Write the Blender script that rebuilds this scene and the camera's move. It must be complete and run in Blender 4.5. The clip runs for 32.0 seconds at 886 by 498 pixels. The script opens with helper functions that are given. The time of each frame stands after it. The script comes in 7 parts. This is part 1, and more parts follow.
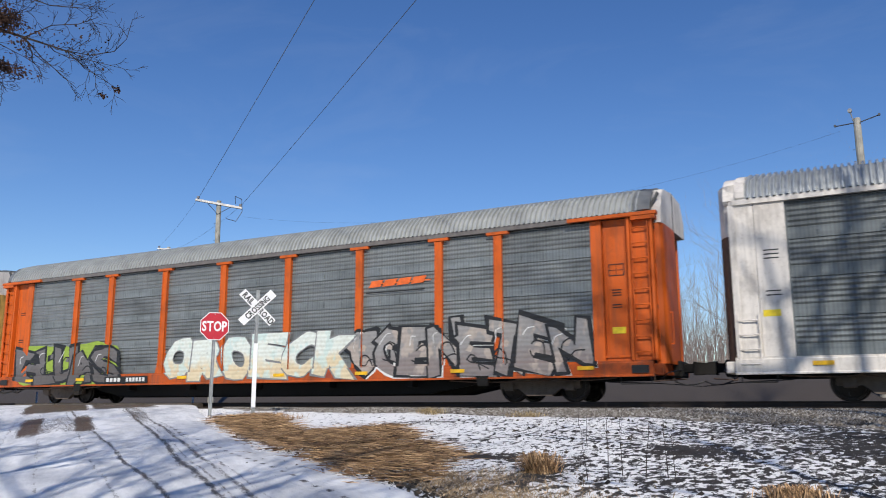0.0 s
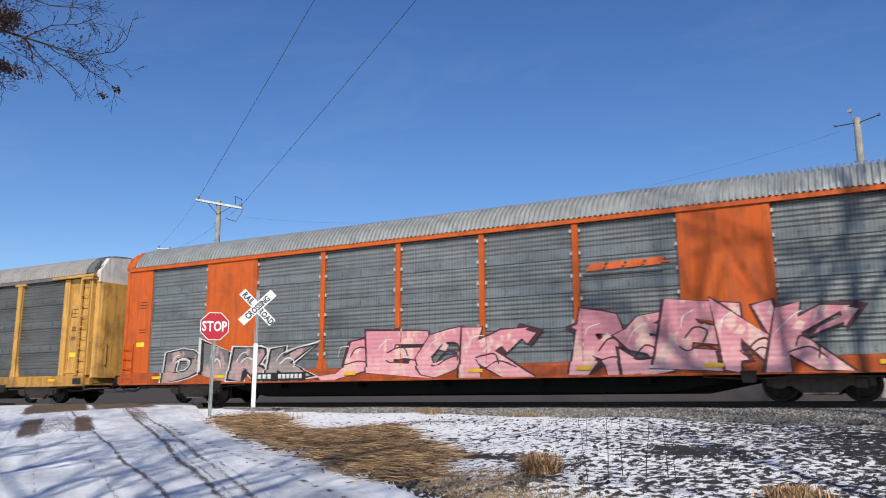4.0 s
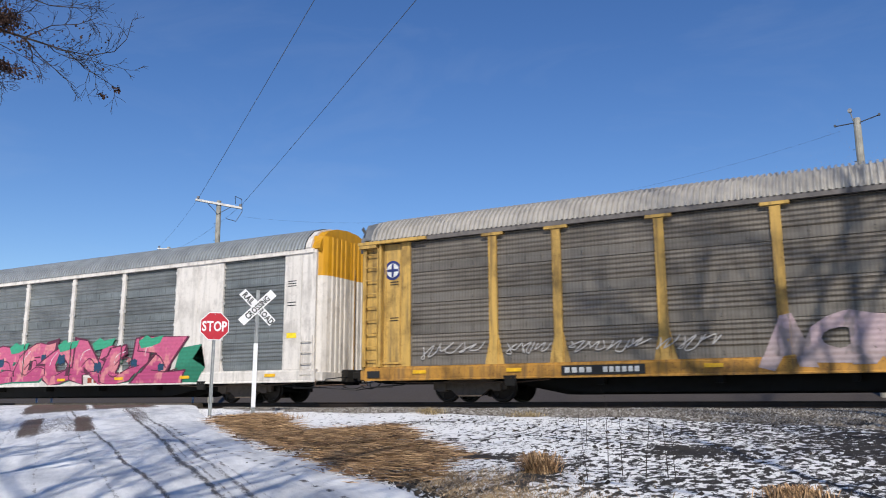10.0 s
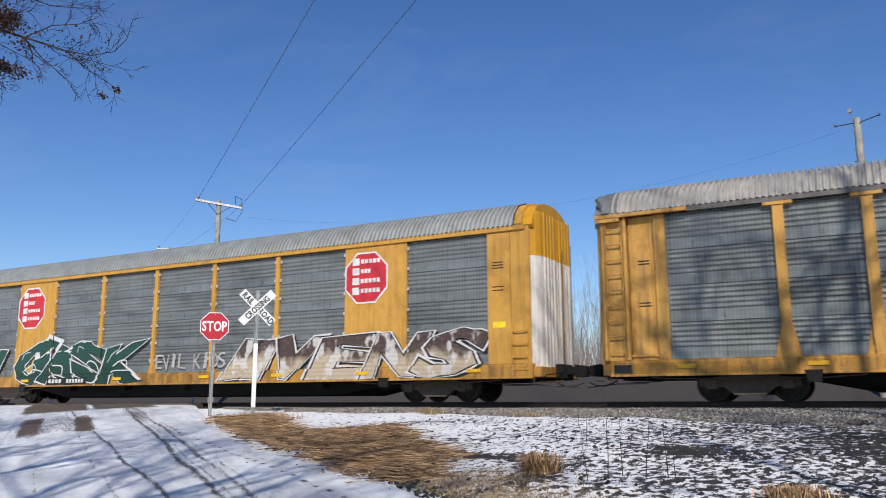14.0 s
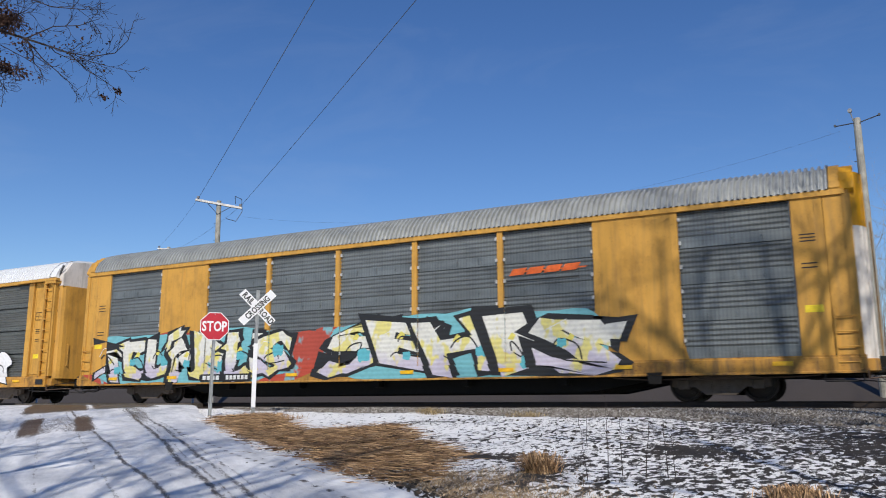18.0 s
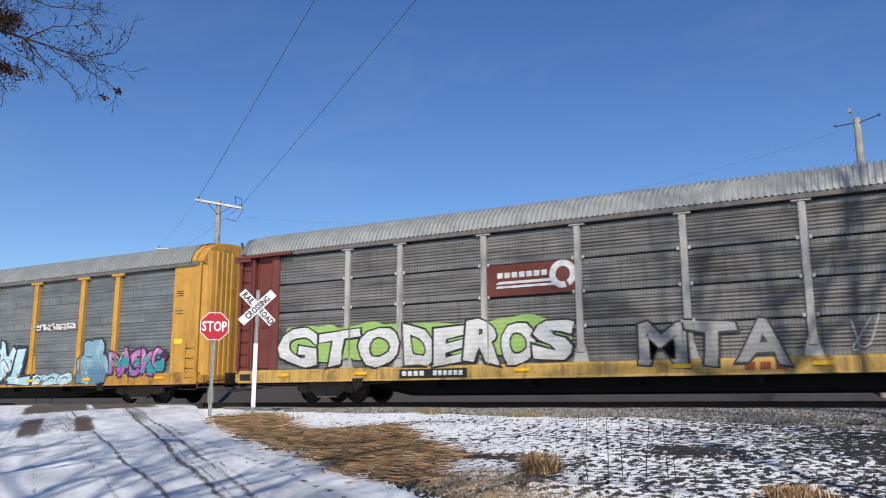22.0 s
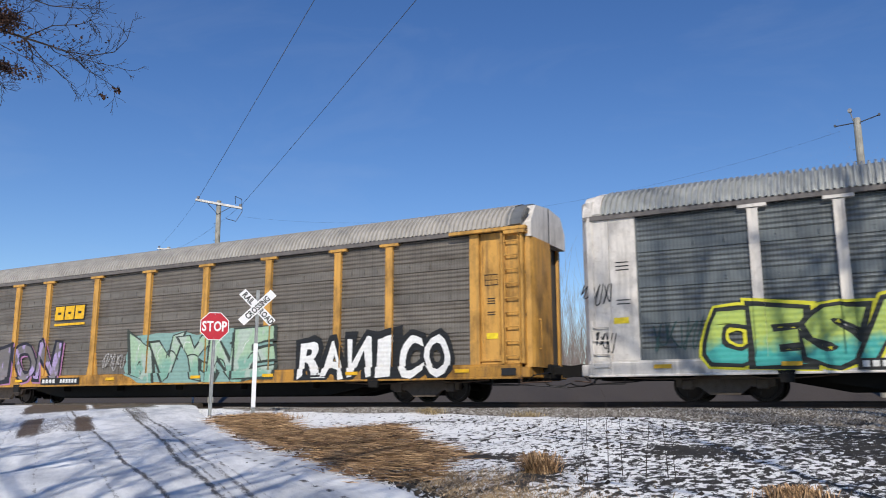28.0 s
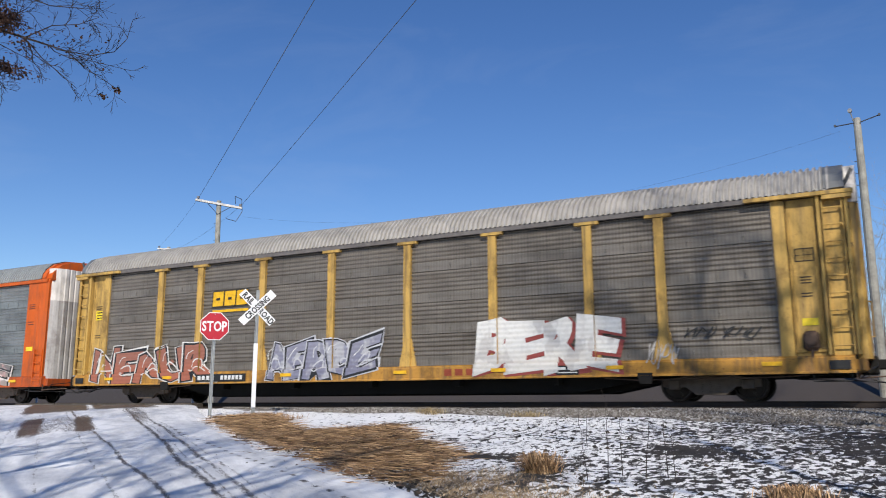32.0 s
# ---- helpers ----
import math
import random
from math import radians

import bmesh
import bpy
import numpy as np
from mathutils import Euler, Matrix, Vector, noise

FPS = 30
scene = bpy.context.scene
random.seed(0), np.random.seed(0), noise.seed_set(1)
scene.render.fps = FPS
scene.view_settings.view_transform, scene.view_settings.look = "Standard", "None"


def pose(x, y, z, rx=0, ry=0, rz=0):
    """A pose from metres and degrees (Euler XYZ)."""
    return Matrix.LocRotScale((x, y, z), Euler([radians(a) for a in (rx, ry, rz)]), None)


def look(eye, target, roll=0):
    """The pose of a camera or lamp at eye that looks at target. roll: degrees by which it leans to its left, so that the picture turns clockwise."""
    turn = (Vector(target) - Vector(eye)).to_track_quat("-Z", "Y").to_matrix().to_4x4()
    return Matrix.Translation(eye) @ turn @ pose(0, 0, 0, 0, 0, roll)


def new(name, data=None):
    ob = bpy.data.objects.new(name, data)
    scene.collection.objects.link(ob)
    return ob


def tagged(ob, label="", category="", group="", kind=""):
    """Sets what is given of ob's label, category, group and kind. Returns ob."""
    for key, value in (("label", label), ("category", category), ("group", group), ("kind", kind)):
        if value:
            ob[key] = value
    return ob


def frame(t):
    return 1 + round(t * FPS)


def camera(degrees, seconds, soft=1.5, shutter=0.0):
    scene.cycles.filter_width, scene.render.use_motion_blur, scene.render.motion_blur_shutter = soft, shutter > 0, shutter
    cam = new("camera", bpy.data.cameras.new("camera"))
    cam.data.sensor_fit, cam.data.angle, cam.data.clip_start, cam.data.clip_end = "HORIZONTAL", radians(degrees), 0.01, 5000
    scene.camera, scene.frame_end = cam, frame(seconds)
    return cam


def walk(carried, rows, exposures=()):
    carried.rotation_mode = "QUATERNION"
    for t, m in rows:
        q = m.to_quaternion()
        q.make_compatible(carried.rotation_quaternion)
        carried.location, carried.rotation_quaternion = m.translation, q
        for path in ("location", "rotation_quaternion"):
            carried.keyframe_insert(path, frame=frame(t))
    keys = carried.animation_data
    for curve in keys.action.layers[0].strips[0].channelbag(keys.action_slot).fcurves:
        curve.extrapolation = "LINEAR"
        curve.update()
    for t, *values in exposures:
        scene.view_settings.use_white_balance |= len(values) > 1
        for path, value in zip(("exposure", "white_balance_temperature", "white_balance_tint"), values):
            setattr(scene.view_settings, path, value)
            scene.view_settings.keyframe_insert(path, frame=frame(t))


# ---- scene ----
# ---- camera ----
cam = camera(57.56, 32.0, soft=1.0, shutter=0.09)
EYE = (0.0, 0.0, 0.02)
AIM = look(EYE, (-46.765612, 86.419075, 18.586662), -0.17)
walk(cam, [(0.0, AIM), (32.0, AIM)],
     [(0.0, -0.03), (2.0, 0.0), (9.5, 0.0), (11.0, -0.14), (12.0, -0.18), (13.0, 0.0), (14.5, -0.04), (17.0, -0.04), (18.0, -0.14), (19.0, -0.18), (20.0, -0.19), (21.0, -0.09), (22.0, 0.0), (23.0, 0.0), (24.0, -0.14), (25.0, -0.27), (26.5, -0.2), (28.0, -0.07), (29.0, 0.0), (32.0, 0.0)])

# ---- light ----
SUN_EL, SUN_AZ = 37.0, 28.0          # elevation, and turn from the track's normal towards +x
to_sun = Vector((math.sin(radians(SUN_AZ)) * math.cos(radians(SUN_EL)),
                 -math.cos(radians(SUN_AZ)) * math.cos(radians(SUN_EL)), math.sin(radians(SUN_EL))))
world = bpy.data.worlds.new("world")
scene.world = world
world.use_nodes = True
wn = world.node_tree.nodes
sky = wn.new("ShaderNodeTexSky")
sky.sky_type, sky.sun_disc = "NISHITA", False
sky.sun_elevation, sky.sun_rotation = radians(SUN_EL), radians(180 - SUN_AZ)
sky.air_density, sky.dust_density, sky.ozone_density, sky.altitude = 1.0, 0.15, 3.0, 200
tone = wn.new("ShaderNodeHueSaturation")
tone.inputs["Hue"].default_value, tone.inputs["Saturation"].default_value = 0.511, 1.23
world.node_tree.links.new(sky.outputs[0], tone.inputs["Color"])
# thin high wisps, hardly seen
wl = world.node_tree.links
where, turn_sky, wisp, thin_out = wn.new("ShaderNodeTexCoord"), wn.new("ShaderNodeMapping"), wn.new("ShaderNodeTexNoise"), wn.new("ShaderNodeMapRange")
turn_sky.inputs["Scale"].default_value, turn_sky.inputs["Rotation"].default_value = (2.2, 2.2, 7.0), (0.3, 0.5, 0.4)
wisp.inputs["Scale"].default_value, wisp.inputs["Detail"].default_value, wisp.inputs["Roughness"].default_value, wisp.inputs["Distortion"].default_value = 1.6, 7, 0.62, 0.6
thin_out.inputs["From Min"].default_value, thin_out.inputs["From Max"].default_value, thin_out.inputs["To Max"].default_value = 0.50, 0.85, 0.07
veil = wn.new("ShaderNodeMix")
veil.data_type = "RGBA"
veil.inputs[7].default_value = (6.0, 6.4, 7.0, 1)
wl.new(where.outputs["Generated"], turn_sky.inputs["Vector"])
wl.new(turn_sky.outputs[0], wisp.inputs["Vector"])
wl.new(wisp.outputs["Fac"], thin_out.inputs["Value"])
wl.new(thin_out.outputs[0], veil.inputs[0])
wl.new(tone.outputs[0], veil.inputs[6])
wl.new(veil.outputs[2], wn["Background"].inputs[0])
wn["Background"].inputs[1].default_value = 0.120
sun = bpy.data.lights.new("sun", "SUN")
sun.energy, sun.angle, sun.color = 4.4, radians(0.8), (1.0, 0.94, 0.85)
sun_ob = new("sun", sun)
sun_ob.matrix_world = look((0, -40, 60), Vector((0, -40, 60)) - to_sun)
scene.view_settings.exposure = 0.0

# ---- materials ----
MATS = {}


def nodes_of(name):
    m = bpy.data.materials.new(name)
    m.use_nodes = True
    nt = m.node_tree
    return m, nt, nt.nodes["Principled BSDF"]


def nd(nt, kind, **kw):
    n = nt.nodes.new("ShaderNode" + kind)
    for k, v in kw.items():
        if k == "op":
            n.operation = v
        elif k == "blend":
            n.data_type, n.blend_type = "RGBA", v
        else:
            n.inputs[k].default_value = v
    return n


def ramp(nt, fac, stops):
    r = nt.nodes.new("ShaderNodeValToRGB")
    e = r.color_ramp.elements
    while len(e) < len(stops):
        e.new(0.5)
    for el, (p, c) in zip(e, stops):
        el.position = p
        el.color = (*c, 1) if isinstance(c, tuple) else (c, c, c, 1)
    nt.links.new(fac, r.inputs[0])
    return r.outputs[0]


def coords(nt, sx=1, sy=1, sz=1, which="Object"):
    tc = nt.nodes.new("ShaderNodeTexCoord")
    mp = nt.nodes.new("ShaderNodeMapping")
    mp.inputs["Scale"].default_value = (sx, sy, sz)
    nt.links.new(tc.outputs[which], mp.inputs[0])
    return mp.outputs[0]


def noisy(nt, vec, scale, detail=4, rough=0.6):
    n = nt.nodes.new("ShaderNodeTexNoise")
    n.inputs["Scale"].default_value, n.inputs["Detail"].default_value, n.inputs["Roughness"].default_value = scale, detail, rough
    nt.links.new(vec, n.inputs["Vector"])
    return n.outputs["Fac"]


def mixc(nt, fac, a, b, blend="MIX"):
    m = nt.nodes.new("ShaderNodeMix")
    m.data_type, m.blend_type = "RGBA", blend
    for sock, v in ((m.inputs[0], fac), (m.inputs[6], a), (m.inputs[7], b)):
        if isinstance(v, (int, float)):
            sock.default_value = v
        elif isinstance(v, tuple):
            sock.default_value = (*v, 1)
        else:
            nt.links.new(v, sock)
    return m.outputs[2]


def mth(nt, op, a, b=0.0, clamp=False):
    m = nt.nodes.new("ShaderNodeMath")
    m.operation, m.use_clamp = op, clamp
    for sock, v in zip(m.inputs, (a, b)):
        if isinstance(v, (int, float)):
            sock.default_value = v
        else:
            nt.links.new(v, sock)
    return m.outputs[0]


def bump(nt, bsdf, height, strength=0.3, dist=0.01):
    b = nt.nodes.new("ShaderNodeBump")
    b.inputs["Strength"].default_value, b.inputs["Distance"].default_value = strength, dist
    nt.links.new(height, b.inputs["Height"])
    nt.links.new(b.outputs[0], bsdf.inputs["Normal"])


def own_coords(nt, sx=1, sy=1, sz=1):
    """Object coordinates shifted by each piece's own random number, so that no two pieces wear alike."""
    info = nt.nodes.new("ShaderNodeObjectInfo")
    add = nt.nodes.new("ShaderNodeVectorMath")
    add.operation = "MULTIPLY_ADD"
    comb = nt.nodes.new("ShaderNodeCombineXYZ")
    for i, k in enumerate((71.0, 0.0, 43.0)):
        nt.links.new(mth(nt, "MULTIPLY", info.outputs["Random"], k), comb.inputs[i])
    nt.links.new(coords(nt), add.inputs[0])
    add.inputs[1].default_value = (sx, sy, sz)
    nt.links.new(comb.outputs[0], add.inputs[2])
    return add.outputs[0]


def paint(name, col, rough=0.55, dirt=0.5, rust=0.25, metal=0.0, grime=(0.07, 0.06, 0.05)):
    """Weathered paint on steel: chalky blotches, streaks that run down, specks of rust."""
    if name in MATS:
        return MATS[name]
    m, nt, b = nodes_of(name)
    big = noisy(nt, own_coords(nt), 0.8, 5)
    fine = noisy(nt, coords(nt), 14, 4)
    streak = noisy(nt, own_coords(nt, 7, 7, 0.5), 1.0, 5, 0.65)
    smear = noisy(nt, own_coords(nt, 1.3, 1.3, 0.9), 1.1, 6, 0.7)
    info = nt.nodes.new("ShaderNodeObjectInfo")
    c = mixc(nt, ramp(nt, big, [(0.35, 0.0), (0.7, 0.35)]), col, tuple(min(1, v * 1.15 + 0.03) for v in col))
    c = mixc(nt, mth(nt, "MULTIPLY", info.outputs["Random"], 0.18), c, tuple(v * 0.75 for v in col))
    c = mixc(nt, mth(nt, "MULTIPLY", ramp(nt, streak, [(0.48, 0.0), (0.72, 1.0)]), dirt), c, grime)
    c = mixc(nt, mth(nt, "MULTIPLY", ramp(nt, smear, [(0.48, 0.0), (0.66, 1.0)]), min(0.85, dirt * 1.1)), c, tuple(v * 0.24 + g * 0.6 for v, g in zip(col, (0.06, 0.035, 0.02))))
    c = mixc(nt, mth(nt, "MULTIPLY", ramp(nt, fine, [(0.59, 0.0), (0.70, 1.0)]), rust), c, (0.16, 0.06, 0.025))
    nt.links.new(c, b.inputs["Base Color"])
    nt.links.new(ramp(nt, big, [(0.3, rough - 0.12), (0.8, min(1, rough + 0.2))]), b.inputs["Roughness"])
    b.inputs["Metallic"].default_value = metal
    b.inputs["Specular IOR Level"].default_value = 0.3
    bump(nt, b, fine, 0.15, 0.004)
    MATS[name] = m
    return m


def sheet(name, col, grime, amount=0.5, metal=0.25, holed=0.0):
    """Perforated galvanised side sheets: vertical rows of small holes, weather stains, lighter rubbed ribs."""
    if name in MATS:
        return MATS[name]
    m, nt, b = nodes_of(name)
    vec = coords(nt)
    big = noisy(nt, own_coords(nt, 0.5, 1, 1.4), 1.1, 5)
    streak = noisy(nt, own_coords(nt, 0.35, 1, 8), 1.0, 5)
    runs = noisy(nt, own_coords(nt, 9, 1, 0.3), 1.0, 5)
    soot = noisy(nt, own_coords(nt, 0.45, 1, 0.9), 1.0, 6, 0.65)
    info = nt.nodes.new("ShaderNodeObjectInfo")
    sep = nt.nodes.new("ShaderNodeSeparateXYZ")
    nt.links.new(vec, sep.inputs[0])
    holes = mth(nt, "SINE", mth(nt, "MULTIPLY", sep.outputs[0], 2 * math.pi / 0.095))
    rows = mth(nt, "SINE", mth(nt, "MULTIPLY", sep.outputs[2], 2 * math.pi / 0.075))
    dots = mth(nt, "GREATER_THAN", mth(nt, "ADD", holes, rows), 0.7)
    band = mth(nt, "MAXIMUM", mth(nt, "LESS_THAN", sep.outputs[2], 0.16), mth(nt, "GREATER_THAN", sep.outputs[2], 0.76))
    dots = mth(nt, "MULTIPLY", dots, mth(nt, "ADD", mth(nt, "MULTIPLY", band, 0.8 * holed), 0.08))
    lines = mth(nt, "MULTIPLY", mth(nt, "GREATER_THAN", holes, 0.45), mth(nt, "MULTIPLY", runs, 0.44 - 0.3 * holed))
    dots = mth(nt, "MAXIMUM", dots, lines)
    c = mixc(nt, ramp(nt, big, [(0.3, 0.0), (0.75, 1.0)]), col, tuple(v * 1.35 for v in col))
    c = mixc(nt, mth(nt, "MULTIPLY", ramp(nt, streak, [(0.45, 0.0), (0.7, 1.0)]), amount), c, grime)
    c = mixc(nt, mth(nt, "MULTIPLY", ramp(nt, runs, [(0.5, 0.0), (0.75, 1.0)]), amount * 0.6), c, tuple(v * 0.6 for v in grime))
    c = mixc(nt, mth(nt, "MULTIPLY", info.outputs["Random"], 0.25), c, tuple(v * 0.6 for v in col))
    c = mixc(nt, mth(nt, "MULTIPLY", ramp(nt, soot, [(0.48, 0.0), (0.70, 1.0)]), 0.45), c, tuple(v * 0.3 for v in grime))
    c = mixc(nt, dots, c, (0.015, 0.015, 0.015))
    nt.links.new(c, b.inputs["Base Color"])
    b.inputs["Roughness"].default_value, b.inputs["Metallic"].default_value = 0.42, metal
    bump(nt, b, streak, 0.2, 0.006)
    MATS[name] = m
    return m


RIB = 0.135


def spray_paint(name, low, high, third=None, cover=0.85):
    """Spray paint on ribbed sheets: colours fade upwards, with overspray patches and the ribs under it."""
    if name in MATS:
        return MATS[name]
    m, nt, b = nodes_of(name)
    vec = coords(nt)
    sep = nt.nodes.new("ShaderNodeSeparateXYZ")
    nt.links.new(vec, sep.inputs[0])
    n1 = noisy(nt, vec, 1.6, 3)
    n2 = noisy(nt, vec, 9, 4)
    up = mth(nt, "ADD", mth(nt, "MULTIPLY", mth(nt, "SUBTRACT", sep.outputs[2], 0.8), 0.55), mth(nt, "MULTIPLY", mth(nt, "SUBTRACT", n1, 0.5), 0.7))
    c = mixc(nt, ramp(nt, up, [(0.22, 0.0), (0.42, 1.0)]), low, high)
    if third:
        c = mixc(nt, ramp(nt, noisy(nt, coords(nt, 1, 1, 0.6), 2.3, 2), [(0.52, 0.0), (0.58, cover)]), c, third)
    c = mixc(nt, mth(nt, "MULTIPLY", ramp(nt, n2, [(0.45, 0.0), (0.75, 1.0)]), 0.35), c, tuple(v * 0.5 for v in low))
    nt.links.new(c, b.inputs["Base Color"])
    b.inputs["Roughness"].default_value = 0.5
    ribs = mth(nt, "SINE", mth(nt, "MULTIPLY", sep.outputs[2], 2 * math.pi / RIB))
    bump(nt, b, ribs, 0.13, 0.03)
    MATS[name] = m
    return m


def plain(name, col, rough=0.6, metal=0.0, var=0.25, scale=6.0, bumpy=0.2):
    if name in MATS:
        return MATS[name]
    m, nt, b = nodes_of(name)
    n = noisy(nt, coords(nt), scale, 5)
    n2 = noisy(nt, coords(nt), scale * 7, 3)
    c = mixc(nt, ramp(nt, n, [(0.3, 0.0), (0.7, 1.0)]), tuple(v * (1 - var) for v in col), tuple(min(1, v * (1 + var)) for v in col))
    c = mixc(nt, mth(nt, "MULTIPLY", n2, 0.3), c, tuple(v * 0.6 for v in col))
    nt.links.new(c, b.inputs["Base Color"])
    b.inputs["Roughness"].default_value, b.inputs["Metallic"].default_value = rough, metal
    bump(nt, b, n2, bumpy, 0.01)
    MATS[name] = m
    return m


YELLOW = paint("worn_yellow_paint", (0.58, 0.31, 0.07), dirt=0.6)
MUSTARD = paint("dirty_mustard_paint", (0.53, 0.33, 0.085), dirt=0.75, rust=0.4)
TAN = paint("faded_yellow_paint", (0.55, 0.288, 0.05), dirt=0.34)
GOLD = paint("fresh_yellow_paint", (0.58, 0.28, 0.006), dirt=0.25, rust=0.1)
ORANGE = paint("orange_paint", (0.55, 0.095, 0.006), dirt=0.4, rust=0.15)
WHITE = paint("white_paint", (0.68, 0.635, 0.58), dirt=0.38, rust=0.22)
SOILED = paint("soiled_yellow_sill_paint", (0.46, 0.23, 0.04), dirt=0.85, rust=0.7)
SOOTY = paint("soiled_orange_sill_paint", (0.44, 0.075, 0.008), dirt=0.7, rust=0.5)
MAROON = paint("oxide_red_paint", (0.15, 0.035, 0.025), dirt=0.4)
PALE = paint("pale_grey_post_paint", (0.42, 0.40, 0.38), dirt=0.5)
BLACK = plain("black_underframe", (0.008, 0.007, 0.006), 0.95)
HOOD = plain("dark_roof_hood_steel", (0.17, 0.175, 0.175), 0.5, 0.2, 0.3, 2.0)
WHEEL = plain("worn_wheel_steel", (0.05, 0.042, 0.038), 0.5, 0.6)
TRUCK = plain("dusty_cast_steel", (0.13, 0.10, 0.078), 0.85)
RUNG = plain("grimy_rung_steel", (0.25, 0.14, 0.04), 0.6)
COOL = sheet("grey_galvanised_sheet", (0.22, 0.235, 0.23), (0.08, 0.088, 0.086), 0.5, 0.35)
BROWNISH = sheet("rust_dusted_sheet", (0.175, 0.155, 0.13), (0.085, 0.065, 0.045), 0.6, 0.15)
DARK = sheet("dark_grey_sheet", (0.115, 0.12, 0.11), (0.06, 0.06, 0.05), 0.4, 0.25, 0.7)
BLUISH = sheet("blue_grey_sheet", (0.155, 0.172, 0.174), (0.075, 0.083, 0.083), 0.45)
SLATTED = sheet("slatted_zinc_sheet", (0.27, 0.285, 0.285), (0.11, 0.115, 0.115), 0.3, 0.35, 1.0)
SILVER = sheet("weathered_silver_sheet", (0.22, 0.21, 0.195), (0.07, 0.058, 0.048), 0.8, 0.25, 0.5)
ROOF_GREY = plain("galvanised_roof_metal", (0.37, 0.38, 0.365), 0.42, 0.2, 0.2, 2.0)
ROOF_TAN = plain("dull_dusty_roof_metal", (0.40, 0.375, 0.34), 0.55, 0.1, 0.2, 2.0)
ROOF_WHITE = plain("white_roof_paint", (0.75, 0.76, 0.76), 0.5, 0.0, 0.06, 2.0)
ROOF_BLUE = plain("bright_galvanised_roof", (0.38, 0.40, 0.405), 0.38, 0.3, 0.2, 2.0)
EAVE = plain("grey_brown_eave_steel", (0.14, 0.125, 0.115), 0.6)
DARK_TRIM = plain("dark_eave_steel", (0.06, 0.06, 0.06), 0.6)
PLATE = plain("black_stencil_plate", (0.012, 0.012, 0.012), 0.6)
INK = plain("black_spray_paint", (0.015, 0.015, 0.016), 0.5)
CHALK = plain("white_spray_paint", (0.66, 0.66, 0.64), 0.6)
REFLECT = plain("yellow_reflector_tape", (0.75, 0.42, 0.01), 0.35)
LABEL_Y = plain("bright_yellow_sticker", (0.8, 0.6, 0.02), 0.4)
LOGO_OR = plain("orange_emblem_paint", (0.72, 0.13, 0.02), 0.5)
LOGO_RED = plain("red_emblem_paint", (0.52, 0.025, 0.035), 0.5)
LOGO_BLUE = plain("navy_emblem_paint", (0.02, 0.03, 0.14), 0.5)
ZINC_CLIP = plain("pale_zinc_clip", (0.52, 0.51, 0.49), 0.5, 0.3)
OWNER_RED = plain("rust_red_stencil_paint", (0.30, 0.055, 0.022), 0.6)
HOSE = plain("black_rubber_hose", (0.015, 0.015, 0.015), 0.5)

# ---- mesh helpers ----


def bx(bm, x0, x1, y0, y1, z0, z1, bevel=0.0):
    vs = [bm.verts.new((x, y, z)) for x in (x0, x1) for y in (y0, y1) for z in (z0, z1)]
    fs = [bm.faces.new([vs[i] for i in q]) for q in ((0, 1, 3, 2), (4, 6, 7, 5), (0, 4, 5, 1), (2, 3, 7, 6), (0, 2, 6, 4), (1, 5, 7, 3))]
    if bevel:
        es = list({e for f in fs for e in f.edges})
        bmesh.ops.bevel(bm, geom=es, offset=bevel, segments=1, affect="EDGES")


def prism(bm, outline, y0, y1):
    """An outline of (x, z) points, extruded from y0 to y1."""
    a = [bm.verts.new((x, y0, z)) for x, z in outline]
    b = [bm.verts.new((x, y1, z)) for x, z in outline]
    bm.faces.new(a)
    bm.faces.new(b[::-1])
    for i in range(len(a)):
        j = (i + 1) % len(a)
        bm.faces.new((a[i], b[i], b[j], a[j]))


def loft(bm, rings, closed=True, ends=True):
    vs = [[bm.verts.new(p) for p in r] for r in rings]
    n = len(vs[0])
    for a, b in zip(vs, vs[1:]):
        for i in range(n if closed else n - 1):
            j = (i + 1) % n
            bm.faces.new((a[i], a[j], b[j], b[i]))
    if ends and closed:
        bm.faces.new(vs[0][::-1])
        bm.faces.new(vs[-1])


def rod(bm, p0, p1, r0, r1=None, n=6):
    p0, p1 = Vector(p0), Vector(p1)
    r1 = r0 if r1 is None else r1
    q = (p1 - p0).to_track_quat("Z", "Y")
    ring = [Vector((math.cos(2 * math.pi * i / n), math.sin(2 * math.pi * i / n), 0)) for i in range(n)]
    loft(bm, [[p0 + q @ (v * r0) for v in ring], [p1 + q @ (v * r1) for v in ring]])


def disc(bm, c, axis_y0, axis_y1, r, n=24):
    x, z = c
    loft(bm, [[(x + r * math.cos(2 * math.pi * i / n), y, z + r * math.sin(2 * math.pi * i / n)) for i in range(n)] for y in (axis_y0, axis_y1)])


def to_mesh(name, bm, smooth=False):
    bmesh.ops.recalc_face_normals(bm, faces=bm.faces)
    me = bpy.data.meshes.new(name)
    bm.to_mesh(me)
    bm.free()
    if smooth:
        me.shade_smooth()
    me.materials.append(None)
    return me


def part(name, bm, material, parent=None, label="", at=None):
    """Links a bmesh, or a mesh that alike pieces share, as one object under its thing or part."""
    me = bm if isinstance(bm, bpy.types.Mesh) else to_mesh(name, bm)
    if not me.materials:
        me.materials.append(None)
    ob = new(name, me)
    ob.material_slots[0].link = "OBJECT"
    ob.material_slots[0].material = material
    if parent is not None:
        ob.parent = parent
    if at is not None:
        ob.location = at
    if label:
        tagged(ob, label)
    return ob


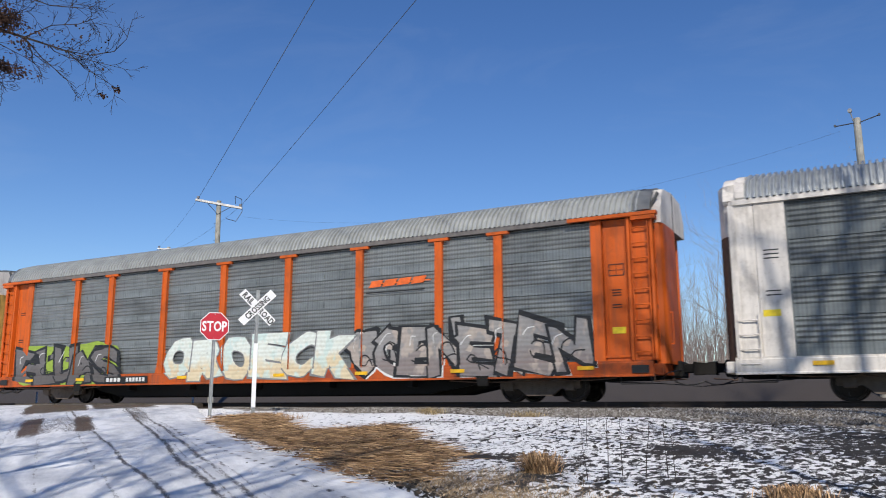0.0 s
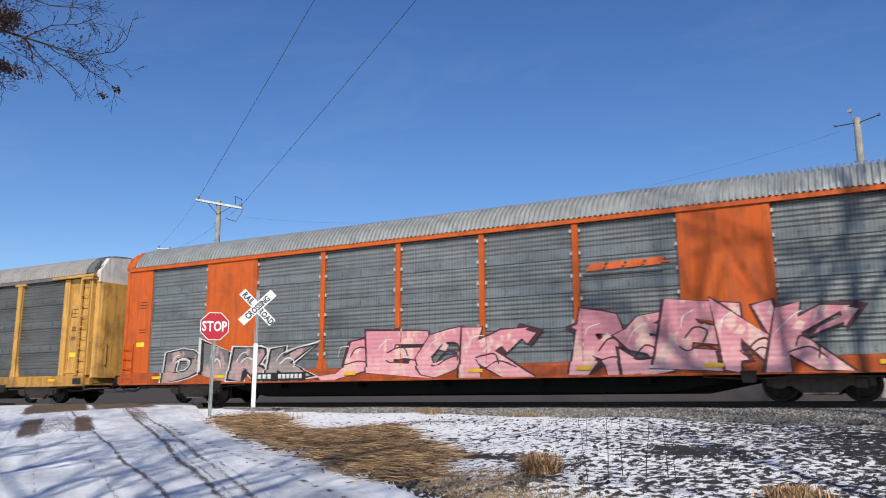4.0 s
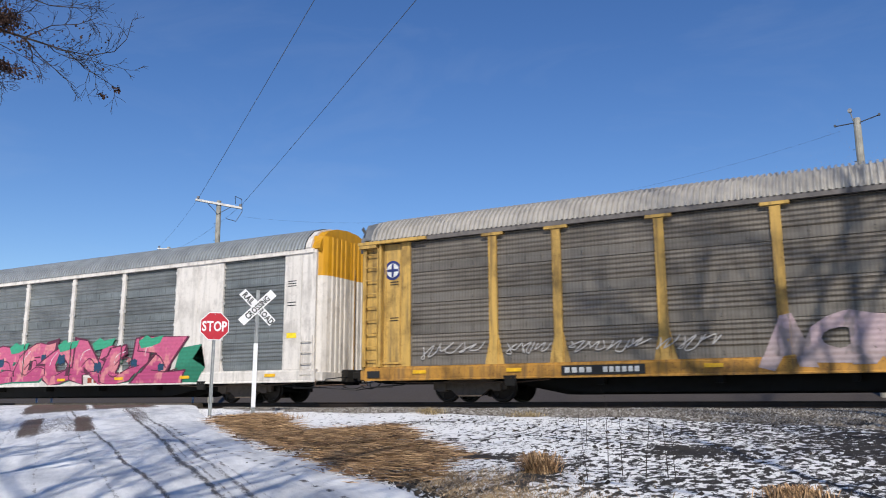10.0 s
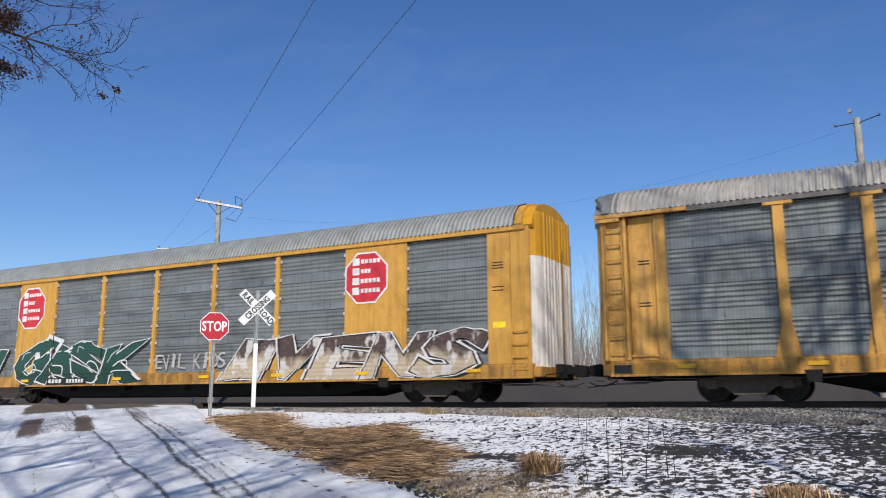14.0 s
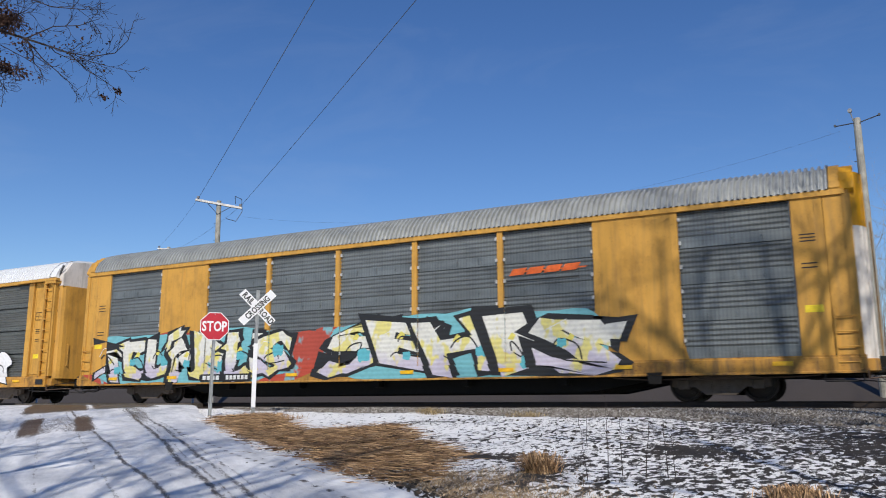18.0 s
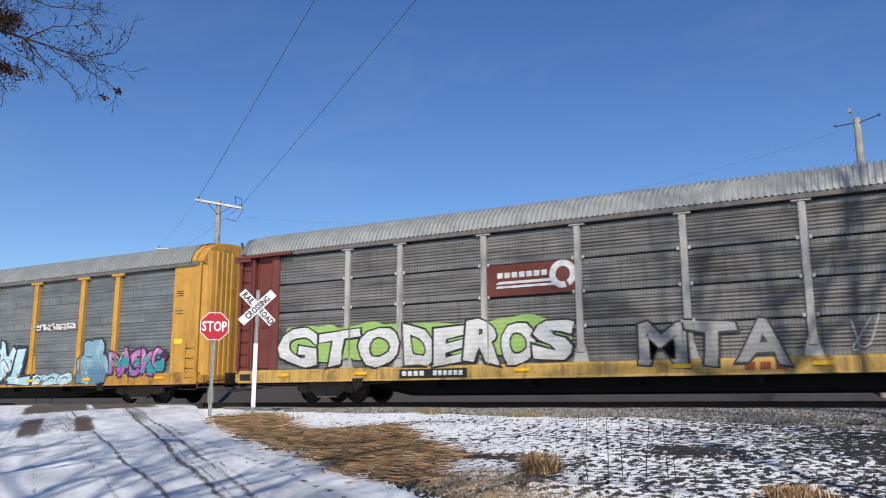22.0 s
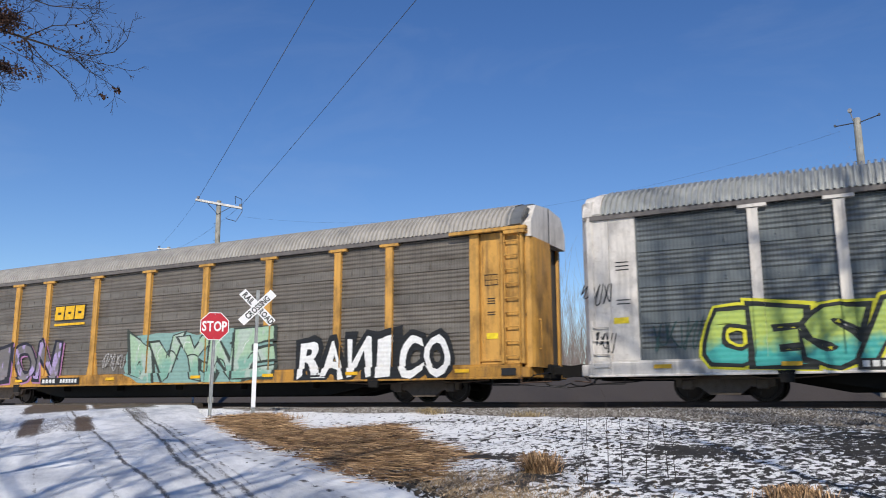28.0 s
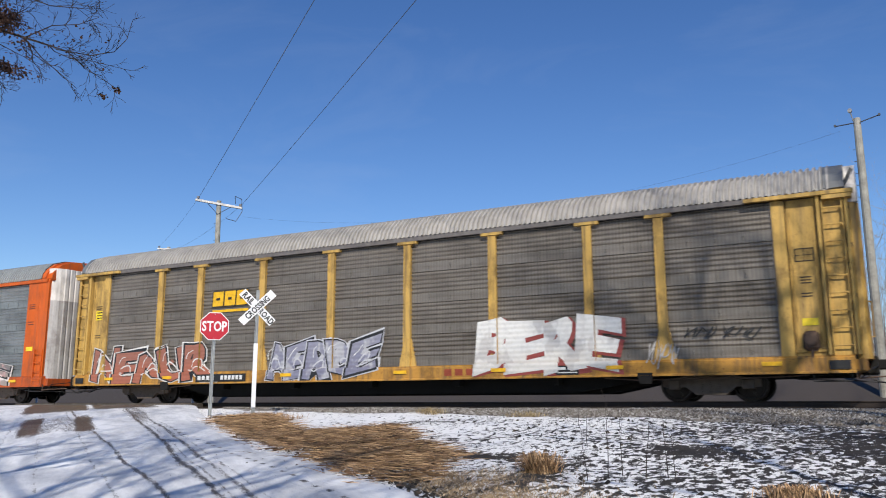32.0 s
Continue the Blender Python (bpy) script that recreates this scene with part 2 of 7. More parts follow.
def soup(name, verts, faces, material, parent=None, label=""):
    me = bpy.data.meshes.new(name)
    me.from_pydata([tuple(v) for v in verts], [], [tuple(f) for f in faces])
    me.update()
    return part(name, me, material, parent, label)


SHARED = {}


def shared(key, build, smooth=False):
    if key not in SHARED:
        bm = bmesh.new()
        build(bm)
        SHARED[key] = to_mesh(key, bm, smooth)
    return SHARED[key]

# ---- lettering: outlines of the built-in font, and plain slanted bars for what cannot be read ----
GLYPHS = {}
OFFSETS = (0.0, 0.03, 0.05, 0.065, 0.085, 0.11, 0.15)
BLOCKS = {
    "#0": [[(0.0, 0.0), (0.02, 0.6), (0.14, 0.93), (0.5, 1.0), (0.88, 0.9), (0.98, 0.55), (1.0, 0.0), (0.68, 0.0), (0.64, 0.34), (0.5, 0.42), (0.38, 0.3), (0.36, 0.0)]],
    "#1": [[(0.95, 0.0), (1.0, 0.28), (0.55, 0.3), (0.92, 0.5), (0.96, 0.86), (0.62, 1.0), (0.42, 0.8), (0.1, 0.96), (0.05, 0.66), (0.3, 0.56), (0.03, 0.4), (0.0, 0.0)]],
    "#2": [[(0.28, 0.0), (0.72, 0.0), (0.98, 0.28), (0.96, 0.75), (0.7, 1.0), (0.26, 0.97), (0.02, 0.7), (0.03, 0.24)], [(0.45, 0.34), (0.6, 0.42), (0.56, 0.66), (0.42, 0.58)]],
    "#3": [[(0.0, 0.0), (0.06, 0.5), (0.0, 0.9), (0.3, 1.0), (0.48, 0.74), (0.72, 1.0), (1.0, 0.85), (0.82, 0.5), (1.0, 0.0), (0.66, 0.0), (0.48, 0.26), (0.34, 0.0)]],
    "#4": [[(0.9, 0.0), (0.96, 0.45), (0.84, 0.85), (0.5, 1.0), (0.08, 0.88), (0.0, 0.62), (0.36, 0.6), (0.42, 0.46), (0.12, 0.36), (0.0, 0.0)]],
    "#5": [[(0.0, 0.9), (0.32, 1.0), (0.52, 0.62), (0.74, 1.0), (1.0, 0.84), (0.8, 0.4), (0.78, 0.0), (0.3, 0.0), (0.24, 0.42)]],
    "@": [[(0.0, 0.0), (0.42, 0.0), (0.5, 0.3), (0.62, 0.3), (0.6, 0.0), (0.92, 0.0), (1.0, 1.0), (0.66, 1.0), (0.64, 0.66), (0.54, 0.66), (0.58, 1.0), (0.24, 1.0)]],
    "&": [[(0.5, 0.0), (1.0, 0.55), (1.0, 0.85), (0.8, 1.0), (0.6, 0.95), (0.5, 0.78), (0.4, 0.95), (0.2, 1.0), (0.0, 0.85), (0.0, 0.55)]],
}


def cut_glyphs():
    made = []
    for ch in "ABCDEFGHIJKLMNOPRSTUVWYZ7":
        for off in OFFSETS:
            d = bpy.data.curves.new("glyph", "FONT")
            d.body, d.size, d.offset, d.resolution_u = ch, 1.0, off, 3
            made.append((ch, off, new("glyph", d)))
    for ch, loops in BLOCKS.items():
        for off in OFFSETS:
            d = bpy.data.curves.new("glyph", "CURVE")
            d.dimensions, d.fill_mode, d.offset = "2D", "BOTH", off
            for pts in loops:
                sp = d.splines.new("BEZIER")
                sp.bezier_points.add(len(pts) - 1)
                for p, (x, y) in zip(sp.bezier_points, pts):
                    p.co = (x * 0.62, y * 0.73, 0)
                    p.handle_left_type = p.handle_right_type = "VECTOR" if ch == "@" or y == 0 else "AUTO"
                sp.resolution_u = 5
                sp.use_cyclic_u = True
            made.append((ch, off, new("glyph", d)))
    deps = bpy.context.evaluated_depsgraph_get()
    size = {}
    for ch, off, ob in made:
        me = bpy.data.meshes.new_from_object(ob.evaluated_get(deps))
        v = np.array([p.co[:2] for p in me.vertices])
        if off == 0.0:
            size[ch] = (v.min(0), v.max(0))
        lo, hi = size[ch]
        GLYPHS[ch, off] = ((v - lo) / (hi - lo), [tuple(p.vertices) for p in me.polygons], (hi - lo)[0] / (hi - lo)[1])
        bpy.data.meshes.remove(me)
        d = ob.data
        bpy.data.objects.remove(ob)
        bpy.data.curves.remove(d)


cut_glyphs()


def lettering(text, off, place, only=None):
    """All letters of a text (or one of them) as one bmesh; place(i, u, v) gives the point of letter i."""
    bm = bmesh.new()
    for i, ch in enumerate(text):
        if (ch, off) not in GLYPHS or only not in (None, i):
            continue
        v, f, _ = GLYPHS[ch, off]
        vs = [bm.verts.new(place(i, a, b)) for a, b in v]
        for q in f:
            bm.faces.new([vs[k] for k in q])
    return bm


def set_width(text, height, space=0.16):
    """Where each letter starts, and its width, for a plain line of type."""
    x, out = 0.0, []
    for ch in text:
        w = height * (0.35 if ch == " " else GLYPHS[ch, 0.0][2])
        out.append((x, w))
        x += w + (0 if ch == " " else space * height)
    return out, x - space * height

# ---- the lie of the land ----
TRACK_Y = 22.25


def land(x, y):
    """Height of the ground: it climbs to the track, levels out under it, and rises as a bank beyond."""
    if y < 16.0:
        z = -0.32 - (16.0 - max(y, -12)) * 0.075
    elif y < 19.8:
        z = -0.32 + (y - 16.0) * 0.0316
    elif y < 25.5:
        z = -0.20
    elif y < 30:
        z = -0.20 - (y - 25.5) * 0.09
    else:
        z = -0.61 + 1.9 * min(1, (y - 30) / 6) + min(1.2, max(0, y - 36) * 0.02)
    calm = 1 - max(0, 1 - abs(y - 22.2) / 4)
    z += 0.07 * calm * noise.noise((x * 0.35, y * 0.35, 3.1)) + 0.03 * calm * noise.noise((x * 1.7, y * 1.7, 7.7))
    return z


def axis(lo, hi, step, far, grow=1.35):
    v = list(np.arange(lo, hi + 1e-6, step))
    d, a, b = step, lo, hi
    left, right = [], []
    while a > -far or b < far:
        d *= grow
        a, b = a - d, b + d
        left.append(max(a, -far))
        right.append(min(b, far))
    return sorted(set(left)) + v + sorted(set(right))


def ground_material():
    m, nt, b = nodes_of("patchy_snow_on_dead_grass")
    vec = coords(nt)
    sep = nt.nodes.new("ShaderNodeSeparateXYZ")
    nt.links.new(vec, sep.inputs[0])
    blotch = noisy(nt, coords(nt, 1.3, 0.75, 1), 7.5, 6, 0.68)
    wide = noisy(nt, vec, 0.28, 3)
    grain = noisy(nt, vec, 40, 4)
    # the cover thins towards +x, its extra dark soil standing in for tree shade
    along = mth(nt, "MULTIPLY", mth(nt, "ADD", sep.outputs[0], 8.0), 0.0165, True)
    # snow goes beyond the track, where the train's shade lies
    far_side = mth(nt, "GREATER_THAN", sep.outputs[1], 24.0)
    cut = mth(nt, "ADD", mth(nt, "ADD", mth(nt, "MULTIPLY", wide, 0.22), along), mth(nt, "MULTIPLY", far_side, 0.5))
    # places where the soil lies open; (-2.4, 11.5) also paints in a tree's shadow
    for x, y, rx, ry, deep in ((-4.85, 10.5, 0.8, 0.3, 0.24), (-3.7, 9.2, 0.2, 0.9, 0.2), (-2.4, 11.5, 0.7, 0.6, 0.15), (0.2, 12.5, 1.0, 1.6, 0.05), (-8.6, 15.0, 1.4, 0.5, 0.12)):
        a = mth(nt, "DIVIDE", mth(nt, "SUBTRACT", sep.outputs[0], x), rx)
        c = mth(nt, "DIVIDE", mth(nt, "SUBTRACT", sep.outputs[1], y), ry)
        near = mth(nt, "POWER", 2.718, mth(nt, "MULTIPLY", mth(nt, "ADD", mth(nt, "MULTIPLY", a, a), mth(nt, "MULTIPLY", c, c)), -1.0))
        cut = mth(nt, "ADD", cut, mth(nt, "MULTIPLY", near, deep))
    snow = ramp(nt, mth(nt, "ADD", mth(nt, "SUBTRACT", blotch, cut), 0.182), [(0.465, 0.0), (0.495, 1.0)])
    soil = mixc(nt, noisy(nt, vec, 5, 5), (0.009, 0.008, 0.008), (0.038, 0.032, 0.025))
    soil = mixc(nt, ramp(nt, grain, [(0.55, 0.0), (0.75, 0.5)]), soil, (0.12, 0.09, 0.055))
    white = mixc(nt, noisy(nt, vec, 3, 5), (0.79, 0.785, 0.775), (0.91, 0.90, 0.885))
    stones = mixc(nt, ramp(nt, noisy(nt, vec, 22, 3), [(0.35, 0.0), (0.65, 1.0)]), (0.09, 0.08, 0.07), (0.34, 0.31, 0.28))
    edge = mth(nt, "ADD", sep.outputs[1], mth(nt, "MULTIPLY", mth(nt, "SUBTRACT", noisy(nt, vec, 1.2, 5), 0.5), 1.6))
    gravel = mth(nt, "MULTIPLY", mth(nt, "GREATER_THAN", mth(nt, "ADD", edge, mth(nt, "MULTIPLY", sep.outputs[0], 0.27)), 14.6), mth(nt, "LESS_THAN", sep.outputs[1], 26.0))
    # browner ground beyond the track, its colour darkened to deepen the train's shade
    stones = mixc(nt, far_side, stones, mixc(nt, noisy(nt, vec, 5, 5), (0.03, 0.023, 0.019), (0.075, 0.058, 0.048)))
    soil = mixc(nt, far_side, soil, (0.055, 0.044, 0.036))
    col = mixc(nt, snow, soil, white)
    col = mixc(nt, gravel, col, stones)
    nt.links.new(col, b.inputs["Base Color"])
    b.inputs["Roughness"].default_value = 0.8
    h = mth(nt, "ADD", mth(nt, "MULTIPLY", snow, 0.6), mth(nt, "MULTIPLY", grain, 0.5))
    bump(nt, b, h, 0.6, 0.04)
    return m


def build_ground():
    xs = axis(-34.0, 7.0, 0.17, 1500)
    ys = axis(-3.0, 27.0, 0.17, 1500)
    verts = [(x, y, land(x, y)) for y in ys for x in xs]
    n = len(xs)
    faces = [(j * n + i, j * n + i + 1, j * n + n + i + 1, j * n + n + i) for j in range(len(ys) - 1) for i in range(n - 1)]
    g = soup("ground", verts, faces, ground_material())
    g.data.shade_smooth()
    return tagged(g, "snow-patched ground with dead grass and ballast shoulder", "ground", kind="structure")


build_ground()

# the side road: its edge runs along ROAD_DIR through ROAD_AT, and it lies to the far side of that line
ROAD_AT, ROAD_TURN = Vector((-4.57, 7.74)), math.atan2(10.55, -13.96)
ROAD_DIR = Vector((math.cos(ROAD_TURN), math.sin(ROAD_TURN)))
ROAD_SIDE = Vector((-ROAD_DIR.y, ROAD_DIR.x))       # points across the road, away from the grass


def road_material():
    m, nt, b = nodes_of("packed_snow_on_asphalt")
    vec = coords(nt)
    sep = nt.nodes.new("ShaderNodeSeparateXYZ")
    nt.links.new(vec, sep.inputs[0])
    along, across = sep.outputs[0], sep.outputs[1]
    chop = noisy(nt, coords(nt, 1.1, 5.0, 1), 4.0, 8, 0.78)
    soft = noisy(nt, coords(nt, 0.5, 2.2, 1), 1.7, 5, 0.65)
    fine = noisy(nt, vec, 26, 4)
    yy = mth(nt, "ADD", across, mth(nt, "MULTIPLY", mth(nt, "SUBTRACT", noisy(nt, coords(nt, 0.22, 0.22, 1), 1.0, 2), 0.5), 0.12))

    def line(at, slope, wide, deep):
        d = mth(nt, "DIVIDE", mth(nt, "SUBTRACT", yy, mth(nt, "ADD", mth(nt, "MULTIPLY", along, slope), at)), wide)
        return mth(nt, "MULTIPLY", mth(nt, "POWER", 2.718, mth(nt, "MULTIPLY", mth(nt, "MULTIPLY", d, d), -1.0)), deep)

    def step(v, at, blur):
        """0 below at, 1 above it, over a ragged edge."""
        return mth(nt, "ADD", mth(nt, "DIVIDE", mth(nt, "SUBTRACT", v, at), blur), 0.5, True)

    def box(u0, u1, w0, w1, deep, blur=0.22):
        inside = mth(nt, "MULTIPLY", step(along, u0, 1.4), mth(nt, "SUBTRACT", 1.0, step(along, u1, 1.4)))
        inside = mth(nt, "MULTIPLY", inside, mth(nt, "MULTIPLY", step(yy, w0, blur), mth(nt, "SUBTRACT", 1.0, step(yy, w1, blur))))
        return mth(nt, "MULTIPLY", inside, deep)
    wear = None
    for at, slope, wide, deep in ((1.86, 0.0, 0.07, 0.60), (1.74, 0.0, 0.04, 0.40), (1.56, 0.0, 0.06, 0.52), (1.42, 0.0, 0.04, 0.36), (2.31, 0.057, 0.055, 0.60), (2.85, 0.036, 0.045, 0.38), (3.66, 0.028, 0.05, 0.32), (4.6, 0.0, 0.06, 0.3)):
        g = line(at, slope, wide, deep)
        wear = g if wear is None else mth(nt, "MAXIMUM", wear, g)
    # a line of small footprints near the edge
    pace = mth(nt, "GREATER_THAN", mth(nt, "SINE", mth(nt, "MULTIPLY", along, 15.0)), 0.55)
    wear = mth(nt, "MAXIMUM", wear, mth(nt, "MULTIPLY", line(0.73, 0.073, 0.05, 0.60), pace))
    # two worn-through patches, and the bare wet roadway close to the rails
    patch = mth(nt, "MAXIMUM", box(10.9, 16.6, 3.94, 4.46, 0.74), box(11.0, 16.6, 2.86, 3.30, 0.80))
    thin = box(11.2, 16.4, 3.2, 4.1, 0.40)
    bare = mth(nt, "MAXIMUM", box(18.2, 30, 2.85, 4.7, 0.80), mth(nt, "MAXIMUM", box(18.6, 30, 0.8, 2.75, 0.72), box(13.5, 22, 1.45, 1.98, 0.5)))
    wear = mth(nt, "MAXIMUM", mth(nt, "MAXIMUM", wear, bare), mth(nt, "MAXIMUM", patch, thin))
    wear = mth(nt, "ADD", wear, mth(nt, "ADD", mth(nt, "MULTIPLY", mth(nt, "SUBTRACT", chop, 0.5), 1.6), mth(nt, "MULTIPLY", mth(nt, "SUBTRACT", soft, 0.5), 0.7)))
    wear = mth(nt, "ADD", wear, mth(nt, "MULTIPLY", mth(nt, "SUBTRACT", noisy(nt, coords(nt, 1.2, 3.2, 1), 11.0, 5, 0.7), 0.5), 0.7))
    wear = ramp(nt, wear, [(0.33, 0.0), (0.44, 0.5), (0.64, 1.0)])
    asphalt = mixc(nt, noisy(nt, vec, 2.5, 5), (0.030, 0.027, 0.025), (0.12, 0.10, 0.08))
    asphalt = mixc(nt, mth(nt, "MULTIPLY", mth(nt, "MAXIMUM", patch, thin), 0.9), asphalt, (0.115, 0.068, 0.028))
    asphalt = mixc(nt, mth(nt, "MULTIPLY", bare, 0.8), asphalt, (0.11, 0.078, 0.048))
    snow = mixc(nt, ramp(nt, noisy(nt, coords(nt, 0.5, 1.6, 1), 1.3, 6, 0.65), [(0.35, 0.0), (0.62, 1.0)]), (0.50, 0.51, 0.53), (0.83, 0.83, 0.83))
    nt.links.new(mixc(nt, wear, snow, asphalt), b.inputs["Base Color"])
    nt.links.new(ramp(nt, wear, [(0.0, 0.75), (1.0, 0.5)]), b.inputs["Roughness"])
    bump(nt, b, mth(nt, "ADD", mth(nt, "MULTIPLY", wear, -0.8), mth(nt, "ADD", fine, mth(nt, "MULTIPLY", mth(nt, "ADD", chop, soft), 1.5))), 0.5, 0.03)
    return m


def build_road():
    verts, faces = [], []
    us, ws = np.arange(-14, 27.0, 0.3), np.arange(-0.25, 7.0, 0.2)
    for u in us:
        # the snow's edge draws back from the verge along the straw, and meets it again nearer by
        back = 0.52 * max(0, min(1, u / 5)) * max(0, min(1, (19 - u) / 5))
        for w in ws:
            ragged = (back + 0.16 * noise.noise((u * 0.9, 5.5, 1.0)) + 0.10 * noise.noise((u * 3.1, 1.5, 1.0))) if w < 0.4 else back * max(0, 1 - (w - 0.4))
            p = ROAD_AT + ROAD_DIR * u + ROAD_SIDE * (w + ragged)
            y = p.y
            z = land(p.x, y) + (0.03 if w > 0.1 else -0.03)
            z = z * (1 - max(0, min(1, (y - 15) / 5))) + max(0, min(1, (y - 15) / 5)) * max(z, -0.07)
            verts.append((u, w + ragged, z))
    n = len(ws)
    keep = []
    for i in range(len(us) - 1):
        for j in range(n - 1):
            p = ROAD_AT + ROAD_DIR * us[i + 1] + ROAD_SIDE * ws[j + 1]
            if p.y < 21.2:
                keep.append((i * n + j, i * n + j + 1, i * n + n + j + 1, i * n + n + j))
    r = soup("road", verts, keep, road_material())
    r.data.shade_smooth()
    r.matrix_world = Matrix.Translation((ROAD_AT.x, ROAD_AT.y, 0)) @ Matrix.Rotation(ROAD_TURN, 4, "Z")
    # across-axis runs to the left of the way on, as ROAD_SIDE does
    return tagged(r, "snow-covered side road with dark tyre tracks", "road", kind="structure")


build_road()

# ---- the track ----
RAIL_STEEL = plain("dark_rusty_rail_steel", (0.03, 0.021, 0.017), 0.55, 0.4)
RAIL_TOP = plain("polished_rail_head", (0.35, 0.34, 0.33), 0.25, 1.0, 0.1)
TIE = plain("creosoted_tie_wood", (0.05, 0.04, 0.032), 0.9, 0, 0.4, 3)


def build_track():
    for y in (TRACK_Y - 0.7175, TRACK_Y + 0.7175):
        bm = bmesh.new()
        prof = [(-0.07, -0.17), (0.07, -0.17), (0.07, -0.155), (0.012, -0.13), (0.012, -0.045), (0.036, -0.03), (0.036, -0.004), (0.03, 0.0), (-0.03, 0.0), (-0.036, -0.004), (-0.036, -0.03), (-0.012, -0.045), (-0.012, -0.13), (-0.07, -0.155)]
        loft(bm, [[(x, y + a, z) for a, z in prof] for x in (-400, 400)])
        rail = part("rail", bm, RAIL_STEEL)
        tagged(rail, "rusty steel running rail on wooden ties", "rail", "rails of the track", "structure")
    tie = shared("tie", lambda bm: bx(bm, -0.115, 0.115, -1.3, 1.3, -0.34, -0.165, 0.01))
    track = tagged(new("track_bed"), "row of dark wooden railway ties", "track", kind="structure")
    for i in range(90):
        part("tie", tie, TIE, track, at=(-42 + i * 0.53 + random.uniform(-.02, .02), TRACK_Y + random.uniform(-.04, .04), random.uniform(-.008, .008)))


build_track()


def build_crossing():
    """Panels of the level crossing between and beside the rails."""
    deck = tagged(new("crossing_deck"), "worn asphalt and timber level crossing deck", "crossing", kind="structure")
    wood = plain("wet_crossing_plank", (0.09, 0.075, 0.06), 0.6, 0, 0.35, 2)
    plank = shared("crossing_plank", lambda bm: bx(bm, -1.2, 1.2, -0.13, 0.13, -0.16, -0.012, 0.012))
    for x in (-29.8, -27.35, -24.9, -22.45):
        for y in (21.05, 21.33, 21.80, 22.08, 22.36, 22.64, 23.2, 23.48):
            part("plank", plank, wood, deck, at=(x, y, random.uniform(-0.01, 0.0)))


build_crossing()


def rocks(name, count, place, size, material, label, seed):
    """Many small broken stones in one mesh."""
    rng = np.random.default_rng(seed)
    base = np.array([(1, 0, 0), (-1, 0, 0), (0, 1, 0), (0, -1, 0), (0, 0, 1), (0, 0, -1)], float)
    tri = np.array([(0, 2, 4), (2, 1, 4), (1, 3, 4), (3, 0, 4), (2, 0, 5), (1, 2, 5), (3, 1, 5), (0, 3, 5)])
    v = np.zeros((count, 6, 3))
    for i in range(count):
        p = place(rng)
        k = base * rng.uniform(0.6, 1.2, (6, 1)) * size * rng.uniform(0.5, 1.3)
        a = rng.uniform(0, 6.28)
        c, s = math.cos(a), math.sin(a)
        k = k @ np.array([(c, s, 0.3), (-s, c, -0.2), (0.1, -0.3, 0.8)])
        v[i] = k + p
    f = tri[None] + 6 * np.arange(count)[:, None, None]
    ob = soup(name, v.reshape(-1, 3).tolist(), f.reshape(-1, 3).tolist(), material)
    return tagged(ob, label, "gravel", kind="stuff")


def rock_material():
    m, nt, b = nodes_of("crushed_ballast_stone")
    geo = nt.nodes.new("ShaderNodeNewGeometry")
    c = ramp(nt, geo.outputs["Random Per Island"], [(0.0, (0.05, 0.045, 0.04)), (0.4, (0.17, 0.145, 0.12)), (0.75, (0.28, 0.26, 0.235)), (1.0, (0.50, 0.48, 0.45))])
    nt.links.new(mixc(nt, mth(nt, "MULTIPLY", noisy(nt, coords(nt), 30, 3), 0.5), c, (0.1, 0.085, 0.07)), b.inputs["Base Color"])
    b.inputs["Roughness"].default_value = 0.9
    return m


def ballast_place(rng):
    x = rng.uniform(-19.5, 1.2)
    foot = 14.5 - 0.27 * x
    y = foot + (21.1 - foot) * rng.beta(1.5, 1.2)
    if x < -15.5:
        y = max(y, 19.0 + (-15.5 - x) * 0.4)
    return np.array((x, y, land(x, y) + 0.005))


rocks("ballast", 42000, ballast_place, 0.045, rock_material(), "grey crushed stone ballast beside the rails", 3)

# ---- railway cars ----
HW, BAY, PITCH = 1.50, 2.83, 28.6
POST_B = {"A": 1.93, "B": 2.09}
Z_SILL0, Z_SILL, Z_TOP, Z_EAVE = 0.66, 1.04, 4.80, 4.92
END = 13.55


def bounds(kind):
    b = POST_B[kind]
    return [-2.5 * BAY - b, -2.5 * BAY, -1.5 * BAY, -0.5 * BAY, 0.5 * BAY, 1.5 * BAY, 2.5 * BAY, 2.5 * BAY + b]


def sheet_mesh(w, h, tight):
    """One side sheet, w wide and h high, facing -y: a group of ribs, then a flat band with bolts (or two flat rims)."""
    key = "side_sheet_%.2f_%.2f_%d" % (w, h, tight)

    def build(bm):
        n = 6 if tight else 5
        lo, hi = (0.17, h - 0.14) if tight else (0.27, h - 0.01)
        s = (hi - lo) / n
        prof = [(0.045, 0.0), (0.012, 0.0), (0.012, lo)]
        for i in range(n):
            z = lo + s * i
            prof += [(0.018 + 0.016 * math.cos(2 * math.pi * (k + 0.5) / 7), z + s * (k + 0.5) / 7) for k in range(7)]
        prof += [(0.012, hi + 0.005), (0.012, h), (0.045, h)]
        loft(bm, [[(x, y, z) for y, z in prof] for x in (0.0, w)], closed=False)
        for x in (0.0, w - 0.05):
            bx(bm, x, x + 0.05, -0.010, 0.05, 0, h)
        if not tight:
            for k in range(1, 4):
                for z in (0.10, 0.18):
                    x = w * k / 4
                    bx(bm, x - 0.022, x + 0.022, -0.012, 0.012, z - 0.022, z + 0.022)
    return shared(key, build)


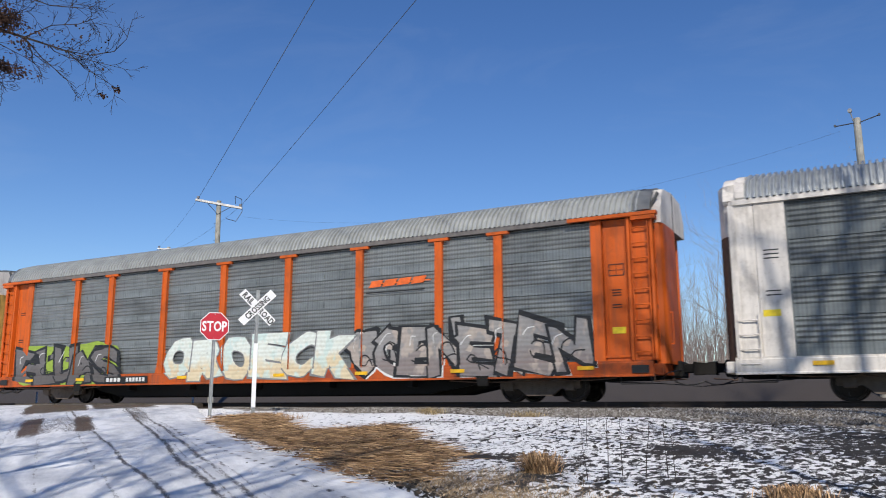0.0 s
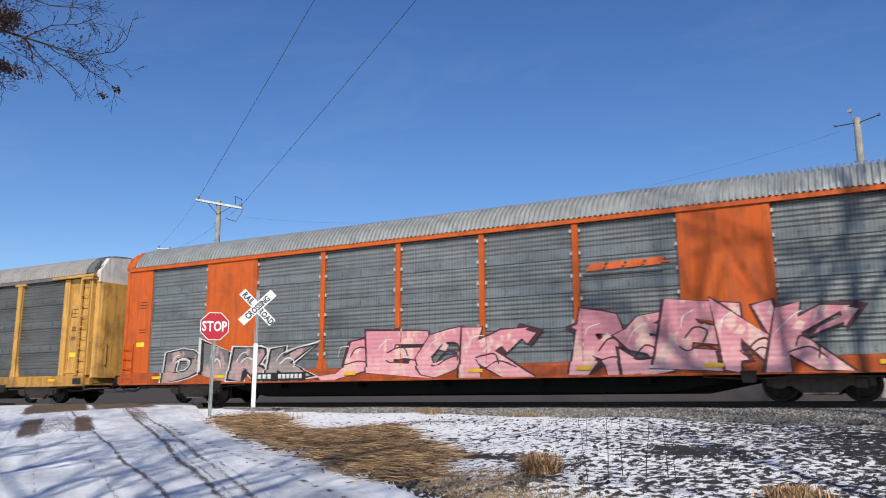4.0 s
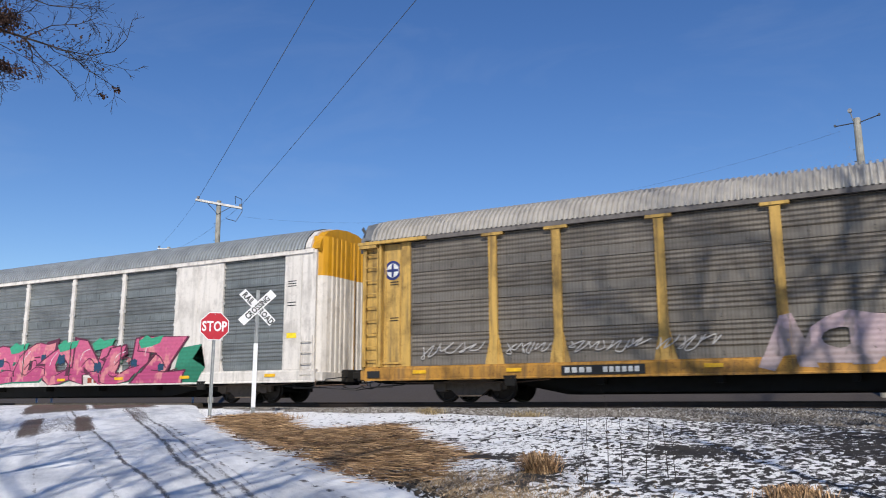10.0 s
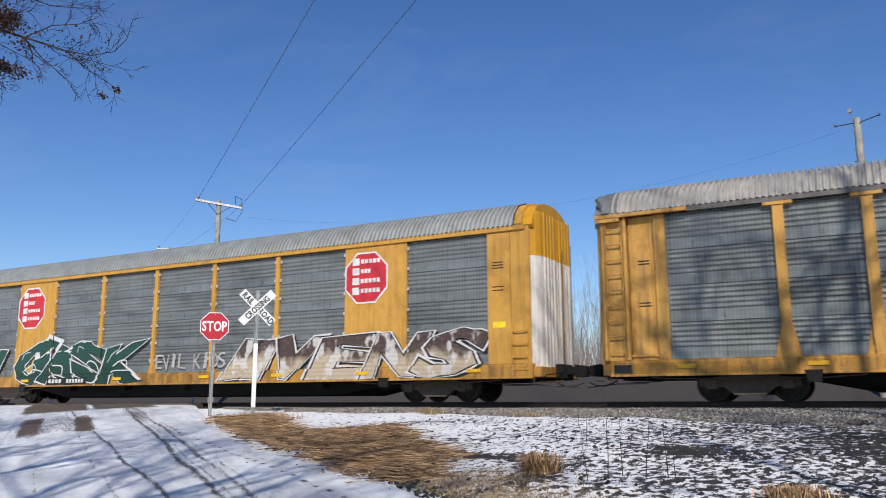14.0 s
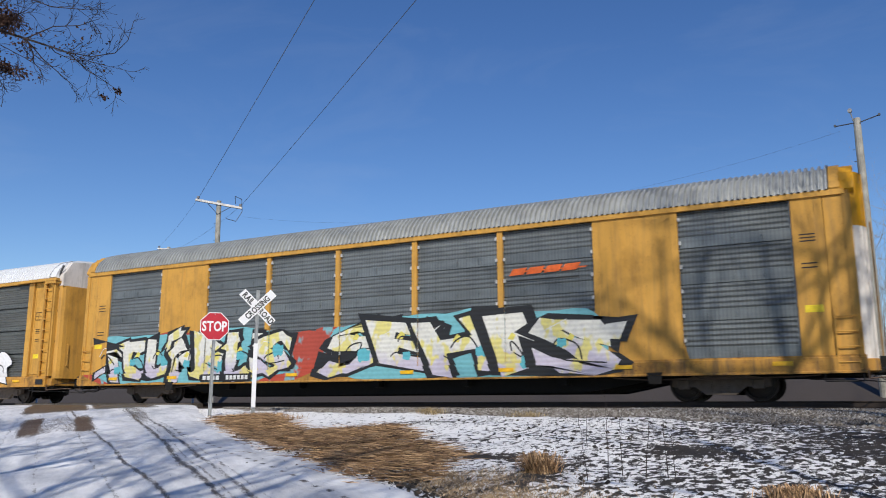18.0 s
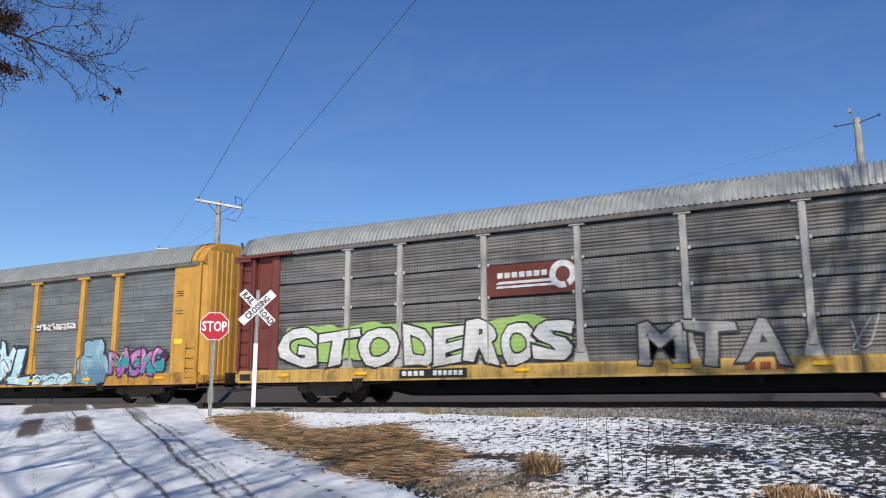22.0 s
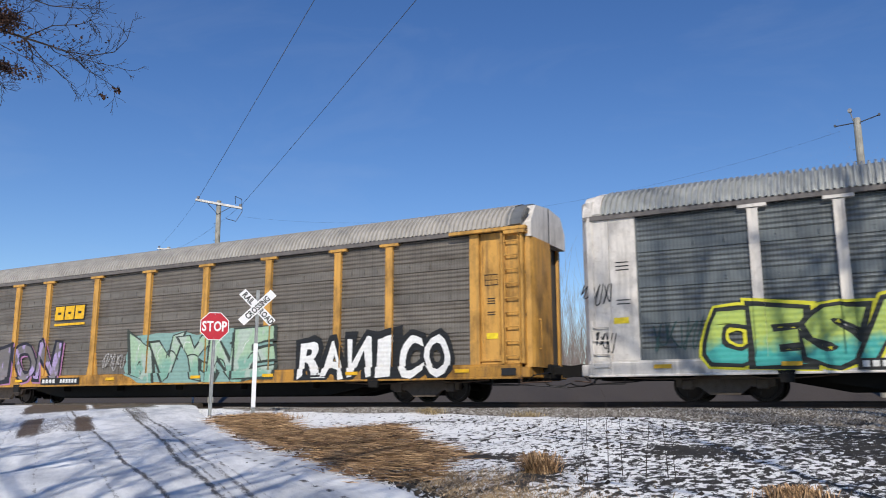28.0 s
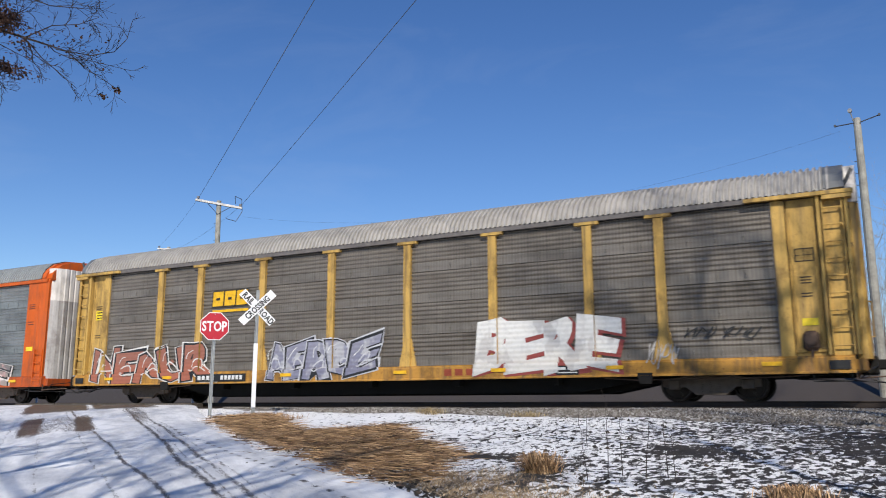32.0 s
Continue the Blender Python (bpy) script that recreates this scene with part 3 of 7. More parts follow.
ARCH = [(-1.58, 4.92), (-1.54, 5.08), (-1.42, 5.28), (-1.14, 5.53), (-0.62, 5.70), (0.0, 5.75), (0.62, 5.70), (1.14, 5.53), (1.42, 5.28), (1.54, 5.08), (1.58, 4.92)]


def roof_mesh(half, rib):
    def build(bm):
        rings = []
        step = 0.152
        n = int(2 * half / step)
        for i in range(n):
            for f, up in ((0.0, 0), (0.45, 0), (0.58, 1), (0.88, 1)):
                x = -half + (i + f) * step
                k = rib * up
                rings.append([(x, y * (1 + k / 1.6), z + k * (z - 4.6)) for y, z in ARCH])
        loft(bm, rings, closed=False)
    return shared("roof_%.2f" % half, build)


def arch_slab(bm, x0, x1, grow=1.0, floor=4.6, up=0.0):
    ring = [(y * grow, z + up) for y, z in ARCH]
    ring = [(-1.5 * grow, floor)] + ring + [(1.5 * grow, floor)]
    loft(bm, [[(x, y, z) for y, z in ring] for x in (x0, x1)])


def wheelset_build(bm):
    prof = [(0.0, 0.0), (0.10, 0.0), (0.10, 0.10), (0.16, 0.12), (0.34, 0.07), (0.36, 0.0), (0.44, 0.0), (0.445, 0.03), (0.415, 0.045), (0.41, 0.13), (0.36, 0.14), (0.34, 0.10), (0.14, 0.16), (0.08, 0.17), (0.0, 0.17)]
    for s in (-1, 1):
        n = 24
        rings = []
        for r, y in prof:
            r2 = max(r, 0.001)
            rings.append([(r2 * math.cos(2 * math.pi * i / n), s * (0.68 + y), r2 * math.sin(2 * math.pi * i / n)) for i in range(n)])
        loft(bm, rings, ends=False)
        # lightening marks on the plate, so that the turning shows
        for a in (0.3, 2.4, 4.5):
            c, d = 0.25 * math.cos(a), 0.25 * math.sin(a)
            bx(bm, c - 0.02, c + 0.02, s * 0.78, s * 0.84, d - 0.05, d + 0.05)
    rod(bm, (0, -1.08, 0), (0, 1.08, 0), 0.075, n=12)


def side_frame_build(bm):
    prism(bm, [(-1.18, 0.36), (-1.18, 0.56), (-0.75, 0.60), (-0.40, 0.72), (0.40, 0.72), (0.75, 0.60), (1.18, 0.56), (1.18, 0.36), (0.95, 0.33), (0.62, 0.36), (0.36, 0.16), (-0.36, 0.16), (-0.62, 0.36), (-0.95, 0.33)], -0.07, 0.07)
    for s in (-1, 1):
        bx(bm, s * 0.89 - 0.14, s * 0.89 + 0.14, -0.12, 0.10, 0.30, 0.54, 0.02)


def spring_build(bm):
    for x in (-0.2, 0.0, 0.2):
        loft(bm, [[(x + (0.075 if k % 2 else 0.055) * math.cos(a), (0.075 if k % 2 else 0.055) * math.sin(a), 0.22 + 0.028 * k) for a in [i * math.pi / 5 for i in range(10)]] for k in range(12)])


WHEELSETS = {-1: [], 1: []}
R_WHEEL = 0.42


def build_truck(car, x):
    bolster = part("truck", shared("truck_bolster", lambda bm: (bx(bm, -0.2, 0.2, -1.05, 1.05, 0.42, 0.68, 0.03), bx(bm, -0.5, 0.5, -0.35, 0.35, 0.5, 0.72, 0.03))), TRUCK, car, "dusty cast steel truck", at=(x, 0, 0))
    for y in (-1.05, 1.05):
        part("side_frame", shared("side_frame", side_frame_build), TRUCK, bolster, at=(0, y, 0))
        part("spring_group", shared("spring_group", spring_build), BLACK, bolster, at=(0, y, 0))
    for s in (-1, 1):
        WHEELSETS[s].append(part("wheelset", shared("wheelset", wheelset_build), WHEEL, bolster, "dark steel wheelset with worn tread", at=(s * 0.89, 0, R_WHEEL)))
    for s in (-1, 1):
        part("brake_beam", shared("brake_beam", lambda bm: (bx(bm, -0.05, 0.05, -0.8, 0.8, 0.28, 0.40), bx(bm, -0.09, 0.09, -0.82, -0.68, 0.2, 0.55), bx(bm, -0.09, 0.09, 0.68, 0.82, 0.2, 0.55))), BLACK, bolster, at=(s * 0.38, 0, 0))


def post_build(bm):
    """Side post with a cap under the eave and a flared foot on the sill."""
    prism(bm, [(-0.11, 1.04), (0.11, 1.04), (0.11, 4.66), (0.15, 4.70), (-0.15, 4.70), (-0.11, 4.66)], -0.065, 0.08)
    prism(bm, [(-0.29, 1.04), (0.29, 1.04), (0.27, 1.16), (0.12, 1.85), (-0.12, 1.85), (-0.27, 1.16)], -0.012, 0.08)
    bx(bm, -0.34, 0.34, -0.10, 0.08, 4.71, 4.80, 0.008)
    bx(bm, -0.125, -0.085, -0.08, -0.065, 1.3, 4.7)
    bx(bm, 0.085, 0.125, -0.08, -0.065, 1.3, 4.7)


def slim_post_build(bm):
    bx(bm, -0.085, 0.085, -0.05, 0.08, 1.3, 4.8, 0.008)
    prism(bm, [(-0.2, 1.04), (0.2, 1.04), (0.085, 1.45), (-0.085, 1.45)], -0.012, 0.08)
    bx(bm, -0.085, 0.085, -0.05, 0.08, 1.04, 1.3)


def clip_post_build(bm):
    """Slimmer post with a short cap and a flared foot."""
    bx(bm, -0.088, 0.088, -0.05, 0.08, 1.3, 4.74, 0.008)
    prism(bm, [(-0.23, 1.04), (0.23, 1.04), (0.20, 1.14), (0.088, 1.55), (-0.088, 1.55), (-0.20, 1.14)], -0.012, 0.08)
    bx(bm, -0.22, 0.22, -0.07, 0.08, 4.74, 4.80, 0.006)


def clip_build(bm):
    bx(bm, -0.028, 0.028, -0.035, 0.02, -0.05, 0.05, 0.006)


JOINT_CLIPS = [(x, z) for z in (2.0, 2.93, 3.86) for x in (-0.145, 0.145)]
EDGE_BOLTS = [(x, 1.5 + 0.62 * i) for i in range(6) for x in (-0.125, 0.125)]


def rung_set(car, x, z0, z1, count, material, wide=0.44):
    """A ladder: two stringers and single rungs."""
    lad = part("ladder", shared("ladder_%.2f_%.2f" % (z0, z1), lambda bm: (bx(bm, -wide / 2 - 0.03, -wide / 2, -0.05, 0.0, z0, z1), bx(bm, wide / 2, wide / 2 + 0.03, -0.05, 0.0, z0, z1))), material, car, at=(x, -HW - 0.06, 0))
    for i in range(count):
        part("rung", shared("rung_%.2f" % wide, lambda bm: (rod(bm, (-wide / 2, -0.055, 0), (wide / 2, -0.055, 0), 0.016), bx(bm, -wide / 2, -wide / 2 + 0.03, -0.06, 0.0, -0.03, 0.03), bx(bm, wide / 2 - 0.03, wide / 2, -0.06, 0.0, -0.03, 0.03))), material, lad, at=(0, 0, z0 + (i + 0.5) * (z1 - z0) / count))


def end_pieces_a(car, s, body):
    """Side of the end bay: flanged posts, a recessed sheet with stiffeners, the ladder's recess."""
    def one(name, x0, x1, *r):
        key = "%s_%.2f_%d" % (name, x0, s)
        part(name, shared(key, lambda bm: bx(bm, *(sorted((s * x0, s * x1))), *r, 0.006)), body, car)
    one("door_post", 11.75, 12.05, -1.545, -1.40, Z_SILL, Z_TOP)
    one("end_panel", 12.07, 12.735, -1.46, -1.40, Z_SILL, Z_TOP)
    one("end_flange", 12.76, 12.84, -1.61, -1.40, Z_SILL, Z_TOP)
    one("ladder_backing", 12.865, 13.335, -1.50, -1.40, Z_SILL, Z_TOP)
    one("corner_post", 13.36, 13.44, -1.59, -1.40, Z_SILL, Z_TOP)
    one("stiffener", 12.12, 12.16, -1.485, -1.46, 1.3, 4.5)
    one("stiffener", 12.64, 12.68, -1.485, -1.46, 1.3, 4.5)
    one("panel_lip", 12.05, 12.76, -1.50, -1.46, 1.12, 1.18)


# rusty small parts, and end doors whose shade is put into the colour
BROWN_STEEL = plain("brown_steel_rust_and_shade", (0.10, 0.06, 0.04), 0.7)


def gable_build(bm, s):
    """Flat top of the end doors, with its corner cut off under the roof."""
    ring = [(-1.41, 4.62), (-1.41, 5.04), (-1.02, 5.60), (0.0, 5.70), (1.02, 5.60), (1.38, 5.10), (1.38, 4.62)]
    loft(bm, [[(x, y, z) for y, z in ring] for x in (s * 13.36, s * 13.64)])


def end_leaf(bm, s, y_sign):
    """One leaf of the end doors, folded back: its outer edge rounds off towards the side."""
    arc = [(13.36, 1.40), (13.47, 1.42), (13.58, 1.36), (13.64, 1.24), (13.66, 1.08), (13.66, 0.0), (13.56, -0.02), (13.56, 1.06), (13.48, 1.22), (13.36, 1.28)]
    if y_sign > 0:
        arc = [(13.20, 1.40), (13.36, 1.42), (13.44, 1.36), (13.46, 1.20), (13.38, 1.18), (13.34, 1.28), (13.20, 1.28)]
    loft(bm, [[(s * x, y_sign * y, z) for x, y in arc] for z in (0.95, 4.62)])


def door_leaf(bm, s, y_sign, z0=0.95, z1=4.62, r=0.16, out=13.52):
    """One leaf of the end doors: rounds the corner, with upright flutes."""
    pts = []
    top = 1.38 if r < 0.2 else 1.49
    for i in range(5):
        a = math.pi / 2 * i / 4
        pts.append((out - r + r * math.sin(a), top - r + r * math.cos(a)))
    y = pts[-1][1]
    while y > 0.26:
        pts += [(out, y), (out + 0.035, y - 0.03), (out + 0.035, y - 0.17), (out, y - 0.20)]
        y -= 0.24
    pts.append((out, 0.03))
    outer = [(s * x, y_sign * yy) for x, yy in pts]
    inner = [(s * (x - 0.06), y_sign * (yy - 0.05)) for x, yy in pts][::-1]
    inner[0] = (s * (out - 0.06), y_sign * 0.03)
    loft(bm, [[(x, y, z) for x, y in outer + inner] for z in (z0, z1)])


def belly_build(bm):
    prism(bm, [(-13.3, 0.66), (-13.3, 0.56), (-8.9, 0.54), (-7.2, 0.20), (7.2, 0.20), (8.9, 0.54), (13.3, 0.56), (13.3, 0.66)], -0.55, 0.55)
    for y in (-1.08, 1.02):
        prism(bm, [(-13.2, 0.66), (-13.2, 0.58), (-8.4, 0.58), (-6.5, 0.24), (6.5, 0.24), (8.6, 0.58), (13.2, 0.58), (13.2, 0.66)], y, y + 0.06)
    for x in (-6, -3, 0, 3, 6):
        bx(bm, x - 0.1, x + 0.1, -1.4, 1.4, 0.45, 0.66)


def coupler_build(bm):
    bx(bm, 13.2, 14.05, -0.12, 0.12, 0.74, 0.98, 0.03)
    prism(bm, [(14.0, 0.68), (14.32, 0.70), (14.36, 0.98), (14.0, 1.04)], -0.19, 0.16)
    bx(bm, 13.35, 13.75, -0.45, 0.45, 0.62, 1.05, 0.04)


def lever_build(bm):
    for a, b in (((13.2, -1.45, 0.62), (13.2, -1.45, 0.45)), ((13.2, -1.45, 0.45), (12.4, -1.45, 0.45)), ((12.4, -1.45, 0.45), (12.4, -1.45, 0.64)),
                 ((13.6, -1.35, 0.72), (13.75, -0.4, 0.82)), ((13.35, -1.35, 0.5), (13.6, -1.35, 0.72))):
        rod(bm, a, b, 0.017)
    pts = [(13.45, -0.35, 0.66), (13.6, -0.4, 0.50), (13.85, -0.42, 0.42), (14.1, -0.38, 0.44), (14.3, -0.3, 0.52)]
    for a, b in zip(pts, pts[1:]):
        rod(bm, a, b, 0.022)
    pts = [(11.6, -1.40, 0.62), (12.1, -1.40, 0.50), (12.7, -1.38, 0.48), (13.3, -1.0, 0.46), (14.28, -0.6, 0.38)]
    for a, b in zip(pts, pts[1:]):
        rod(bm, a, b, 0.015)


def mirrored(build):
    """The same shape turned half round, for the other end."""
    def other(bm):
        build(bm)
        for v in bm.verts:
            v.co.x = -v.co.x
    return other


def bars(name, spots, material, parent, y, label=""):
    """Flat painted marks, (x0, x1, z0, z1) each."""
    for x0, x1, z0, z1 in spots:
        w, h = x1 - x0, z1 - z0
        one = part(name, shared("bar_%.3f_%.3f" % (w, h), lambda bm: bx(bm, 0, w, 0, 0.003, 0, h)), material, parent, label, at=(x0, y, z0))
    return one


def row_of_bars(x0, x1, z0, z1, n, gap=0.3):
    w = (x1 - x0) / n
    return [(x0 + i * w, x0 + (i + 1 - gap) * w, z0, z1) for i in range(n)]


def build_car(label, kind, body, sheets, roof, cap, sill=None, post=None, door=None, tiers=4, slits=False, solids=(), ends=None, top=None):
    """A closed two-level car carrier. kind A: T-headed posts and hooded ends; kind B: slim posts, two solid bays, smooth ends."""
    sill = sill or (SOILED if body in (YELLOW, MUSTARD, TAN) else SOOTY if body is ORANGE else None)
    sill, post, door, ends = sill or body, post or body, door or body, ends or kind
    top = top or cap
    car = tagged(new("autorack_car"), label, "railway car", "cars of the train")
    part("inner_wall", shared("inner_wall", lambda bm: bx(bm, -13.35, 13.35, -1.36, 1.36, 0.9, 4.9)), DARK_TRIM, car)
    part("underframe", shared("underframe", belly_build), BLACK, car, "black fishbelly underframe")
    for y0, y1 in ((-1.60, -1.40), (1.40, 1.60)):
        key = "side_sill_%d" % (y0 > 0)
        c, o = (y0, -1) if y0 < 0 else (y1, 1)
        sec = [(c, Z_SILL0 + 0.03), (c, Z_SILL - 0.06), (c - o * 0.03, Z_SILL - 0.04), (c - o * 0.03, Z_SILL), (c - o * 0.2, Z_SILL), (c - o * 0.2, Z_SILL0 - 0.03), (c + o * 0.03, Z_SILL0 - 0.03), (c + o * 0.03, Z_SILL0)]
        part("side_sill", shared(key, lambda bm: loft(bm, [[(x, yy, z) for yy, z in sec] for x in (-13.3, 13.3)])), sill, car)
    part("far_side", shared("far_side", lambda bm: bx(bm, -13.4, 13.4, 1.36, 1.50, Z_SILL, Z_TOP)), sheets, car)
    eave = shared("eave", lambda bm: bx(bm, -13.15, 13.15, -0.06, 0.06, Z_TOP, Z_EAVE + 0.01))
    for y in (-1.54, 1.54):
        part("eave", eave, EAVE if kind == "A" and roof is not ROOF_WHITE else body, car, at=(0, y, 0))
    edge = bounds(kind)
    pm = shared("post_clipped", clip_post_build) if slits else shared("post_" + kind, post_build if kind == "A" else slim_post_build)
    outer = 11.76 if ends == "A" else 11.95
    spans = list(zip([-outer] + edge, edge + [outer]))
    height = Z_TOP - 0.02 - Z_SILL
    for x in edge:
        pst = part("side_post", pm, post, car, at=(x, -HW, 0))
        if slits or kind == "B":
            for cx, cz in JOINT_CLIPS if slits else EDGE_BOLTS:
                part("clip", shared("post_clip", clip_build), ZINC_CLIP, pst, at=(cx, 0, cz))
    gap = 0.055 if slits else 0.006
    for i, (a, b) in enumerate(spans):
        if kind == "B" and i in (1, 7):
            sm = shared("solid_bay", lambda bm: (bx(bm, 0, POST_B["B"], -0.045, 0.05, Z_SILL, Z_TOP), bx(bm, 1.0, 1.03, -0.055, -0.045, 1.1, 4.75),
                                                [bx(bm, x, x + 0.04, -0.055, -0.045, z, z + 0.06) for x in (0.25, 0.7, 1.3, 1.75) for z in (3.7, 4.1)]))
            part("solid_panel", sm, body, car, at=(a, -HW, 0))
            continue
        h = height / tiers
        for r in range(tiers):
            if (i, r) in solids:
                continue
            part("side_sheet", sheet_mesh(b - a, h - gap, slits), sheets, car, at=(a, -HW + 0.02, Z_SILL + 0.01 + r * h))
        for r0, r1 in ([(min(r for k, r in solids if k == i), max(r for k, r in solids if k == i))] if any(k == i for k, r in solids) else []):
            part("emblem_panel", shared("emblem_panel_%.2f_%d_%d_%d" % (b - a, r0, r1, tiers), lambda bm: bx(bm, 0.1, b - a - 0.1, -0.03, 0.05, Z_SILL + 0.02 + r0 * h, Z_SILL + (r1 + 1) * h - 0.02, 0.01)), MAROON if body is MAROON else post, car, at=(a, -HW, 0))
    part("roof", roof_mesh(13.2, 0.062) if ends == "A" else roof_mesh(12.86, 0.074), roof, car)
    for s in (-1, 1):
        t = "p" if s > 0 else "m"
        if ends == "A":
            end_pieces_a(car, s, body)
            part("header", shared("header" + t, lambda bm: bx(bm, *sorted((s * 11.15, s * 13.58)), -1.70, -1.50, 4.80, 4.90, 0.01)), body, car)
            part("header_block", shared("header_block" + t, lambda bm: bx(bm, *sorted((s * 12.9, s * 13.54)), -1.68, -1.40, 4.70, 4.80)), body, car)
            part("roof_end", shared("roof_end" + t, lambda bm: arch_slab(bm, s * 12.95, s * 13.40, 1.004, 4.92, 0.05)), HOOD if roof is not ROOF_WHITE else roof, car)
            part("end_gable", shared("end_gable" + t, lambda bm: gable_build(bm, s)), cap if s > 0 or roof is ROOF_WHITE else HOOD, car)
            rung_set(car, s * 13.1, 1.05, 4.7, 9, body, 0.40)
        else:
            for x0, x1 in ((11.95, 12.66), (12.67, 13.24)):
                part("end_panel", shared("end_panelB_%.2f%s" % (x0, t), lambda bm: bx(bm, *sorted((s * x0, s * x1)), -1.545, -1.40, Z_SILL, Z_TOP + 0.1, 0.008)), body, car)
            part("corner_post", shared("corner_postB" + t, lambda bm: bx(bm, *sorted((s * 13.10, s * 13.26)), -1.57, -1.548, Z_SILL, Z_TOP)), body, car)
            part("roof_end", shared("roof_endB" + t, lambda bm: arch_slab(bm, s * 12.84, s * 13.06, 1.03, 4.85, 0.05)), body if cap is not TAN else cap, car)
            part("end_gable", shared("end_gableB" + t, lambda bm: arch_slab(bm, s * 13.06, s * 13.36, 0.985, 4.85, 0.01)), cap if s > 0 else body, car)
            for y_sign in (-1, 1):
                part("door_top", shared("door_top%s%d" % (t, y_sign), lambda bm: door_leaf(bm, s, y_sign, 4.05, 5.35, 0.42, 13.50)), top if s > 0 else body, car)
            rung_set(car, s * 12.95, 0.7, 2.1, 4, body)
        if ends == "A":
            for y_sign in (-1, 1):
                part("end_door", shared("end_leaf%s%d" % (t, y_sign), lambda bm: end_leaf(bm, s, y_sign)), door, car)
            # dark brown instead of body paint: the recess's shade is in the colour
            part("inner_door", shared("inner_door" + t, lambda bm: (bx(bm, *sorted((s * 13.02, s * 13.10)), -1.28, 1.28, 0.95, 4.62, 0.01), [bx(bm, *sorted((s * 13.09, s * 13.14)), y, y + 0.08, 1.0, 4.6) for y in (-0.9, -0.3, 0.3, 0.9)])), BROWN_STEEL, car, "inner end door, its brown darkened for shade")
            part("door_seam", shared("door_seam" + t, lambda bm: bx(bm, *sorted((s * 13.095, s * 13.106)), -0.04, 0.04, 0.97, 4.60)), DARK_TRIM, car, "dark seam between the end doors")
            bars("door_slot", [(*sorted((s * 13.37, s * 13.46)), z, z + 0.10) for z in (2.35, 3.55, 4.45)], PLATE, car, -1.424)
            part("gable_seam", shared("gable_seam" + t, lambda bm: bx(bm, *sorted((s * 13.638, s * 13.646)), -0.05, 0.03, 4.64, 5.68)), DARK_TRIM, car, "dark seam in the gable")
            part("gable_strap", shared("gable_strap" + t, lambda bm: prism(bm, [(s * 13.30, 4.96), (s * 13.38, 4.96), (s * 13.62, 5.40), (s * 13.56, 5.46)], -1.43, -1.38)), DARK_TRIM, car, "dark hinge strap on the gable")
            part("door_grip", shared("door_grip" + t, lambda bm: (rod(bm, (s * 13.72, -1.0, 1.45), (s * 13.72, -1.0, 2.3), 0.014), bx(bm, *sorted((s * 13.66, s * 13.73)), -1.02, -0.98, 1.45, 1.48), bx(bm, *sorted((s * 13.66, s * 13.73)), -1.02, -0.98, 2.27, 2.3))), door, car)
            if s > 0 and body is MUSTARD:
                part("brake_housing", shared("brake_housing" + t, lambda bm: (bx(bm, 12.24, 12.60, -1.60, -1.46, 1.15, 1.62, 0.08), disc(bm, (12.42, 1.42), -1.66, -1.60, 0.14, 14), rod(bm, (12.42, -1.56, 0.75), (12.42, -1.56, 1.2), 0.03))), BROWN_STEEL, car, "rusty brake housing")
            bars("sill_slot", [(*sorted((s * 12.75, s * 13.2)), 0.72, 0.92)], PLATE, car, -1.637)
        for y_sign in (-1, 1) if ends == "B" else ():
            part("end_door", shared("end_door%s%d" % (t, y_sign), lambda bm: door_leaf(bm, s, y_sign, 0.95, 4.05, 0.42, 13.50)), door, car)
        part("uncoupling_lever", shared("uncoupling_lever" + t, lambda bm: [rod(bm, (s * a[0], a[1], a[2]), (s * b[0], b[1], b[2]), 0.018) for a, b in (((13.3, -1.52, 0.72), (13.3, -1.52, 0.50)), ((13.3, -1.52, 0.50), (13.5, -1.52, 0.52)), ((13.5, -1.52, 0.52), (13.95, -0.9, 0.56)))]), BROWN_STEEL, car, "rusty bent uncoupling lever")
        part("brake_pipe", shared("brake_pipe" + t, lambda bm: [rod(bm, (s * a[0], -1.46, a[1]), (s * b[0], -1.46, b[1]), 0.02) for a, b in (((7.4, 0.60), (8.3, 0.54)), ((8.3, 0.54), (11.6, 0.56)), ((11.6, 0.56), (12.3, 0.60)))]), BROWN_STEEL, car, "thin rusty brake pipe")
        part("lock_rod", shared("lock_rod" + t, lambda bm: rod(bm, (s * 13.62, 0.1, 0.9), (s * 13.62, 0.1, 4.4), 0.022)), RUNG, car)
        part("end_sill", shared("end_sill" + t, lambda bm: bx(bm, *sorted((s * 13.2, s * 13.54)), -1.5, 1.5, 0.66, 0.95, 0.02)), sill, car)
        part("coupler", shared("coupler" + t, coupler_build if s > 0 else mirrored(coupler_build)), BLACK, car)
        part("brake_hose", shared("lever" + t, lever_build if s > 0 else mirrored(lever_build)), HOSE, car)
        build_truck(car, s * 10.0)
    # stencils and tape
    y = -1.604
    plate = bars("number_plate", [(-7.0, -4.75, 0.70, 0.95)], PLATE, car, -1.632, "black plate with white stencilled number")
    bars("number_bar", [(a + 7.0, b + 7.0, c - 0.70, d - 0.70) for a, b, c, d in row_of_bars(-6.9, -6.1, 0.76, 0.90, 4) + row_of_bars(-5.85, -4.85, 0.76, 0.90, 6)], CHALK, plate, -0.004)
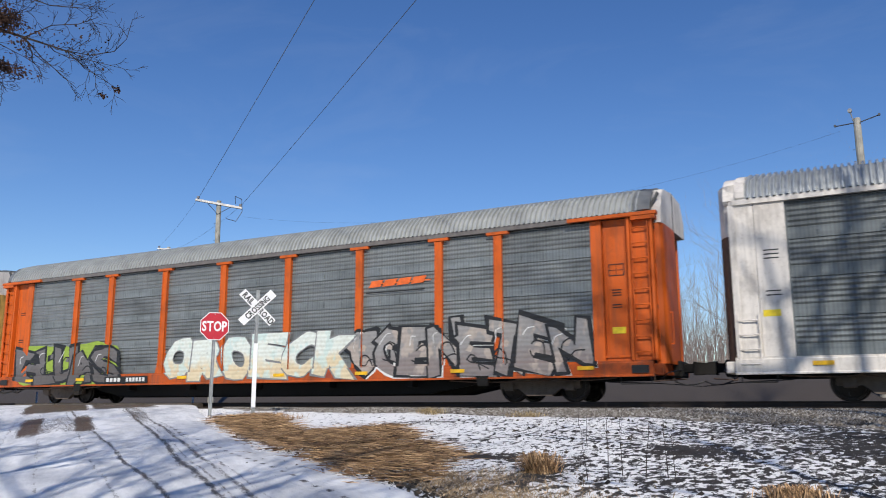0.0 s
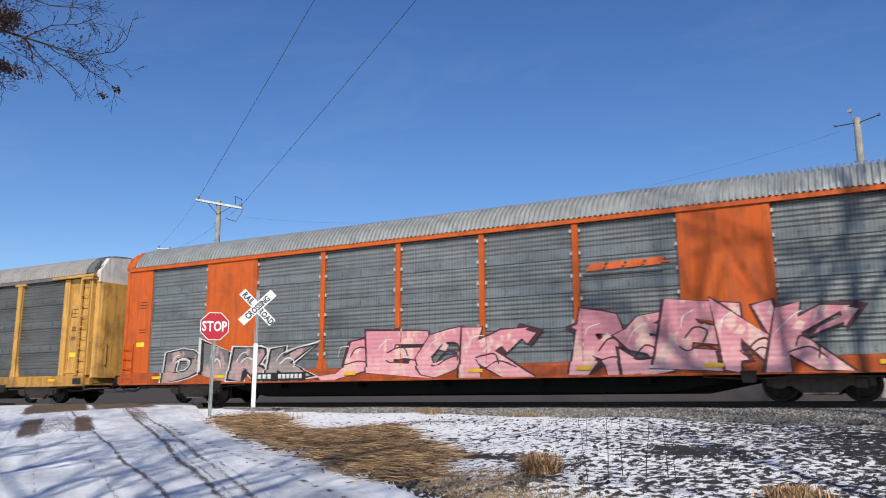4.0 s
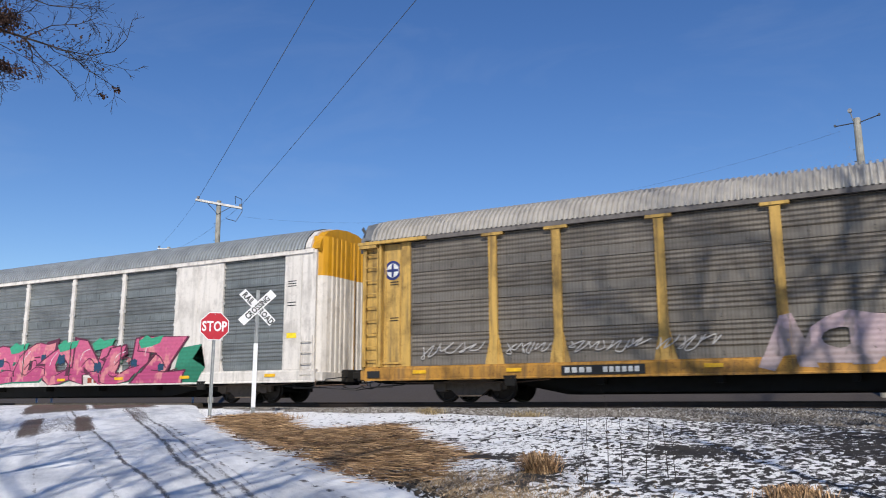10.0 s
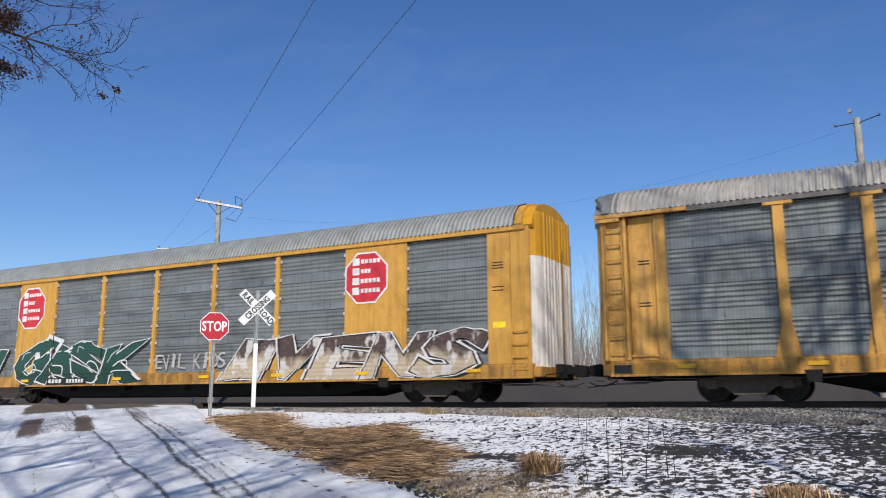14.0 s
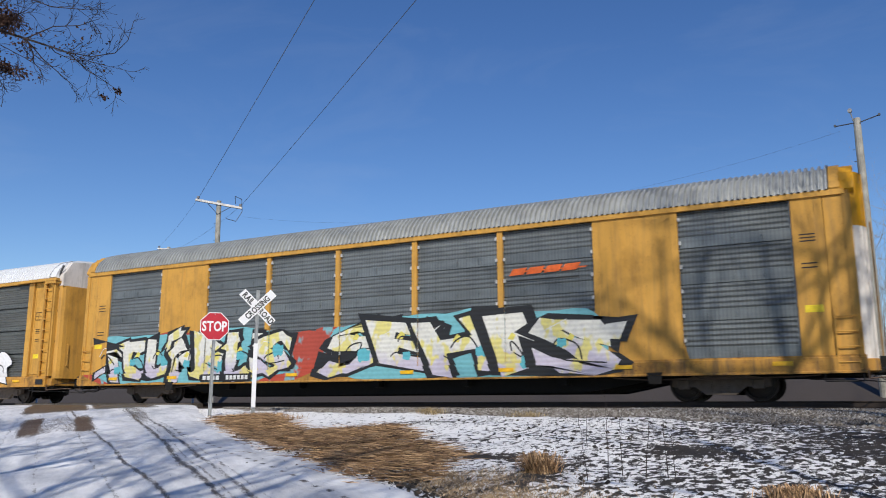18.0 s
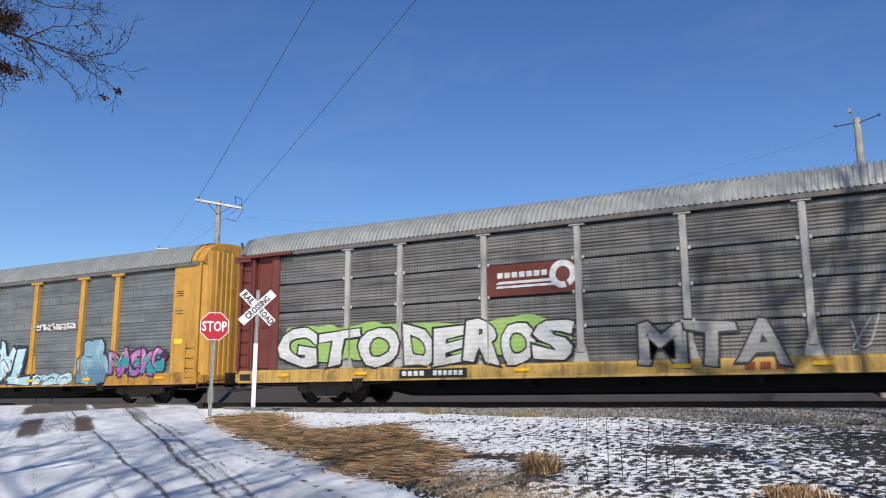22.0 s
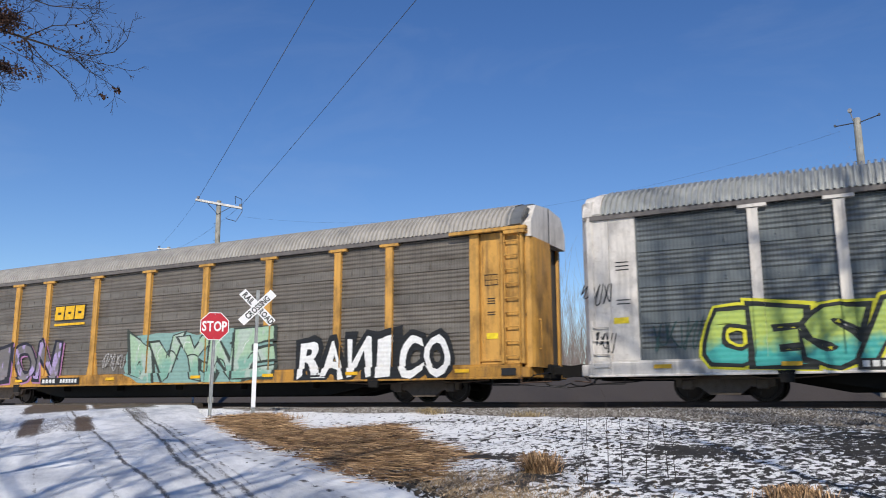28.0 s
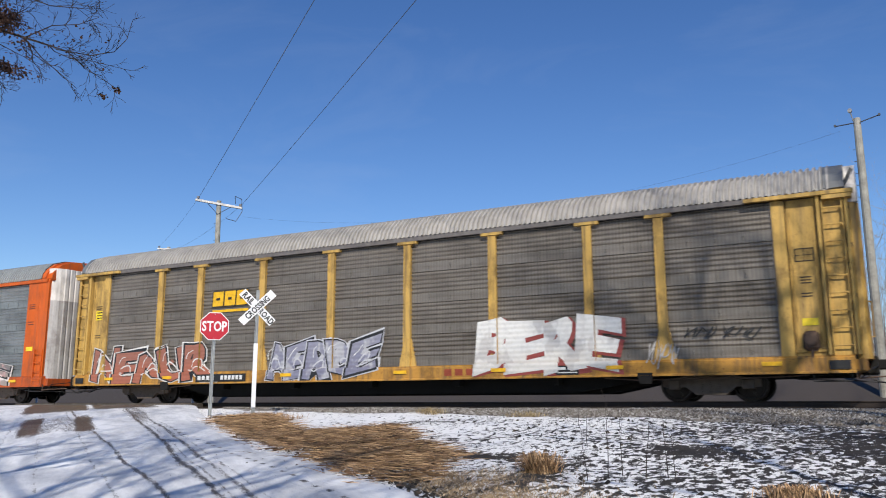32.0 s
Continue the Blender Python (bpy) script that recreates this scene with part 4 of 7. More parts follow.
    for x in (-11.6, -8.6, -3.3, 1.0, 4.2, 7.5, 11.3):
        part("reflector_tape", shared("reflector_tape", lambda bm: bx(bm, 0, 0.45, 0, 0.003, 0, 0.10)), REFLECT, car, "yellow reflector tape", at=(x, -1.632, 0.82))
    if ends == "A":
        pl = -1.474
        bars("stencil_box", [(12.2, 12.62, 3.28, 3.30), (12.2, 12.62, 3.58, 3.60), (12.2, 12.22, 3.28, 3.60), (12.6, 12.62, 3.28, 3.60), (12.4, 12.41, 3.28, 3.60), (12.2, 12.62, 3.43, 3.44)], PLATE, car, pl)
        bars("stencil_line", [(12.28, 12.52, z, z + 0.025) for z in (2.75, 2.82, 2.89, 2.5, 2.43)] + [(-12.5, -12.2, z, z + 0.025) for z in (3.6, 3.52, 2.5, 2.42)], PLATE, car, pl)
        bars("warning_sticker", [(12.25, 12.6, 1.75, 1.92)], LABEL_Y, car, pl)
    else:
        pl = -1.549
        bars("stencil_line", [(12.1, 12.45, z, z + 0.03) for z in (3.9, 3.82, 3.74, 3.2, 3.1)] + [(-12.5, -12.15, z, z + 0.03) for z in (3.6, 3.5, 3.4, 2.6, 2.5)], PLATE, car, pl)
        bars("warning_sticker", [(12.1, 12.5, 2.05, 2.22), (-12.6, -12.2, 2.0, 2.16)], LABEL_Y, car, pl)
    bars("owner_mark", row_of_bars(2.7, 3.75, 0.74, 0.93, 3), OWNER_RED, car, -1.604)
    for x in (-8.5, 8.5):
        part("jack_pad", shared("jack_pad", lambda bm: prism(bm, [(-0.2, 0.72), (0.2, 0.72), (0.14, 0.44), (-0.14, 0.44)], -0.02, 0.1)), BLACK, car, at=(x, -1.61, 0))
    plate = bars("service_plate", [(6.1, 6.75, 0.70, 0.95)], PLATE, car, y - 0.004, "small black service plate with pale lines")
    bars("plate_line", [(0.05, 0.28, 0.14, 0.21), (0.34, 0.60, 0.14, 0.21), (0.05, 0.60, 0.05, 0.08)], CHALK, plate, -0.004)
    return car


CARS = []
for spec in (
    # brown doors carry the shade of the corner turned from the sun
    dict(label="white-ended grey auto carrier with slim posts", kind="B", body=WHITE, sheets=BLUISH, roof=ROOF_BLUE, cap=WHITE, door=BROWN_STEEL),
    dict(label="orange and grey auto carrier with cream and grey graffiti", kind="A", body=ORANGE, sheets=COOL, roof=ROOF_GREY, cap=WHITE),
    dict(label="dirty yellow auto carrier with brown-grey sides and pale graffiti", kind="A", body=MUSTARD, sheets=BROWNISH, roof=ROOF_TAN, cap=WHITE),
    dict(label="orange slim-posted auto carrier with pink graffiti", kind="B", body=ORANGE, sheets=COOL, roof=ROOF_GREY, cap=ORANGE, door=PALE, top=WHITE),
    dict(label="yellow and dark grey auto carrier with chrome graffiti", kind="A", body=YELLOW, sheets=DARK, roof=ROOF_TAN, cap=WHITE),
    dict(label="yellow and grey auto carrier with red and white graffiti", kind="A", body=YELLOW, sheets=COOL, roof=ROOF_GREY, cap=WHITE),
    dict(label="rust-dusted yellow auto carrier with pale blue lettering", kind="A", body=MUSTARD, sheets=BROWNISH, roof=ROOF_TAN, cap=WHITE),
    dict(label="white slim-posted auto carrier with magenta graffiti", kind="B", body=WHITE, sheets=COOL, roof=ROOF_BLUE, cap=GOLD),
    dict(label="yellow and blue-grey auto carrier with turquoise graffiti", kind="A", body=YELLOW, sheets=COOL, roof=ROOF_TAN, cap=WHITE),
    dict(label="yellow slim-posted auto carrier with red octagon emblems and bronze lettering", kind="B", body=TAN, sheets=COOL, roof=ROOF_GREY, cap=GOLD, door=WHITE),
    dict(label="yellow slim-posted auto carrier with red octagon emblems and light blue graffiti", kind="B", body=TAN, sheets=COOL, roof=ROOF_GREY, cap=TAN, door=WHITE),
    dict(label="yellow slim-posted auto carrier with white and yellow graffiti", kind="B", body=TAN, sheets=BLUISH, roof=ROOF_GREY, cap=GOLD, door=WHITE),
    dict(label="yellow auto carrier with white roof and dark slitted sides", kind="A", body=TAN, sheets=DARK, roof=ROOF_WHITE, cap=WHITE, tiers=4, slits=True, solids=((2, 2),)),
    dict(label="oxide red and silver auto carrier with white lettering", kind="A", body=MAROON, sheets=SILVER, roof=ROOF_GREY, cap=WHITE, sill=MUSTARD, post=PALE, tiers=4, slits=True, solids=((3, 2), (8, 2))),
    dict(label="yellow and grey auto carrier with shield emblem and mixed graffiti", kind="A", ends="B", body=TAN, sheets=COOL, roof=ROOF_GREY, cap=TAN, solids=((1, 2), (1, 3))),
    dict(label="bright yellow auto carrier with white roof and slatted grey sides", kind="A", body=GOLD, sheets=SLATTED, roof=ROOF_WHITE, cap=WHITE, tiers=4, slits=True, solids=((1, 2), (1, 3))),
    dict(label="white-posted grey auto carrier with lime and teal graffiti", kind="A", ends="B", body=WHITE, sheets=BLUISH, roof=ROOF_GREY, cap=WHITE),
    dict(label="yellow auto carrier with brown sides and black-outlined white lettering", kind="A", body=YELLOW, sheets=BROWNISH, roof=ROOF_TAN, cap=WHITE),
    dict(label="orange and grey auto carrier with black and pink graffiti", kind="A", body=ORANGE, sheets=COOL, roof=ROOF_GREY, cap=WHITE),
    dict(label="yellow auto carrier with brown-grey sides and white graffiti", kind="A", body=MUSTARD, sheets=BROWNISH, roof=ROOF_TAN, cap=WHITE),
    dict(label="orange slim-posted auto carrier with white end door", kind="B", body=ORANGE, sheets=COOL, roof=ROOF_GREY, cap=ORANGE, door=PALE, top=WHITE),
):
    CARS.append(build_car(**spec))


# slack in the couplers: how far each car runs ahead of even spacing
SLACK = (0.12, 0.13, 0.08, 0.10, 0.09, 0.14, -0.11, -0.03, -0.02, -0.20, 0.12, 0.15, 0.18, 0.18, 0.26, -0.02, 0.05, 0.08, 0.15, -0.09, -0.05)


def train_x(k, t):
    """Centre of car k on the track at t seconds."""
    return 10.04 + 16.05 * t + 0.00586 * t * t - PITCH * k + SLACK[k]


for k, car in enumerate(CARS):
    car.location = (train_x(k, 0), TRACK_Y, 0)


# ---- spray paint on the cars ----
# low colour, high colour, third colour, outline, and the cloud behind
STYLES = {
    "dark": ((0.10, 0.09, 0.085), (0.13, 0.12, 0.115), None, (0.012, 0.012, 0.012), (0.25, 0.35, 0.04)),
    "cream": ((0.62, 0.52, 0.34), (0.62, 0.66, 0.60), (0.5, 0.62, 0.58), (0.20, 0.20, 0.20), None),
    "steel": ((0.22, 0.19, 0.18), (0.26, 0.25, 0.24), (0.40, 0.34, 0.29), (0.012, 0.012, 0.012), (0.70, 0.70, 0.68)),
    "navy": ((0.13, 0.02, 0.05), (0.06, 0.09, 0.22), (0.52, 0.56, 0.60), (0.66, 0.66, 0.66), (0.42, 0.44, 0.44)),
    "rose": ((0.40, 0.20, 0.15), (0.36, 0.24, 0.19), (0.44, 0.34, 0.28), (0.05, 0.025, 0.02), None),
    "ivory": ((0.44, 0.38, 0.29), (0.52, 0.48, 0.40), (0.36, 0.33, 0.27), (0.03, 0.03, 0.03), None),
    "ash": ((0.30, 0.25, 0.22), (0.14, 0.13, 0.125), (0.46, 0.28, 0.26), (0.62, 0.56, 0.52), None),
    "pink": ((0.72, 0.34, 0.36), (0.62, 0.24, 0.27), (0.74, 0.48, 0.40), (0.06, 0.02, 0.025), None),
    "ghost": ((0.10, 0.10, 0.10), (0.26, 0.25, 0.25), (0.34, 0.33, 0.33), (0.45, 0.44, 0.44), None),
    "chrome": ((0.46, 0.44, 0.42), (0.62, 0.61, 0.59), (0.35, 0.34, 0.33), (0.025, 0.023, 0.022), None),
    "chromelime": ((0.46, 0.45, 0.43), (0.64, 0.63, 0.61), (0.56, 0.55, 0.53), (0.02, 0.02, 0.02), (0.30, 0.46, 0.12)),
    "stone": ((0.30, 0.29, 0.27), (0.40, 0.38, 0.35), (0.52, 0.50, 0.46), (0.03, 0.03, 0.03), None),
    "berry": ((0.40, 0.07, 0.09), (0.62, 0.44, 0.42), (0.60, 0.42, 0.39), (0.02, 0.02, 0.02), (0.03, 0.12, 0.11)),
    "chalk": ((0.40, 0.38, 0.36), (0.44, 0.42, 0.40), None, None, None),
    "haze": ((0.38, 0.30, 0.30), (0.46, 0.34, 0.36), (0.22, 0.18, 0.18), None, None),
    "mist": ((0.30, 0.38, 0.38), (0.20, 0.30, 0.32), (0.42, 0.42, 0.42), (0.62, 0.62, 0.62), (0.10, 0.11, 0.115)),
    "magenta": ((0.42, 0.06, 0.16), (0.52, 0.10, 0.20), (0.62, 0.24, 0.24), (0.10, 0.015, 0.04), (0.02, 0.18, 0.11)),
    "aqua": ((0.09, 0.40, 0.42), (0.15, 0.50, 0.53), None, None, None),
    "sand": ((0.24, 0.46, 0.45), (0.50, 0.46, 0.31), None, (0.012, 0.03, 0.035), None),
    "bottle": ((0.008, 0.04, 0.026), (0.012, 0.06, 0.04), None, (0.62, 0.62, 0.60), (0.012, 0.02, 0.018)),
    "bronze": ((0.46, 0.37, 0.26), (0.06, 0.035, 0.03), (0.60, 0.57, 0.54), (0.62, 0.60, 0.58), (0.012, 0.011, 0.01)),
    "sky": ((0.16, 0.42, 0.55), (0.20, 0.48, 0.60), None, None, None),
    "outline": ((0.20, 0.24, 0.14), (0.16, 0.18, 0.18), None, (0.52, 0.58, 0.58), None),
    "red": ((0.42, 0.06, 0.03), (0.38, 0.06, 0.035), (0.14, 0.42, 0.46), None, None),
    "lemon": ((0.50, 0.46, 0.55), (0.66, 0.65, 0.58), (0.66, 0.58, 0.12), (0.015, 0.015, 0.015), (0.16, 0.42, 0.46)),
    "blue": ((0.03, 0.12, 0.36), (0.22, 0.42, 0.52), (0.05, 0.06, 0.12), (0.50, 0.58, 0.64), (0.015, 0.015, 0.02)),
    "white": ((0.70, 0.69, 0.68), (0.74, 0.73, 0.72), None, (0.015, 0.015, 0.015), None),
    "tag": ((0.02, 0.02, 0.02), (0.02, 0.02, 0.02), None, None, None),
    "smoke": ((0.24, 0.235, 0.23), (0.32, 0.31, 0.30), None, (0.035, 0.032, 0.03), None),
    "mix": ((0.16, 0.20, 0.12), (0.34, 0.36, 0.34), (0.08, 0.08, 0.08), (0.03, 0.03, 0.03), None),
    "mint": ((0.36, 0.46, 0.40), (0.58, 0.57, 0.54), (0.52, 0.44, 0.43), (0.04, 0.03, 0.03), None),
    "gold": ((0.46, 0.36, 0.06), (0.52, 0.44, 0.10), None, (0.08, 0.06, 0.03), None),
    "glacier": ((0.34, 0.52, 0.56), (0.42, 0.60, 0.62), (0.62, 0.66, 0.66), (0.02, 0.03, 0.05), None),
    "denim": ((0.10, 0.20, 0.28), (0.20, 0.34, 0.42), (0.30, 0.44, 0.50), (0.02, 0.025, 0.03), None),
    "violet": ((0.34, 0.10, 0.36), (0.48, 0.16, 0.36), (0.04, 0.30, 0.30), (0.05, 0.02, 0.05), None),
    "plum": ((0.26, 0.10, 0.22), (0.26, 0.10, 0.22), None, None, None),
    "tealtag": ((0.02, 0.06, 0.06), (0.02, 0.06, 0.06), None, None, (0.10, 0.46, 0.40)),
    "lime": ((0.05, 0.36, 0.32), (0.40, 0.50, 0.10), None, (0.012, 0.015, 0.012), (0.66, 0.62, 0.03)),
    "jade": ((0.16, 0.24, 0.21), (0.22, 0.28, 0.25), None, (0.52, 0.58, 0.55), (0.03, 0.04, 0.04)),
    "purple": ((0.20, 0.18, 0.19), (0.14, 0.125, 0.12), (0.40, 0.30, 0.55), (0.015, 0.012, 0.02), (0.36, 0.16, 0.30)),
    "seafoam": ((0.20, 0.38, 0.30), (0.34, 0.48, 0.32), (0.42, 0.48, 0.42), (0.04, 0.05, 0.04), (0.22, 0.36, 0.32)),
    "bold": ((0.76, 0.75, 0.73), (0.78, 0.77, 0.75), None, (0.01, 0.01, 0.01), (0.012, 0.012, 0.012)),
    "pinkbox": ((0.50, 0.22, 0.36), (0.48, 0.20, 0.32), None, (0.60, 0.38, 0.46), None),
    "hot": ((0.58, 0.12, 0.16), (0.62, 0.16, 0.22), None, None, None),
    "ink": ((0.012, 0.013, 0.018), (0.03, 0.06, 0.12), (0.10, 0.20, 0.34), (0.66, 0.66, 0.66), (0.012, 0.012, 0.014)),
    "indigo": ((0.10, 0.13, 0.14), (0.10, 0.12, 0.13), None, (0.04, 0.10, 0.22), None),
    "redwhite": ((0.36, 0.12, 0.07), (0.30, 0.12, 0.08), None, (0.62, 0.60, 0.56), None),
    "slate": ((0.20, 0.20, 0.27), (0.24, 0.24, 0.30), (0.42, 0.42, 0.44), (0.50, 0.50, 0.52), None),
    "whitered": ((0.64, 0.62, 0.58), (0.68, 0.67, 0.64), (0.50, 0.48, 0.46), None, (0.26, 0.05, 0.04)),
}
KINDS = ["B", "A", "A", "B", "A", "A", "A", "B", "A", "B", "B", "B", "A", "A", "A", "A", "A", "A", "A", "A", "B"]
spray_dice = random.Random(5)


def hug(bm, kind, layer):
    """Lays flat paint on the sheets, posts and sill that it covers."""
    proud = 0.085 if kind == "A" else 0.055
    cuts = [(x + d, "x") for x in bounds(kind) for d in (-0.127, 0.127)] + [(1.045, "z"), (0.975, "z")]
    if not bm.verts:
        return
    lo, hi = min(v.co.x for v in bm.verts), max(v.co.x for v in bm.verts)
    for at, ax in cuts:
        if ax == "x" and not lo < at < hi:
            continue
        r = bmesh.ops.bisect_plane(bm, geom=bm.verts[:] + bm.edges[:] + bm.faces[:], plane_co=(at, 0, 0) if ax == "x" else (0, 0, at), plane_no=(1, 0, 0) if ax == "x" else (0, 0, 1))
        bmesh.ops.split_edges(bm, edges=[e for e in r["geom_cut"] if isinstance(e, bmesh.types.BMEdge)])
    for f in bm.faces:
        c = f.calc_center_median()
        y = -1.518
        if c.z < 1.045:
            y = -1.604
        elif any(abs(c.x - x) < 0.127 for x in bounds(kind)):
            y = -HW - proud - 0.002
        elif kind == "B" and any(a < c.x < b for a, b in ((bounds("B")[0], bounds("B")[1]), (bounds("B")[6], bounds("B")[7]), (-13.5, -11.95), (11.95, 13.5))):
            y = -1.56
        elif kind == "A" and abs(c.x) > 11.75:
            y = -1.55
        for v in f.verts:
            v.co.y = y - 0.003 * layer


def blob(x0, x1, z0, z1, seed, rag=0.10, n=72):
    dice = random.Random(seed)
    ph = [dice.uniform(0, 6.28) for _ in range(6)]
    pts = []
    for i in range(n):
        a = 2 * math.pi * i / n
        k = 1 + rag * (math.sin(5 * a + ph[0]) * 0.5 + math.sin(11 * a + ph[1]) * 0.4 + math.sin(19 * a + ph[2]) * 0.3)
        c, s = math.cos(a), math.sin(a)
        sq = (abs(c) ** 5 + abs(s) ** 5) ** (-1 / 5)
        pts.append(((x0 + x1) / 2 + (x1 - x0) / 2 * c * sq * (1 + 0.2 * (k - 1)), max(0.68, (z0 + z1) / 2 + (z1 - z0) / 2 * s * sq * k)))
    bm = bmesh.new()
    mid = bm.verts.new(((x0 + x1) / 2, 0, (z0 + z1) / 2))
    vs = [bm.verts.new((x, 0, z)) for x, z in pts]
    for i in range(n):
        bm.faces.new((mid, vs[i], vs[(i + 1) % n]))
    return bm


SCRAWLS = ("chalk", "tag", "plum", "tealtag", "outline")
ACCENTS = {"magenta": (0.012, 0.05, 0.10), "berry": (0.02, 0.12, 0.11), "lemon": (0.10, 0.40, 0.46), "violet": (0.03, 0.26, 0.27), "mix": (0.3, 0.34, 0.05)}


def wander(dice, n):
    """A looping pen stroke over one letter's room."""
    return [((i + 0.5) / n * 0.9 + 0.28 * math.sin(2.4 * i + dice.uniform(0, 1.2)), 0.5 + 0.45 * math.cos(2.1 * i + dice.uniform(-0.7, 0.7))) for i in range(n)]


def scrawl(bm, pts, wide):
    """A ribbon of even width along a smooth curve through the points."""
    path = []
    q = [pts[0]] + pts + [pts[-1]]
    for i in range(1, len(q) - 2):
        for s in range(5):
            t = s / 5
            path.append(tuple(0.5 * (2 * q[i][a] + (q[i + 1][a] - q[i - 1][a]) * t + (2 * q[i - 1][a] - 5 * q[i][a] + 4 * q[i + 1][a] - q[i + 2][a]) * t * t + (3 * q[i][a] - q[i - 1][a] - 3 * q[i + 1][a] + q[i + 2][a]) * t ** 3) for a in (0, 2)))
    path.append((pts[-1][0], pts[-1][2]))
    row = []
    for i, (x, z) in enumerate(path):
        a, b = path[max(0, i - 1)], path[min(len(path) - 1, i + 1)]
        dx, dz = b[0] - a[0], b[1] - a[1]
        n = math.hypot(dx, dz) or 1
        w = wide * (0.5 if i in (0, len(path) - 1) else 1.0)
        row.append((bm.verts.new((x - dz / n * w, 0, z + dx / n * w)), bm.verts.new((x + dz / n * w, 0, z - dx / n * w))))
    for (a, b), (c, d) in zip(row, row[1:]):
        bm.faces.new((a, b, d, c))


SPURS = (
    [(-0.22, 0.78), (0.25, 1.05), (0.34, 0.84), (0.04, 0.66)],
    [(0.72, 0.18), (1.14, -0.03), (1.24, 0.10), (0.80, 0.36)],
    [(0.70, 0.76), (1.02, 0.90), (0.96, 1.04), (1.28, 0.98), (1.18, 0.70), (1.10, 0.80), (0.75, 0.62)],
    [(-0.20, 0.02), (0.30, 0.20), (0.26, 0.34), (-0.12, 0.20)],
)
# how far fill and outline swell beyond the plain letters
SWELL = {"cream": (0.085, 0.11), "white": (0.085, 0.11), "whitered": (0.065, 0.085), "ghost": (0.05, 0.085), "bronze": (0.05, 0.085), "purple": (0.03, 0.085), "bottle": (0.05, 0.085),
         "mist": (0.05, 0.11), "bold": (0.03, 0.085), "lime": (0.05, 0.11), "chromelime": (0.05, 0.085), "smoke": (0.03, 0.065), "jade": (0.05, 0.11), "sand": (0.065, 0.11),
         "rose": (0.065, 0.085), "pink": (0.065, 0.085), "haze": (0.085, 0.11), "seafoam": (0.05, 0.085), "magenta": (0.085, 0.11)}
CLOUDY = ("tealtag", "seafoam", "lemon", "berry", "dark", "hot", "chromelime", "navy")
HALO = ("lime", "bold")


def polygon(points):
    """A flat outline of (x, z) points, cut into triangles."""
    bm = bmesh.new()
    f = bm.faces.new([bm.verts.new((x, 0, max(0.675, z))) for x, z in points])
    bmesh.ops.triangulate(bm, faces=[f])
    return bm


def zigzag(v):
    return abs((v % 1.0) * 2 - 1) * 2 - 1


